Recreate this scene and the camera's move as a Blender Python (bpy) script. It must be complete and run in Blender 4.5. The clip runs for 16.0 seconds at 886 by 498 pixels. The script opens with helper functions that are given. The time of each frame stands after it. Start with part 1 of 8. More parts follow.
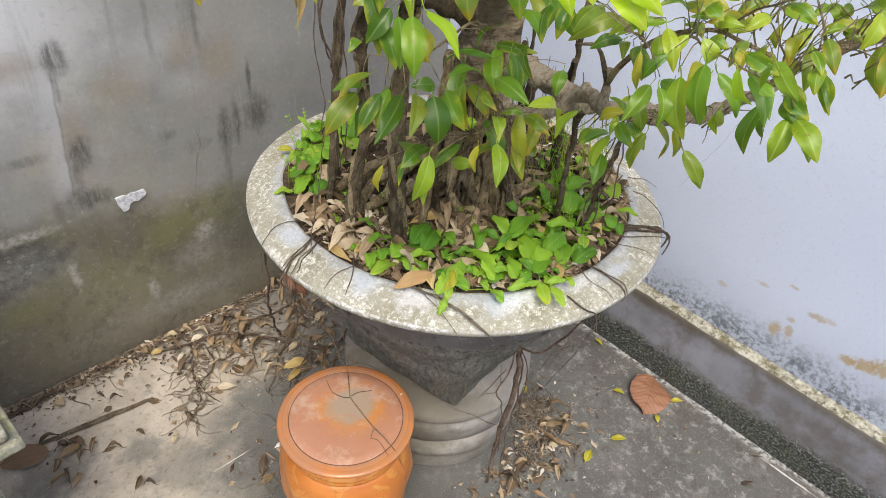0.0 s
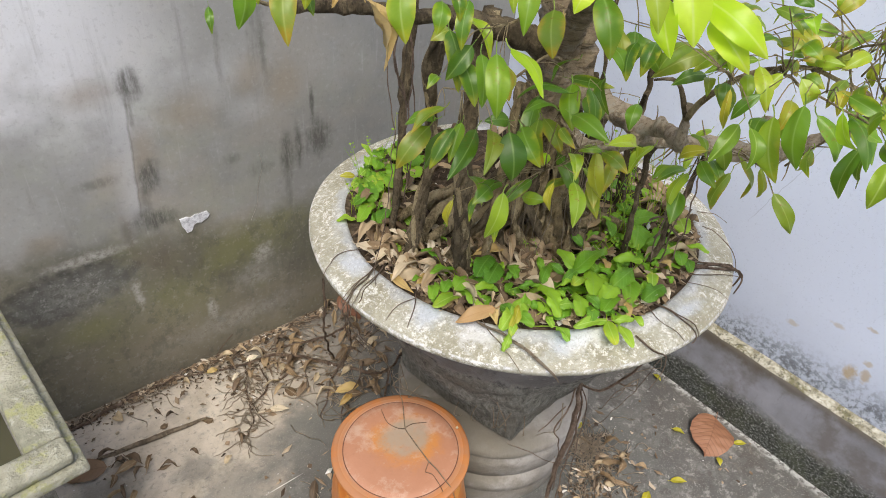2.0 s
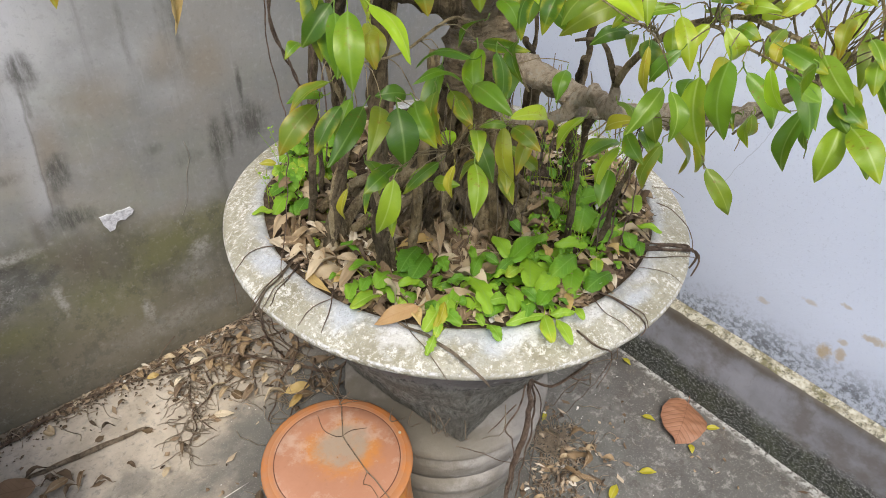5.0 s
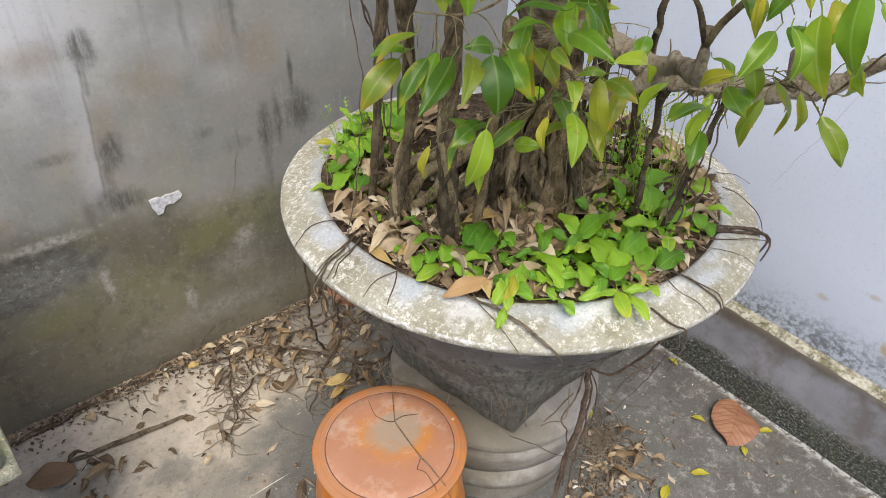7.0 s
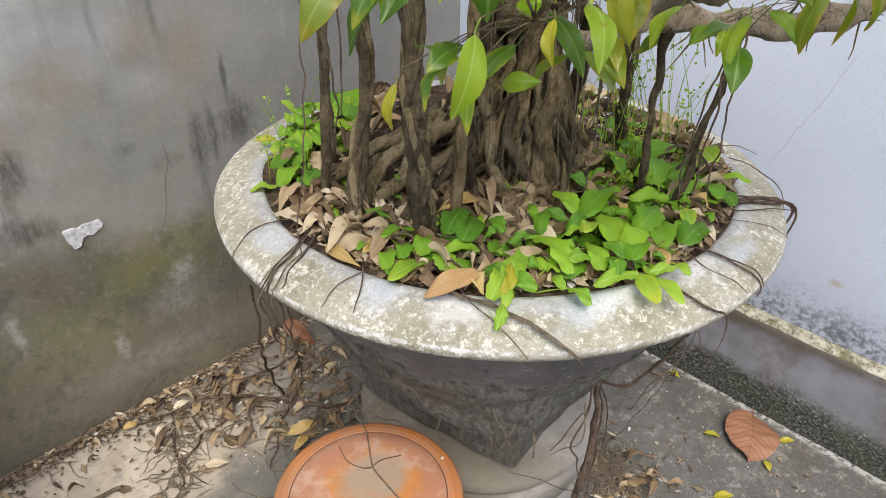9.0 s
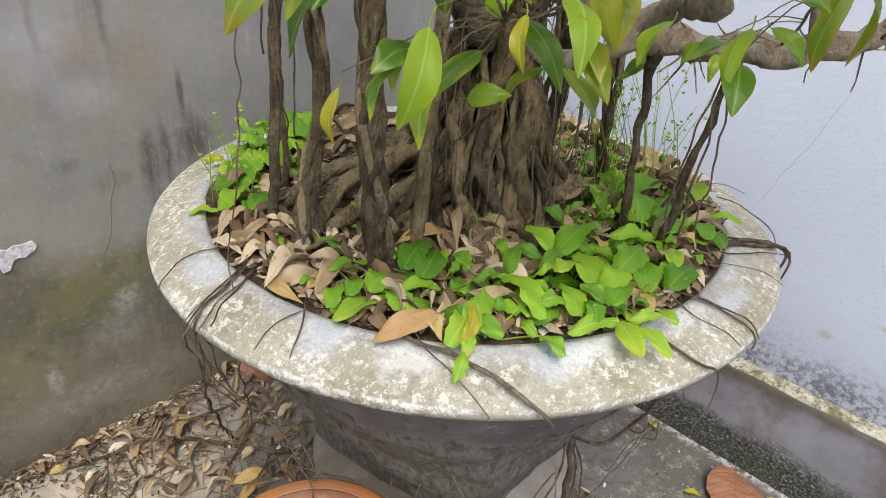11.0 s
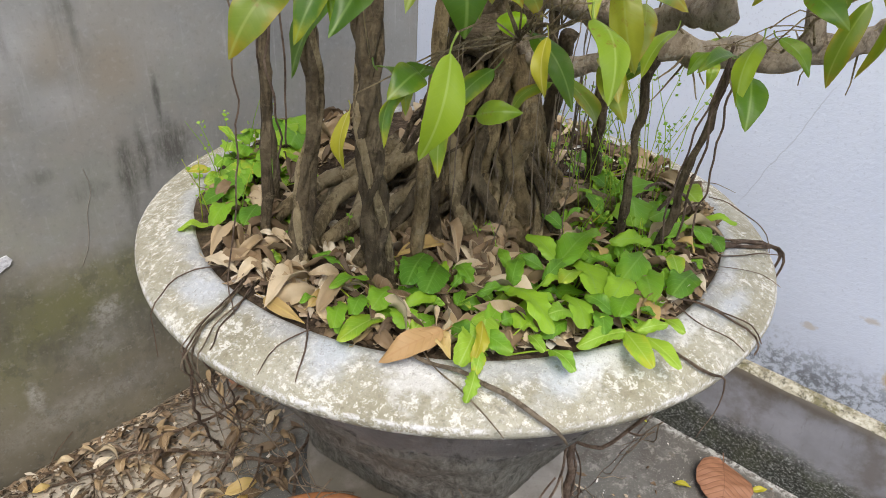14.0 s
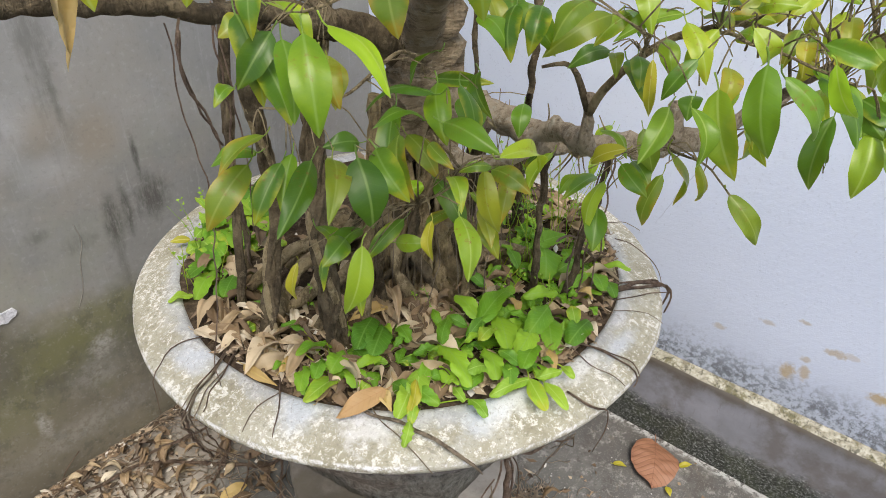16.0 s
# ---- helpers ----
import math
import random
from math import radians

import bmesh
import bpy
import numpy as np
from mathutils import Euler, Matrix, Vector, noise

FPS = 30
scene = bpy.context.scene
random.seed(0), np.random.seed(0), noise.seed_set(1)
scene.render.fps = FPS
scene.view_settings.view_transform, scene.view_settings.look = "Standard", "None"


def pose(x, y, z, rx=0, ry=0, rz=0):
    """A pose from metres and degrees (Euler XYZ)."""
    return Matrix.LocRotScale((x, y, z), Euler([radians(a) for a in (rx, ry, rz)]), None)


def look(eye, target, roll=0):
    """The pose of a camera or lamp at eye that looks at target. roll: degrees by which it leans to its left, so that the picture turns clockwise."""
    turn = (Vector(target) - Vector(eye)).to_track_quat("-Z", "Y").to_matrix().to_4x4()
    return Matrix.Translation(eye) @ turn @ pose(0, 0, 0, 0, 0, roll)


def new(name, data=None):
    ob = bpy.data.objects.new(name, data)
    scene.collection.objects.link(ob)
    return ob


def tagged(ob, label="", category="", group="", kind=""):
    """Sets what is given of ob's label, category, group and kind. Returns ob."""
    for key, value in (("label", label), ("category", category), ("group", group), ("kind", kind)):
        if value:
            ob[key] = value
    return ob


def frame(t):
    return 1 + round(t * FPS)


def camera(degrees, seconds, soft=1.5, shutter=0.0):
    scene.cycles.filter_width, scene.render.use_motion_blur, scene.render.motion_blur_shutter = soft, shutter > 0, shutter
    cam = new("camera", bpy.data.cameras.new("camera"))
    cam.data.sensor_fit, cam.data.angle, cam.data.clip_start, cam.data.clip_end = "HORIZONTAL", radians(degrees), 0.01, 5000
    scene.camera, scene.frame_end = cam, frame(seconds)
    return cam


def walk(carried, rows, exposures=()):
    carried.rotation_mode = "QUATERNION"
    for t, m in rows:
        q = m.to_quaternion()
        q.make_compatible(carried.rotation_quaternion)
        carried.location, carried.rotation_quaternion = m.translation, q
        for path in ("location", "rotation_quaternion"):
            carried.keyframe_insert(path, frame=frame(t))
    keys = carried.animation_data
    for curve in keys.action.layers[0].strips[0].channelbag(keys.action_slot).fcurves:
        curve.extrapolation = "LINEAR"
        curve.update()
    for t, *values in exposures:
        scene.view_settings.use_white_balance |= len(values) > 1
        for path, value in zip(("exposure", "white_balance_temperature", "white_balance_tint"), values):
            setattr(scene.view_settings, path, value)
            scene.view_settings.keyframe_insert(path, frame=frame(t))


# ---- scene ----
cam = camera(67.8, 16.0, soft=0.6)
PATH = [
    (0, (-0.018, 0.103, 1.66), (1.133, 1.172, 0.421), 6.2),
    (0.5, (-0.012, 0.126, 1.651), (1.099, 1.222, 0.399), 7.1),
    (1, (-0.072, 0.15, 1.646), (1.061, 1.233, 0.404), 6.2),
    (1.5, (-0.141, 0.164, 1.683), (1.051, 1.237, 0.488), 7.0),
    (2, (-0.024, 0.154, 1.664), (1.047, 1.34, 0.461), 4.7),
    (2.5, (0.055, 0.139, 1.662), (1.153, 1.298, 0.457), 4.2),
    (3, (0.095, 0.122, 1.683), (1.196, 1.249, 0.45), 3.8),
    (3.5, (0.107, 0.109, 1.687), (1.217, 1.227, 0.455), 3.0),
    (4, (0.119, 0.118, 1.67), (1.222, 1.234, 0.429), 3.1),
    (6.3, (0.177, 0.21, 1.534), (1.204, 1.379, 0.277), 2.5),
    (6.5, (0.177, 0.212, 1.529), (1.208, 1.391, 0.286), 2.2),
    (7, (0.075, 0.197, 1.529), (1.121, 1.395, 0.315), 2.7),
    (7.5, (0.146, 0.265, 1.491), (1.181, 1.505, 0.312), -1.0),
    (8, (0.172, 0.31, 1.434), (1.237, 1.552, 0.283), -0.7),
    (8.5, (0.143, 0.31, 1.385), (1.256, 1.514, 0.24), 0.2),
    (9, (0.145, 0.309, 1.338), (1.332, 1.484, 0.238), 0.7),
    (9.5, (0.182, 0.321, 1.303), (1.415, 1.497, 0.254), 2.5),
    (10, (0.201, 0.323, 1.295), (1.461, 1.504, 0.286), 2.5),
    (10.2, (0.205, 0.328, 1.295), (1.466, 1.513, 0.294), 3.2),
    (12.5, (0.264, 0.392, 1.25), (1.542, 1.527, 0.212), 3.9),
    (13, (0.255, 0.397, 1.26), (1.54, 1.519, 0.217), 3.9),
    (13.5, (0.239, 0.4, 1.288), (1.539, 1.51, 0.251), 3.1),
    (14, (0.223, 0.399, 1.299), (1.538, 1.498, 0.268), 3.5),
    (14.5, (0.203, 0.386, 1.333), (1.546, 1.458, 0.309), 4.2),
    (15, (0.192, 0.369, 1.375), (1.532, 1.422, 0.329), 2.9),
    (15.5, (0.19, 0.334, 1.465), (1.514, 1.353, 0.365), 2.0),
    (16, (0.188, 0.302, 1.533), (1.504, 1.313, 0.418), 2.0),
]
walk(cam, [(t, look(eye, target, roll)) for t, eye, target, roll in PATH])

# ---- light ----
world = bpy.data.worlds.new("world")
scene.world = world
world.use_nodes = True
wt = world.node_tree
sky = wt.nodes.new("ShaderNodeTexSky")
sky.sky_type, sky.sun_disc = "NISHITA", False
sky.sun_elevation, sky.sun_rotation = radians(59), radians(220)
sky.air_density, sky.dust_density, sky.ozone_density = 1.0, 3.0, 1.5
wt.links.new(sky.outputs["Color"], wt.nodes["Background"].inputs["Color"])
wt.nodes["Background"].inputs["Strength"].default_value = 0.15
sun = new("sun", bpy.data.lights.new("sun", "SUN"))
sun.data.energy, sun.data.angle, sun.data.color = 1.95, radians(35), (1.0, 0.95, 0.82)
sun.matrix_world = look((-2.25, -2.65, 5.65), (0, 0, 0))
scene.view_settings.exposure = 0.5


# ---- material helpers ----
class Mat:
    """A node material under construction."""

    def __init__(self, name, rough=0.7, spec=0.4):
        self.m = bpy.data.materials.new(name)
        self.m.use_nodes = True
        self.t = self.m.node_tree
        self.b = self.t.nodes["Principled BSDF"]
        self.b.inputs["Roughness"].default_value = rough
        self.b.inputs["Specular IOR Level"].default_value = spec
        self.co = self.t.nodes.new("ShaderNodeTexCoord").outputs["Object"]

    def put(self, socket, v):
        if isinstance(v, (int, float)):
            socket.default_value = v
        elif isinstance(v, tuple):
            socket.default_value = (*v, 1.0) if len(socket.default_value) == 4 else v
        else:
            self.t.links.new(v, socket)

    def scaled(self, sx, sy, sz, at=(0, 0, 0)):
        n = self.t.nodes.new("ShaderNodeMapping")
        n.inputs["Scale"].default_value, n.inputs["Location"].default_value = (sx, sy, sz), at
        self.t.links.new(self.co, n.inputs["Vector"])
        return n.outputs["Vector"]

    def noise(self, scale, detail=4.0, rough=0.55, vec=None, warp=0.0):
        n = self.t.nodes.new("ShaderNodeTexNoise")
        n.inputs["Scale"].default_value, n.inputs["Detail"].default_value = scale, detail
        n.inputs["Roughness"].default_value, n.inputs["Distortion"].default_value = rough, warp
        self.t.links.new(vec or self.co, n.inputs["Vector"])
        return n.outputs["Fac"]

    def voronoi(self, scale, vec=None, feature="F1"):
        n = self.t.nodes.new("ShaderNodeTexVoronoi")
        n.feature = feature
        n.inputs["Scale"].default_value = scale
        self.t.links.new(vec or self.co, n.inputs["Vector"])
        return n.outputs["Distance"]

    def math(self, op, a, b=0.0, c=0.0):
        n = self.t.nodes.new("ShaderNodeMath")
        n.operation = op
        for s, v in zip(n.inputs, (a, b, c)):
            self.put(s, v)
        return n.outputs[0]

    def step(self, v, lo, hi, a=0.0, b=1.0):
        n = self.t.nodes.new("ShaderNodeMapRange")
        n.interpolation_type = "SMOOTHSTEP"
        for s, x in zip(n.inputs, (v, lo, hi, a, b)):
            self.put(s, x)
        return n.outputs[0]

    def axis(self, vec=None):
        n = self.t.nodes.new("ShaderNodeSeparateXYZ")
        self.t.links.new(vec or self.co, n.inputs[0])
        return n.outputs

    def mix(self, f, a, b, how="MIX"):
        n = self.t.nodes.new("ShaderNodeMix")
        n.data_type, n.blend_type = "RGBA", how
        self.put(n.inputs[0], f)
        self.put(n.inputs[6], a)
        self.put(n.inputs[7], b)
        return n.outputs[2]

    def ramp(self, f, *stops):
        n = self.t.nodes.new("ShaderNodeValToRGB")
        e = n.color_ramp.elements
        while len(e) < len(stops):
            e.new(0.5)
        for el, (p, c) in zip(e, stops):
            el.position, el.color = p, (*c, 1.0)
        self.put(n.inputs[0], f)
        return n.outputs[0]

    def blob(self, cx, cy, cz, rx, ry, rz, edge=0.35, ragged=0.5, scale=18.0):
        """A mask that is 1 in a ragged ellipsoid spot."""
        v = self.scaled(1 / rx, 1 / ry, 1 / rz, (-cx / rx, -cy / ry, -cz / rz))
        n = self.t.nodes.new("ShaderNodeVectorMath")
        n.operation = "LENGTH"
        self.t.links.new(v, n.inputs[0])
        r = self.math("ADD", n.outputs["Value"], self.math("MULTIPLY", self.math("SUBTRACT", self.noise(scale, 5, 0.65), 0.5), ragged * 2.4))
        return self.step(r, 1.0 + edge, 1.0 - edge)

    def rand(self):
        return self.t.nodes.new("ShaderNodeObjectInfo").outputs["Random"]

    def bump(self, h, strength=0.4, dist=0.004):
        n = self.t.nodes.new("ShaderNodeBump")
        n.inputs["Strength"].default_value, n.inputs["Distance"].default_value = strength, dist
        self.put(n.inputs["Height"], h)
        self.t.links.new(n.outputs[0], self.b.inputs["Normal"])
        return n.outputs[0]

    def done(self, col, rough=None):
        self.put(self.b.inputs["Base Color"], col)
        if rough is not None:
            self.put(self.b.inputs["Roughness"], rough)
        return self.m


def wall_concrete():
    k = Mat("weathered_concrete", 0.85, 0.25)
    n1, n2, n3, n4 = k.noise(2.0, 7, 0.6), k.noise(9, 7, 0.7), k.noise(70, 4, 0.6), k.noise(230, 3, 0.6)
    streak = k.noise(1.0, 6, 0.7, k.scaled(22, 22, 1.6))
    fine = k.noise(1.0, 5, 0.65, k.scaled(70, 70, 5))
    x, y, z = k.axis()

    def spots(c, places, tone, f, edge, ragged, scale, within=None):
        for cx, cz, rx, rz in places:
            m = k.math("MULTIPLY", k.blob(cx, 1.77, cz, rx, 0.3, rz, edge, ragged, scale), f)
            c = k.mix(k.math("MULTIPLY", m, within) if within else m, c, tone)
        return c

    c = k.ramp(n1, (0.30, (0.185, 0.181, 0.17)), (0.5, (0.25, 0.246, 0.232)), (0.7, (0.325, 0.32, 0.305)))
    c = k.mix(k.math("MULTIPLY", k.step(k.noise(3.5, 6, 0.6, k.scaled(1, 1, 1, (5, 2, 9))), 0.46, 0.64), 0.5), c, (0.34, 0.30, 0.245))
    c = k.mix(k.math("MULTIPLY", k.step(k.noise(4.0, 6, 0.6, k.scaled(1, 1, 1, (1, 7, 3))), 0.48, 0.66), 0.5), c, (0.285, 0.29, 0.23))
    c = k.mix(k.math("MULTIPLY", k.step(n2, 0.52, 0.72), 0.22), c, (0.43, 0.43, 0.44))
    # washed-out pale head of the wall; its fade towards the corner imitates shade
    pale = k.step(k.math("ADD", z, k.math("MULTIPLY", k.math("SUBTRACT", k.noise(4, 7, 0.6), 0.5), 0.6)), 0.82, 1.06)
    pale = k.math("MULTIPLY", pale, k.step(x, 0.58, 0.22, 0.10, 0.9))
    c = k.mix(pale, c, (0.66, 0.66, 0.685))
    # shade of tree and corner, painted as a ragged darkening along x
    corner_shade = k.step(k.math("ADD", x, k.math("MULTIPLY", k.math("SUBTRACT", k.noise(2.5, 7, 0.65, k.scaled(1, 1, 1, (8, 0, 3))), 0.5), 0.8)), 0.42, 0.80)
    c = k.mix(k.math("MULTIPLY", corner_shade, 0.40), c, (0.205, 0.205, 0.20))
    c = spots(c, ((0.563, 0.897, 0.039, 0.024), (0.666, 0.843, 0.048, 0.036), (0.330, 1.056, 0.134, 0.091), (0.237, 0.878, 0.119, 0.100), (0.603, 0.961, 0.100, 0.038)), (0.45, 0.45, 0.465), 0.32, 0.95, 0.6, 12)
    c = spots(c, ((0.095, 0.611, 0.036, 0.029), (0.376, 0.801, 0.026, 0.059), (0.679, 0.937, 0.042, 0.049), (0.781, 0.895, 0.045, 0.052), (0.270, 0.972, 0.053, 0.030), (0.500, 0.868, 0.067, 0.049)), (0.27, 0.225, 0.17), 0.55, 0.9, 0.6, 14)
    # thin dark runs and pale drips
    run = k.math("MULTIPLY", k.step(streak, 0.54, 0.70), k.step(k.noise(2.2, 4), 0.42, 0.6))
    c = k.mix(k.math("MULTIPLY", run, 0.42), c, (0.16, 0.155, 0.145))
    c = k.mix(k.math("MULTIPLY", k.step(fine, 0.58, 0.76), 0.28), c, (0.47, 0.465, 0.455))
    # a trowel seam that leans down the wall, paler on its far side
    seam = k.math("SUBTRACT", k.math("ADD", x, k.math("MULTIPLY", k.math("SUBTRACT", k.noise(20, 4), 0.5), 0.012)), k.math("ADD", 0.274, k.math("MULTIPLY", z, 0.09)))
    tall = k.math("MULTIPLY", k.step(z, 0.58, 0.66), k.step(z, 1.0, 0.9))
    c = k.mix(k.math("MULTIPLY", k.math("MULTIPLY", k.math("MULTIPLY", k.step(seam, 0.001, -0.001), k.step(seam, -0.07, -0.005)), tall), 0.55), c, (0.46, 0.46, 0.475))
    c = k.mix(k.math("MULTIPLY", k.math("MULTIPLY", k.step(k.math("ABSOLUTE", seam), 0.005, 0.001), tall), 0.35), c, (0.13, 0.12, 0.105))
    # the damp foot of the wall, with a wavy tide line that sinks towards the corner
    wave = k.math("ADD", k.math("ADD", z, k.math("MULTIPLY", x, 0.14)), k.math("MULTIPLY", k.math("SUBTRACT", k.noise(5, 7, 0.62), 0.5), 0.30))
    damp = k.step(wave, 0.66, 0.53)
    dc = k.ramp(k.noise(4, 7, 0.66), (0.32, (0.088, 0.082, 0.06)), (0.5, (0.142, 0.133, 0.098)), (0.66, (0.205, 0.192, 0.147)))
    dc = k.mix(k.math("MULTIPLY", k.step(k.noise(5, 7, 0.66, k.scaled(1, 1, 1, (4, 4, 4))), 0.46, 0.64), 0.5), dc, (0.15, 0.15, 0.07))
    dc = spots(dc, ((0.388, 0.276, 0.107, 0.082), (0.683, 0.436, 0.148, 0.081), (0.134, 0.289, 0.079, 0.038), (0.553, 0.367, 0.075, 0.054)), (0.165, 0.165, 0.06), 0.6, 0.9, 0.7, 16)
    dc = k.mix(k.math("MULTIPLY", k.step(k.noise(16, 7, 0.78, k.scaled(1, 1, 0.7)), 0.54, 0.66), 0.30), dc, (0.32, 0.305, 0.255))
    foot = k.step(k.math("ADD", z, k.math("MULTIPLY", k.math("SUBTRACT", k.noise(4, 6, 0.65, k.scaled(1, 1, 1, (2, 2, 7))), 0.5), 0.35)), 0.36, 0.10)
    dc = k.mix(k.math("MULTIPLY", foot, 0.5), dc, (0.21, 0.178, 0.125))
    dc = k.mix(k.math("MULTIPLY", k.step(k.noise(20, 8, 0.78, k.scaled(1, 1, 0.75, (5, 2, 8))), 0.51, 0.60), 0.42), dc, (0.072, 0.072, 0.05))
    dc = k.mix(k.math("MULTIPLY", k.math("MULTIPLY", k.step(k.noise(40, 8, 0.82, k.scaled(1, 1, 0.8, (1, 2, 5))), 0.56, 0.64), k.step(k.noise(3.5, 4), 0.46, 0.60)), 0.5), dc, (0.34, 0.33, 0.28))
    c = k.mix(k.math("MULTIPLY", damp, 0.9), c, dc)
    c = spots(c, ((0.341, 0.462, 0.073, 0.073), (0.285, 0.560, 0.013, 0.045)), (0.125, 0.105, 0.082), 0.6, 0.8, 0.7, 18)
    # a wide patch of grey mildew under a pale fringe
    web = k.step(k.noise(30, 8, 0.8), 0.34, 0.56, 0.5, 1.0)
    c = spots(c, ((0.110, 0.450, 0.170, 0.075), (0.047, 0.430, 0.069, 0.069)), (0.058, 0.058, 0.052), 0.9, 0.3, 0.45, 26, web)
    c = spots(c, ((0.110, 0.440, 0.160, 0.065),), (0.30, 0.30, 0.285), 0.6, 0.4, 0.5, 26, k.step(k.noise(55, 8, 0.85, k.scaled(1, 1, 1, (3, 1, 2))), 0.54, 0.62))
    # black mould, in drips
    drip = k.step(k.noise(1.0, 6, 0.75, k.scaled(60, 60, 13)), 0.34, 0.60, 0.35, 1.0)
    c = spots(c, ((0.374, 0.971, 0.024, 0.039), (0.368, 0.720, 0.029, 0.041), (0.358, 0.587, 0.054, 0.029), (0.776, 0.667, 0.020, 0.060), (0.813, 0.681, 0.011, 0.060), (0.883, 0.691, 0.037, 0.055), (0.866, 0.801, 0.007, 0.056)), (0.075, 0.072, 0.062), 0.85, 0.7, 0.8, 24, drip)
    c = spots(c, ((0.363, 0.901, 0.006, 0.037), (0.354, 0.659, 0.011, 0.032), (0.772, 0.563, 0.010, 0.077), (0.604, 0.999, 0.008, 0.074), (0.728, 0.995, 0.007, 0.067), (0.603, 0.702, 0.022, 0.015), (0.249, 0.739, 0.050, 0.014), (0.687, 0.120, 0.091, 0.047), (0.532, 0.306, 0.037, 0.034), (0.685, 0.647, 0.035, 0.023), (0.80, 0.30, 0.16, 0.12), (0.72, 1.2, 0.03, 0.2)), (0.10, 0.096, 0.082), 0.5, 0.7, 0.8, 22, drip)
    # pale efflorescence
    crust = k.step(k.noise(60, 7, 0.82), 0.40, 0.58, 0.25, 1.0)
    c = spots(c, ((0.170, 0.533, 0.099, 0.013), (0.271, 0.358, 0.012, 0.050), (0.660, 0.348, 0.030, 0.032), (0.470, 0.203, 0.015, 0.036)), (0.40, 0.39, 0.36), 0.75, 0.6, 0.8, 40, crust)
    c = spots(c, ((0.423, 1.048, 0.049, 0.021), (0.323, 1.029, 0.038, 0.010), (0.12, 0.43, 0.15, 0.06), (0.55, 0.12, 0.20, 0.04), (0.62, 0.27, 0.06, 0.05)), (0.48, 0.475, 0.45), 0.28, 0.7, 1.0, 30, crust)
    c = k.mix(k.math("MULTIPLY", k.step(n4, 0.58, 0.72), 0.18), c, (0.15, 0.145, 0.135))
    c = k.mix(k.math("MULTIPLY", k.step(n3, 0.56, 0.68), 0.12), c, (0.50, 0.50, 0.49))
    c = k.mix(k.math("MULTIPLY", k.step(n3, 0.44, 0.34), 0.15), c, (0.13, 0.127, 0.118))
    k.bump(k.math("ADD", k.math("MULTIPLY", n3, 0.4), n2), 0.40, 0.005)
    return k.done(c, k.math("ADD", 0.65, k.math("MULTIPLY", n2, 0.3)))


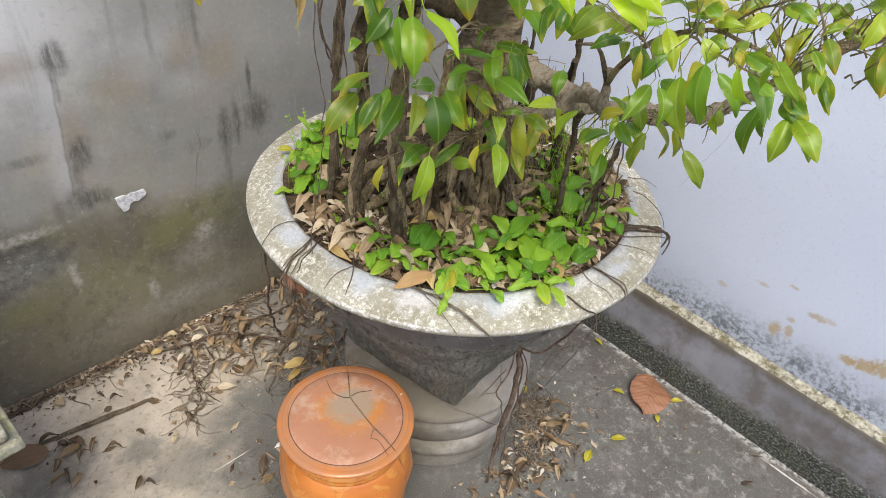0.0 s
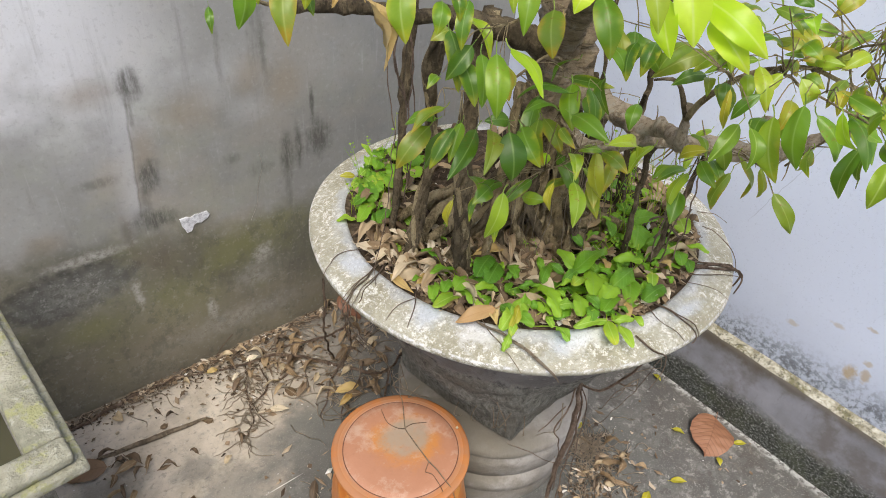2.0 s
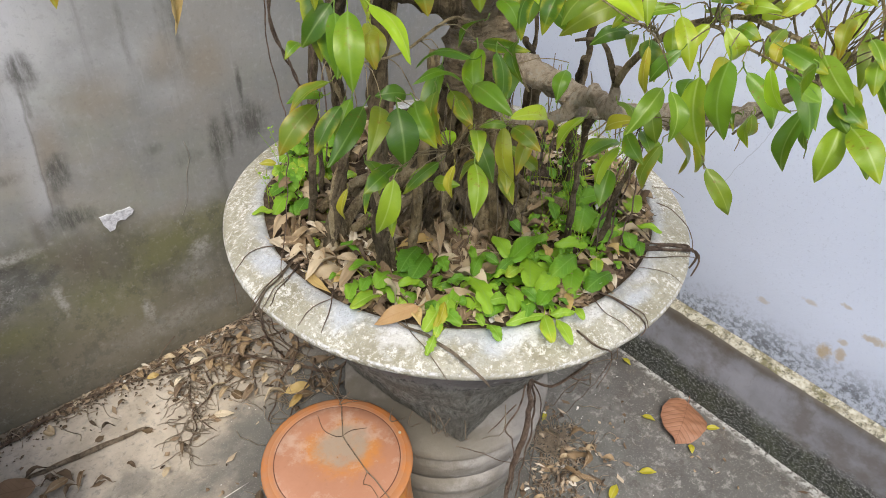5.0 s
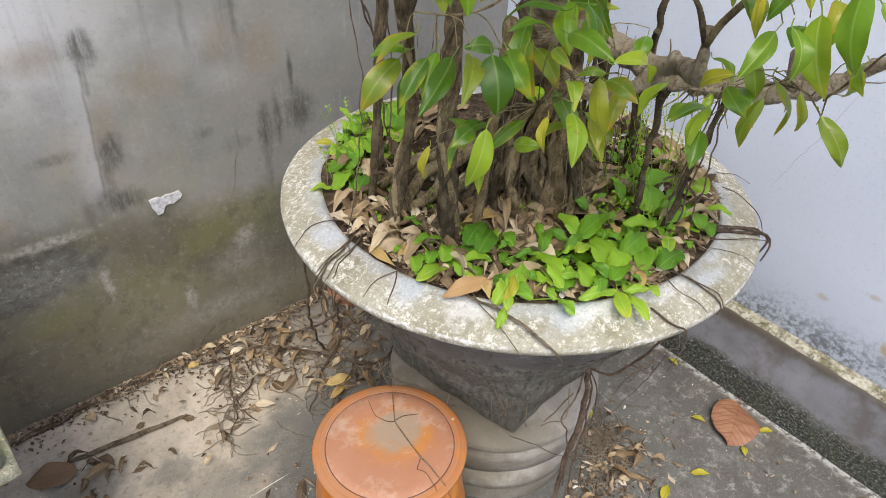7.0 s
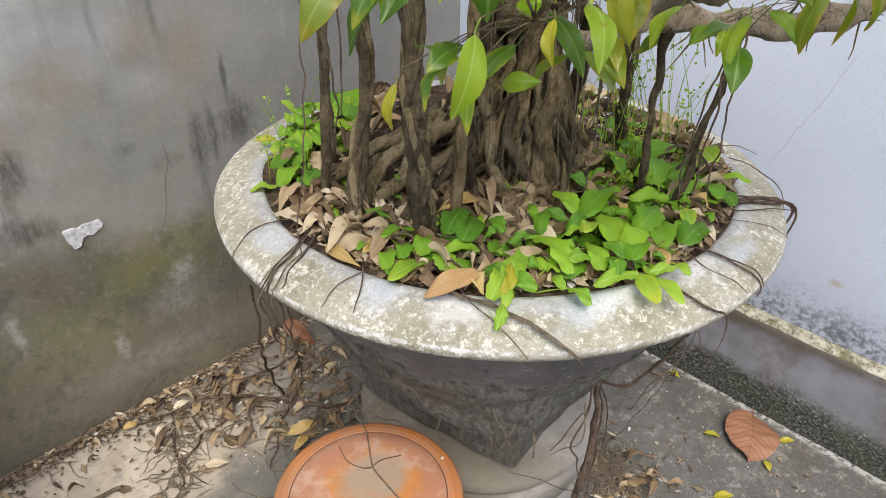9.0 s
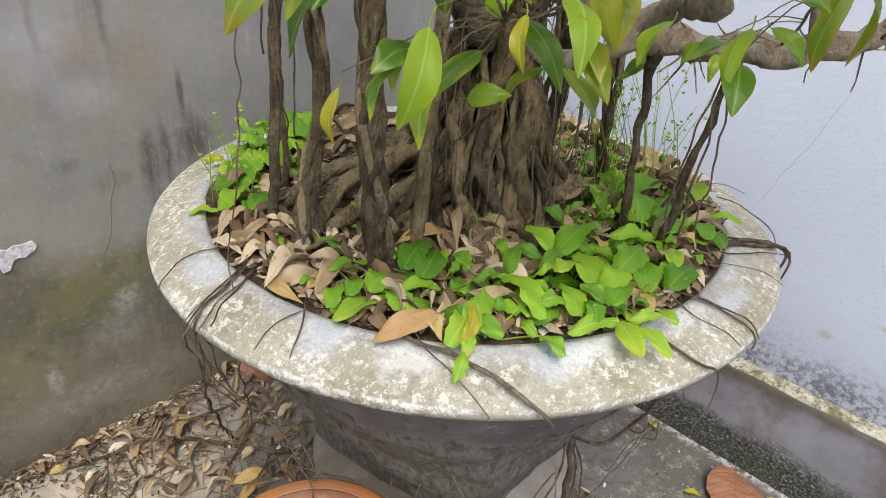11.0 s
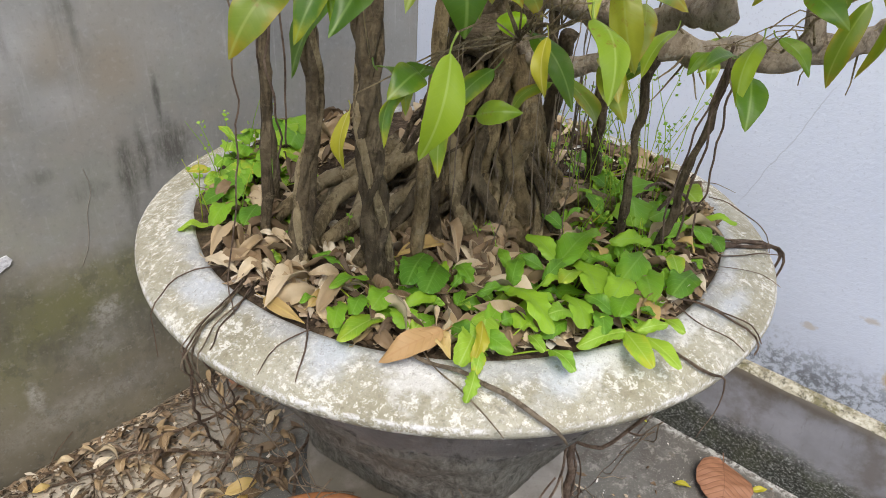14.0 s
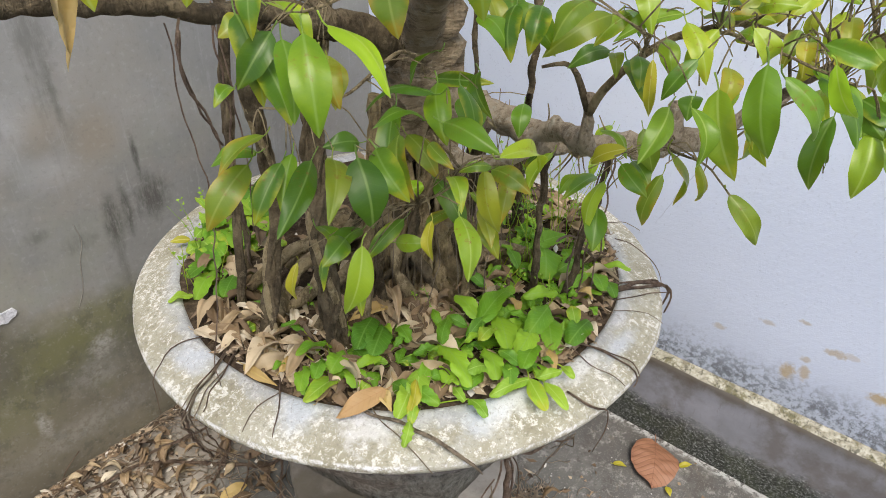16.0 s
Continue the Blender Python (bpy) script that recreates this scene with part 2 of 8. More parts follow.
def wall_paint():
    k = Mat("lavender_wall_paint", 0.62, 0.35)
    n1, n2, n3 = k.noise(1.6, 5, 0.55), k.noise(55, 4, 0.6), k.noise(12, 5, 0.6)
    c = k.ramp(n1, (0.25, (0.68, 0.74, 0.875)), (0.75, (0.75, 0.80, 0.915)))
    c = k.mix(k.math("MULTIPLY", k.step(n3, 0.56, 0.8), 0.35), c, (0.70, 0.755, 0.87))
    z = k.axis()[2]
    # weaker skylight lower down, painted into the wall colour
    sky_falloff = k.step(k.math("ADD", z, k.math("MULTIPLY", k.math("SUBTRACT", k.noise(3, 5), 0.5), 0.4)), 1.15, 0.70)
    c = k.mix(k.math("MULTIPLY", sky_falloff, 0.35), c, (0.52, 0.565, 0.70))
    # deeper painted shade over the bottom of the wall, above the ledge
    low_shade = k.step(k.math("ADD", z, k.math("MULTIPLY", k.noise(4, 5), 0.2)), 0.66, 0.34)
    c = k.mix(k.math("MULTIPLY", low_shade, 0.7), c, (0.37, 0.40, 0.475))
    # mildew creeping up from the ledge
    up = k.math("ADD", z, k.math("MULTIPLY", k.math("SUBTRACT", k.noise(5, 6, 0.7), 0.5), 0.16))
    mil = k.math("MULTIPLY", k.step(up, 0.43, 0.29), k.step(k.math("ADD", k.noise(70, 7, 0.88), k.math("MULTIPLY", k.math("SUBTRACT", k.noise(9, 5, 0.6), 0.5), 0.35)), 0.47, 0.56))
    c = k.mix(k.math("MULTIPLY", mil, 0.9), c, (0.11, 0.115, 0.125))
    for cy, cz, ry, rz, f in ((0.352, 0.385, 0.016, 0.022, 0.75), (0.317, 0.402, 0.012, 0.020, 0.65), (0.325, 0.44, 0.010, 0.008, 0.5), (0.275, 0.49, 0.020, 0.010, 0.6), (0.245, 0.497, 0.022, 0.008, 0.35), (0.156, 0.418, 0.022, 0.014, 0.8), (0.118, 0.428, 0.03, 0.018, 0.8), (0.075, 0.45, 0.035, 0.022, 0.8), (0.02, 0.46, 0.04, 0.02, 0.6), (0.431, 0.50, 0.016, 0.006, 0.4), (0.358, 0.54, 0.012, 0.005, 0.5), (0.534, 0.43, 0.014, 0.008, 0.4)):
        c = k.mix(k.math("MULTIPLY", k.blob(1.68, cy, cz, 0.3, ry, rz, 0.5, 1.1, 75), f), c, (0.44, 0.31, 0.13))
    # hairline crack
    ax = k.axis()
    off = k.math("ADD", k.math("MULTIPLY", k.math("SUBTRACT", ax[1], 0.734), 0.94), k.math("MULTIPLY", k.math("SUBTRACT", ax[2], 0.723), 0.36))
    off = k.math("ABSOLUTE", k.math("ADD", off, k.math("MULTIPLY", k.math("SUBTRACT", k.noise(14, 4), 0.5), 0.02)))
    on = k.math("MULTIPLY", k.step(ax[2], 0.64, 0.70), k.step(ax[2], 0.98, 0.90))
    c = k.mix(k.math("MULTIPLY", k.math("MULTIPLY", k.step(off, 0.0016, 0.0006), on), 0.28), c, (0.22, 0.23, 0.27))
    # pocks
    c = k.mix(k.math("MULTIPLY", k.step(k.noise(1.0, 5, 0.7, k.scaled(60, 60, 95)), 0.66, 0.72), k.step(z, 0.65, 0.38, 0.03, 0.6)), c, (0.27, 0.29, 0.34))
    c = k.mix(k.math("MULTIPLY", k.step(k.noise(150, 2, 0.5), 0.69, 0.73), 0.2), c, (0.25, 0.27, 0.33))
    n5 = k.noise(140, 3, 0.6)
    c = k.mix(k.math("MULTIPLY", k.step(n5, 0.58, 0.70), 0.25), c, (0.42, 0.46, 0.56))
    k.bump(k.math("ADD", k.math("ADD", n2, k.math("MULTIPLY", n5, 0.5)), k.math("MULTIPLY", n3, 0.6)), 0.28, 0.005)
    return k.done(c, k.math("ADD", 0.45, k.math("MULTIPLY", n2, 0.3)))


def step_face():
    k = Mat("mossy_step_render", 0.85, 0.25)
    z = k.axis()[2]
    n1, n2 = k.noise(7, 6, 0.65), k.noise(120, 4, 0.7)
    c = k.ramp(k.noise(4, 6, 0.6), (0.3, (0.125, 0.12, 0.122)), (0.7, (0.275, 0.275, 0.305)))
    c = k.mix(k.math("MULTIPLY", k.step(n1, 0.46, 0.66), 0.7), c, (0.115, 0.098, 0.085))
    top = k.step(k.math("ADD", z, k.math("MULTIPLY", k.math("SUBTRACT", k.noise(9, 6, 0.65), 0.5), 0.10)), 0.225, 0.262)
    c = k.mix(k.math("MULTIPLY", top, 0.75), c, (0.095, 0.075, 0.048))
    c = k.mix(k.math("MULTIPLY", k.step(k.noise(1.0, 6, 0.75, k.scaled(60, 60, 14)), 0.55, 0.7), 0.4), c, (0.12, 0.11, 0.09))
    low = k.step(k.math("ADD", z, k.math("MULTIPLY", k.math("SUBTRACT", k.noise(12, 6, 0.7), 0.5), 0.11)), 0.13, 0.075)
    moss = k.ramp(k.noise(1.0, 6, 0.85, k.scaled(90, 120, 170)), (0.40, (0.022, 0.023, 0.018)), (0.53, (0.075, 0.077, 0.066)), (0.62, (0.36, 0.37, 0.35)))
    moss = k.mix(k.math("MULTIPLY", k.step(k.noise(9, 5, 0.6), 0.5, 0.65), 0.35), moss, (0.09, 0.10, 0.055))
    c = k.mix(low, c, moss)
    k.bump(k.math("ADD", k.math("MULTIPLY", n1, 0.5), k.math("MULTIPLY", k.math("MULTIPLY", n2, low), 2.0)), 0.8, 0.006)
    return k.done(c, 0.85)


def ledge_top():
    k = Mat("lichen_ledge", 0.9, 0.2)
    n = k.noise(45, 5, 0.7)
    c = k.ramp(n, (0.32, (0.20, 0.18, 0.13)), (0.5, (0.40, 0.375, 0.30)), (0.66, (0.58, 0.56, 0.48)))
    c = k.mix(k.step(k.noise(18, 7, 0.8), 0.50, 0.60), c, (0.17, 0.155, 0.09))
    c = k.mix(k.math("MULTIPLY", k.step(k.noise(70, 6, 0.8, k.scaled(1, 1, 1, (4, 2, 1))), 0.53, 0.60), 0.8), c, (0.055, 0.052, 0.036))
    k.bump(n, 0.8, 0.006)
    return k.done(c)


def floor_concrete():
    k = Mat("yard_concrete", 0.8, 0.3)
    n1, n2, n3, n4 = k.noise(1.7, 7, 0.65), k.noise(8, 7, 0.7), k.noise(60, 5, 0.65), k.noise(230, 3, 0.6)
    c = k.ramp(n1, (0.3, (0.068, 0.063, 0.058)), (0.5, (0.112, 0.105, 0.097)), (0.7, (0.185, 0.174, 0.162)))
    c = k.mix(k.math("MULTIPLY", k.step(k.noise(6, 7, 0.72, k.scaled(1, 1, 1, (3, 8, 1))), 0.48, 0.62), 0.6), c, (0.095, 0.092, 0.088))
    c = k.mix(k.math("MULTIPLY", k.step(k.noise(13, 7, 0.75, k.scaled(1, 1, 1, (9, 1, 1))), 0.52, 0.64), 0.45), c, (0.26, 0.25, 0.24))
    c = k.mix(k.math("MULTIPLY", k.step(k.noise(19, 6, 0.75), 0.56, 0.66), 0.45), c, (0.20, 0.165, 0.135))
    # a sandy wash by the grey wall
    sand = k.mix(k.step(n2, 0.35, 0.65), (0.45, 0.39, 0.315), (0.64, 0.565, 0.47))
    sand = k.mix(k.math("MULTIPLY", k.step(k.noise(11, 6, 0.75), 0.55, 0.65), 0.6), sand, (0.30, 0.29, 0.26))
    for cx, cy, rx, ry, f in ((0.14, 1.52, 0.50, 0.26, 0.95), (0.12, 1.25, 0.24, 0.34, 0.85), (0.62, 1.58, 0.36, 0.18, 0.35), (-0.5, 1.0, 0.6, 0.6, 0.5)):
        c = k.mix(k.math("MULTIPLY", k.blob(cx, cy, 0, rx, ry, 0.5, 0.4, 0.6, 8), f), c, sand)
    # dirt swept against the wall
    yy = k.math("ADD", k.axis()[1], k.math("MULTIPLY", k.math("SUBTRACT", k.noise(14, 6, 0.7), 0.5), 0.10))
    c = k.mix(k.math("MULTIPLY", k.step(yy, 1.715, 1.745), 0.8), c, k.mix(k.step(n3, 0.4, 0.6), (0.085, 0.064, 0.045), (0.16, 0.125, 0.09)))
    # damp, algae-dark patches and pools, with the pot's shade painted in round the pedestal
    for cx, cy, rx, ry, f in ((0.95, 0.66, 0.14, 0.22, 0.8), (1.10, 0.68, 0.13, 0.13, 0.8), (1.2, 0.75, 0.2, 0.18, 0.75), (0.60, 1.33, 0.10, 0.10, 0.7), (0.50, 1.28, 0.16, 0.12, 0.5), (0.29, 1.27, 0.10, 0.07, 0.55), (0.225, 1.385, 0.06, 0.045, 0.6), (0.03, 1.46, 0.09, 0.07, 0.5), (0.40, 1.12, 0.13, 0.07, 0.45), (1.4, 0.25, 0.25, 0.2, 0.35), (0.88, 1.30, 0.16, 0.14, 0.85), (0.78, 1.42, 0.07, 0.07, 0.6), (1.0, 1.0, 0.4, 0.4, 0.5)):
        c = k.mix(k.math("MULTIPLY", k.blob(cx, cy, 0, rx, ry, 0.5, 0.5, 1.0, 12), f), c, (0.13, 0.13, 0.12))
    # lime line where the step meets the floor, white grit
    x = k.axis()[0]
    line = k.math("MULTIPLY", k.step(k.math("ADD", x, k.math("MULTIPLY", k.math("SUBTRACT", n2, 0.5), 0.07)), 1.605, 1.632), k.math("MULTIPLY", k.step(n3, 0.42, 0.56), k.step(x, 1.70, 1.66)))
    c = k.mix(k.math("MULTIPLY", line, 0.9), c, (0.60, 0.60, 0.59))
    c = k.mix(k.math("MULTIPLY", k.step(k.math("ADD", k.voronoi(70), k.math("MULTIPLY", n3, 0.2)), 0.27, 0.22), k.step(k.noise(9, 6, 0.7), 0.54, 0.62)), c, (0.70, 0.69, 0.66))
    c = k.mix(k.math("MULTIPLY", k.math("MULTIPLY", k.step(k.noise(24, 8, 0.82, k.scaled(1, 1, 1, (2, 9, 4))), 0.53, 0.60), k.step(x, 0.75, 1.0)), 0.65), c, (0.33, 0.315, 0.295))
    c = k.mix(k.math("MULTIPLY", k.math("MULTIPLY", k.step(k.noise(10, 8, 0.8, k.scaled(1, 1, 1, (6, 4, 2))), 0.52, 0.60), k.step(x, 0.75, 1.0)), 0.55), c, (0.068, 0.058, 0.049))
    # old scratches
    for cx, cy, rx, ry in ((1.602, 0.11, 0.0035, 0.07), (0.40, 1.20, 0.045, 0.0015)):
        c = k.mix(k.math("MULTIPLY", k.blob(cx, cy, 0, rx, ry, 0.5, 0.5, 0.8, 60), 0.8), c, (0.7, 0.69, 0.66))
    c = k.mix(k.math("MULTIPLY", k.step(n3, 0.52, 0.68), 0.4), c, (0.11, 0.11, 0.105))
    c = k.mix(k.math("MULTIPLY", k.step(n4, 0.56, 0.68), 0.3), c, (0.48, 0.46, 0.43))
    k.bump(k.math("ADD", k.math("MULTIPLY", n3, 0.5), n2), 0.5, 0.007)
    return k.done(c, k.math("ADD", 0.5, k.math("MULTIPLY", n2, 0.45)))


def rim_paint():
    k = Mat("chipped_whitewash", 0.8, 0.3)
    n1, n2, n3 = k.noise(6, 6, 0.65), k.noise(85, 6, 0.8), k.noise(190, 4, 0.7)
    a = k.axis()
    r = k.math("SQRT", k.math("ADD", k.math("POWER", a[0], 2.0), k.math("POWER", a[1], 2.0)))
    band = k.math("ADD", r, k.math("MULTIPLY", k.math("SUBTRACT", k.noise(9, 7, 0.7, k.scaled(1, 1, 1, (4, 0, 0))), 0.5), 0.12))
    # bluish bare whitewash on the inner half
    c = k.ramp(k.noise(14, 7, 0.7), (0.3, (0.33, 0.335, 0.335)), (0.5, (0.45, 0.455, 0.455)), (0.7, (0.60, 0.605, 0.615)))
    c = k.mix(k.math("MULTIPLY", k.step(n2, 0.45, 0.36), 0.5), c, (0.30, 0.31, 0.33))
    # tan lichen with cream flecks on the outer half
    tan = k.ramp(k.noise(11, 6, 0.65, k.scaled(1, 1, 1, (3, 1, 0))), (0.3, (0.27, 0.245, 0.17)), (0.5, (0.37, 0.345, 0.26)), (0.7, (0.47, 0.45, 0.375)))
    fleck = k.step(k.math("ADD", k.math("ADD", n2, k.math("MULTIPLY", k.math("SUBTRACT", n3, 0.5), 0.45)), k.math("MULTIPLY", k.math("SUBTRACT", k.noise(13, 5, 0.6), 0.5), 0.35)), 0.545, 0.59)
    tan = k.mix(k.math("MULTIPLY", fleck, 0.8), tan, (0.76, 0.745, 0.69))
    tan = k.mix(k.math("MULTIPLY", k.step(n2, 0.43, 0.36), 0.6), tan, (0.20, 0.18, 0.12))
    c = k.mix(k.math("MULTIPLY", fleck, 0.4), c, (0.74, 0.735, 0.72))
    c = k.mix(k.step(band, 0.415, 0.445), c, tan)
    for cx, cy, rx, ry in ((-0.43, 0.05, 0.02, 0.04), (-0.40, -0.16, 0.03, 0.025), (-0.22, -0.36, 0.06, 0.02), (0.02, -0.44, 0.05, 0.012)):
        c = k.mix(k.math("MULTIPLY", k.blob(cx, cy, 0.82, rx, ry, 0.3, 0.6, 0.8, 30), 0.7), c, (0.52, 0.56, 0.63))
    for cx, cy, rx, ry in ((-0.19, -0.375, 0.05, 0.02), (-0.35, -0.25, 0.035, 0.03), (-0.06, -0.42, 0.04, 0.012)):
        c = k.mix(k.math("MULTIPLY", k.blob(cx, cy, 0.82, rx, ry, 0.3, 0.5, 1.3, 45), 0.6), c, (0.76, 0.76, 0.77))
    c = k.mix(k.math("MULTIPLY", k.step(k.noise(28, 6, 0.75, k.scaled(1, 1, 1, (2, 6, 0))), 0.60, 0.68), 0.6), c, (0.21, 0.195, 0.16))
    c = k.mix(k.math("MULTIPLY", k.step(n3, 0.56, 0.68), 0.5), c, (0.23, 0.21, 0.18))
    c = k.mix(k.math("MULTIPLY", k.step(k.noise(140, 6, 0.85, k.scaled(1, 1, 1, (5, 5, 1))), 0.54, 0.62), 0.45), c, (0.17, 0.155, 0.12))
    c = k.mix(k.math("MULTIPLY", k.step(k.noise(110, 6, 0.85, k.scaled(1, 1, 1, (1, 8, 2))), 0.56, 0.62), 0.5), c, (0.74, 0.73, 0.69))
    # worn pale lip
    lip = k.math("MULTIPLY", k.math("MULTIPLY", k.step(r, 0.483, 0.4855), k.step(a[2], 0.796, 0.801)), k.step(k.noise(60, 6, 0.85), 0.46, 0.58))
    c = k.mix(k.math("MULTIPLY", lip, 0.75), c, (0.76, 0.755, 0.78))
    k.bump(k.math("ADD", n2, k.math("MULTIPLY", n3, 0.6)), 0.7, 0.004)
    return k.done(c, 0.82)


def pot_cement():
    k = Mat("dark_pot_cement", 0.75, 0.35)
    n1, n2 = k.noise(5, 6, 0.65), k.noise(30, 6, 0.75)
    grain = k.noise(1.0, 6, 0.8, k.scaled(75, 75, 26))
    z = k.axis()[2]
    # smooth grey upper band with pale chips
    c = k.ramp(n1, (0.32, (0.125, 0.114, 0.105)), (0.5, (0.185, 0.170, 0.158)), (0.68, (0.255, 0.237, 0.222)))
    c = k.mix(k.math("MULTIPLY", k.step(k.noise(14, 7, 0.75, k.scaled(1, 1, 1, (4, 1, 2))), 0.54, 0.66), 0.5), c, (0.13, 0.095, 0.07))
    chip = k.math("MULTIPLY", k.step(k.noise(1.0, 6, 0.8, k.scaled(30, 30, 80)), 0.57, 0.64), k.step(k.noise(9, 3), 0.46, 0.56))
    c = k.mix(k.math("MULTIPLY", chip, 0.8), c, (0.46, 0.44, 0.40))
    # rough green-grey lower body under a ragged line
    edge = k.math("ADD", z, k.math("MULTIPLY", k.math("SUBTRACT", k.noise(8, 6, 0.65), 0.5), 0.14))
    low = k.step(edge, 0.635, 0.60)
    lc = k.ramp(grain, (0.34, (0.085, 0.08, 0.066)), (0.5, (0.27, 0.258, 0.218)), (0.66, (0.46, 0.445, 0.385)))
    lc = k.mix(k.math("MULTIPLY", k.step(n1, 0.46, 0.62), 0.5), lc, (0.16, 0.145, 0.115))
    c = k.mix(low, c, lc)
    rid = k.step(k.math("ABSOLUTE", k.math("SUBTRACT", edge, 0.618)), 0.012, 0.0)
    c = k.mix(k.math("MULTIPLY", rid, k.step(n2, 0.45, 0.6)), c, (0.05, 0.045, 0.037))
    c = k.mix(k.math("MULTIPLY", k.step(n2, 0.42, 0.33), 0.6), c, (0.06, 0.055, 0.047))
    k.bump(k.math("ADD", k.math("MULTIPLY", grain, k.math("MULTIPLY", low, 1.5)), k.math("ADD", k.math("MULTIPLY", n2, 1.5), k.math("MULTIPLY", low, -0.5))), 1.0, 0.014)
    return k.done(c, k.math("ADD", 0.5, k.math("MULTIPLY", n2, 0.4)))


def pedestal_cement():
    k = Mat("pale_pedestal_cement", 0.7, 0.35)
    n1, n2 = k.noise(7, 6, 0.6), k.noise(60, 5, 0.65)
    c = k.ramp(n1, (0.3, (0.20, 0.182, 0.16)), (0.55, (0.34, 0.315, 0.285)), (0.8, (0.46, 0.435, 0.40)))
    c = k.mix(k.math("MULTIPLY", k.step(k.noise(1, 5, 0.6, k.scaled(9, 9, 40)), 0.52, 0.75), 0.5), c, (0.2, 0.18, 0.155))
    c = k.mix(k.math("MULTIPLY", k.step(n2, 0.55, 0.8), 0.4), c, (0.16, 0.15, 0.13))
    # brown stains; those on the stool side also paint in the shade there
    for cx, cy, cz, rx, ry, rz, f in ((-0.24, -0.06, 0.2, 0.17, 0.20, 0.25, 0.9), (-0.12, -0.22, 0.26, 0.10, 0.08, 0.03, 0.6), (0.10, -0.24, 0.10, 0.05, 0.06, 0.03, 0.6), (-0.10, 0.26, 0.15, 0.2, 0.12, 0.25, 0.7), (0.05, -0.27, 0.03, 0.2, 0.1, 0.05, 0.5)):
        c = k.mix(k.math("MULTIPLY", k.blob(cx, cy, cz, rx, ry, rz, 0.4, 0.7, 14), f), c, (0.17, 0.15, 0.115))
    c = k.mix(k.math("MULTIPLY", k.step(k.noise(26, 7, 0.8), 0.54, 0.64), 0.4), c, (0.19, 0.175, 0.15))
    k.bump(k.math("ADD", n1, k.math("MULTIPLY", n2, 0.7)), 0.6, 0.006)
    return k.done(c, 0.68)


def stool_glaze(top=False):
    k = Mat("worn_orange_glaze" if top else "carved_orange_glaze", 0.35, 0.5)
    n1, n2, n3 = k.noise(9, 5, 0.6), k.noise(30, 5, 0.65), k.noise(95, 4, 0.65)
    c = k.ramp(n1, (0.3, (0.44, 0.135, 0.03)), (0.7, (0.60, 0.22, 0.045)))
    rough = 0.32
    if top:
        a = k.axis()
        r = k.math("SQRT", k.math("ADD", k.math("POWER", a[0], 2.0), k.math("POWER", a[1], 2.0)))
        off = k.math("SQRT", k.math("ADD", k.math("POWER", k.math("SUBTRACT", a[0], 0.018), 2.0), k.math("POWER", k.math("SUBTRACT", a[1], 0.012), 2.0)))
        wear = k.math("ADD", off, k.math("MULTIPLY", k.math("SUBTRACT", k.noise(12, 7, 0.68), 0.5), 0.12))
        worn = k.step(r, 0.139, 0.131)
        c = k.mix(k.math("MULTIPLY", worn, 0.9), c, k.mix(k.noise(11, 6, 0.65), (0.33, 0.145, 0.08), (0.47, 0.25, 0.165)))
        c = k.mix(k.math("MULTIPLY", k.step(wear, 0.095, 0.065), k.step(k.noise(13, 6, 0.65, k.scaled(1, 1, 1, (5, 0, 0))), 0.38, 0.58, 0.1, 0.9)), c, (0.50, 0.20, 0.045))
        c = k.mix(k.math("MULTIPLY", k.step(k.noise(16, 7, 0.75, k.scaled(1, 1, 1, (7, 3, 0))), 0.48, 0.64), k.math("MULTIPLY", worn, 0.65)), c, (0.52, 0.37, 0.28))
        c = k.mix(k.math("MULTIPLY", k.step(wear, 0.07, 0.035), k.step(k.noise(20, 7, 0.7, k.scaled(1, 1, 1, (1, 4, 0))), 0.34, 0.56, 0.3, 0.9)), c, (0.34, 0.27, 0.20))
        c = k.mix(k.math("MULTIPLY", k.step(k.noise(50, 6, 0.8), 0.58, 0.68), k.step(r, 0.10, 0.03, 0.1, 0.5)), c, (0.20, 0.14, 0.10))
        c = k.mix(k.step(k.math("ABSOLUTE", k.math("SUBTRACT", r, 0.131)), 0.0016, 0.0005), c, (0.13, 0.05, 0.025))
        c = k.mix(k.math("MULTIPLY", k.step(n3, 0.56, 0.75), 0.3), c, (0.30, 0.15, 0.08))
        ring = k.math("MULTIPLY", k.step(r, 0.132, 0.136), k.step(k.noise(15, 6, 0.7, k.scaled(1, 1, 1, (2, 8, 0))), 0.34, 0.60, 0.25, 0.75))
        c = k.mix(k.math("MULTIPLY", ring, k.step(a[2], 0.384, 0.390)), c, (0.37, 0.19, 0.105))
        rough = k.math("SUBTRACT", 0.58, k.math("MULTIPLY", k.step(r, 0.137, 0.145), 0.36))
    else:
        sw = k.noise(11, 3, 0.5, None, 2.5)
        c = k.mix(k.math("MULTIPLY", k.step(sw, 0.48, 0.64), 0.55), c, (0.60, 0.30, 0.075))
        c = k.mix(k.math("MULTIPLY", k.step(k.math("ABSOLUTE", k.math("SUBTRACT", sw, 0.54)), 0.014, 0.0), 0.5), c, (0.24, 0.08, 0.018))
    k.bump(k.math("ADD", n2, k.math("MULTIPLY", n3, 0.4)), 0.2, 0.002)
    return k.done(c, rough)


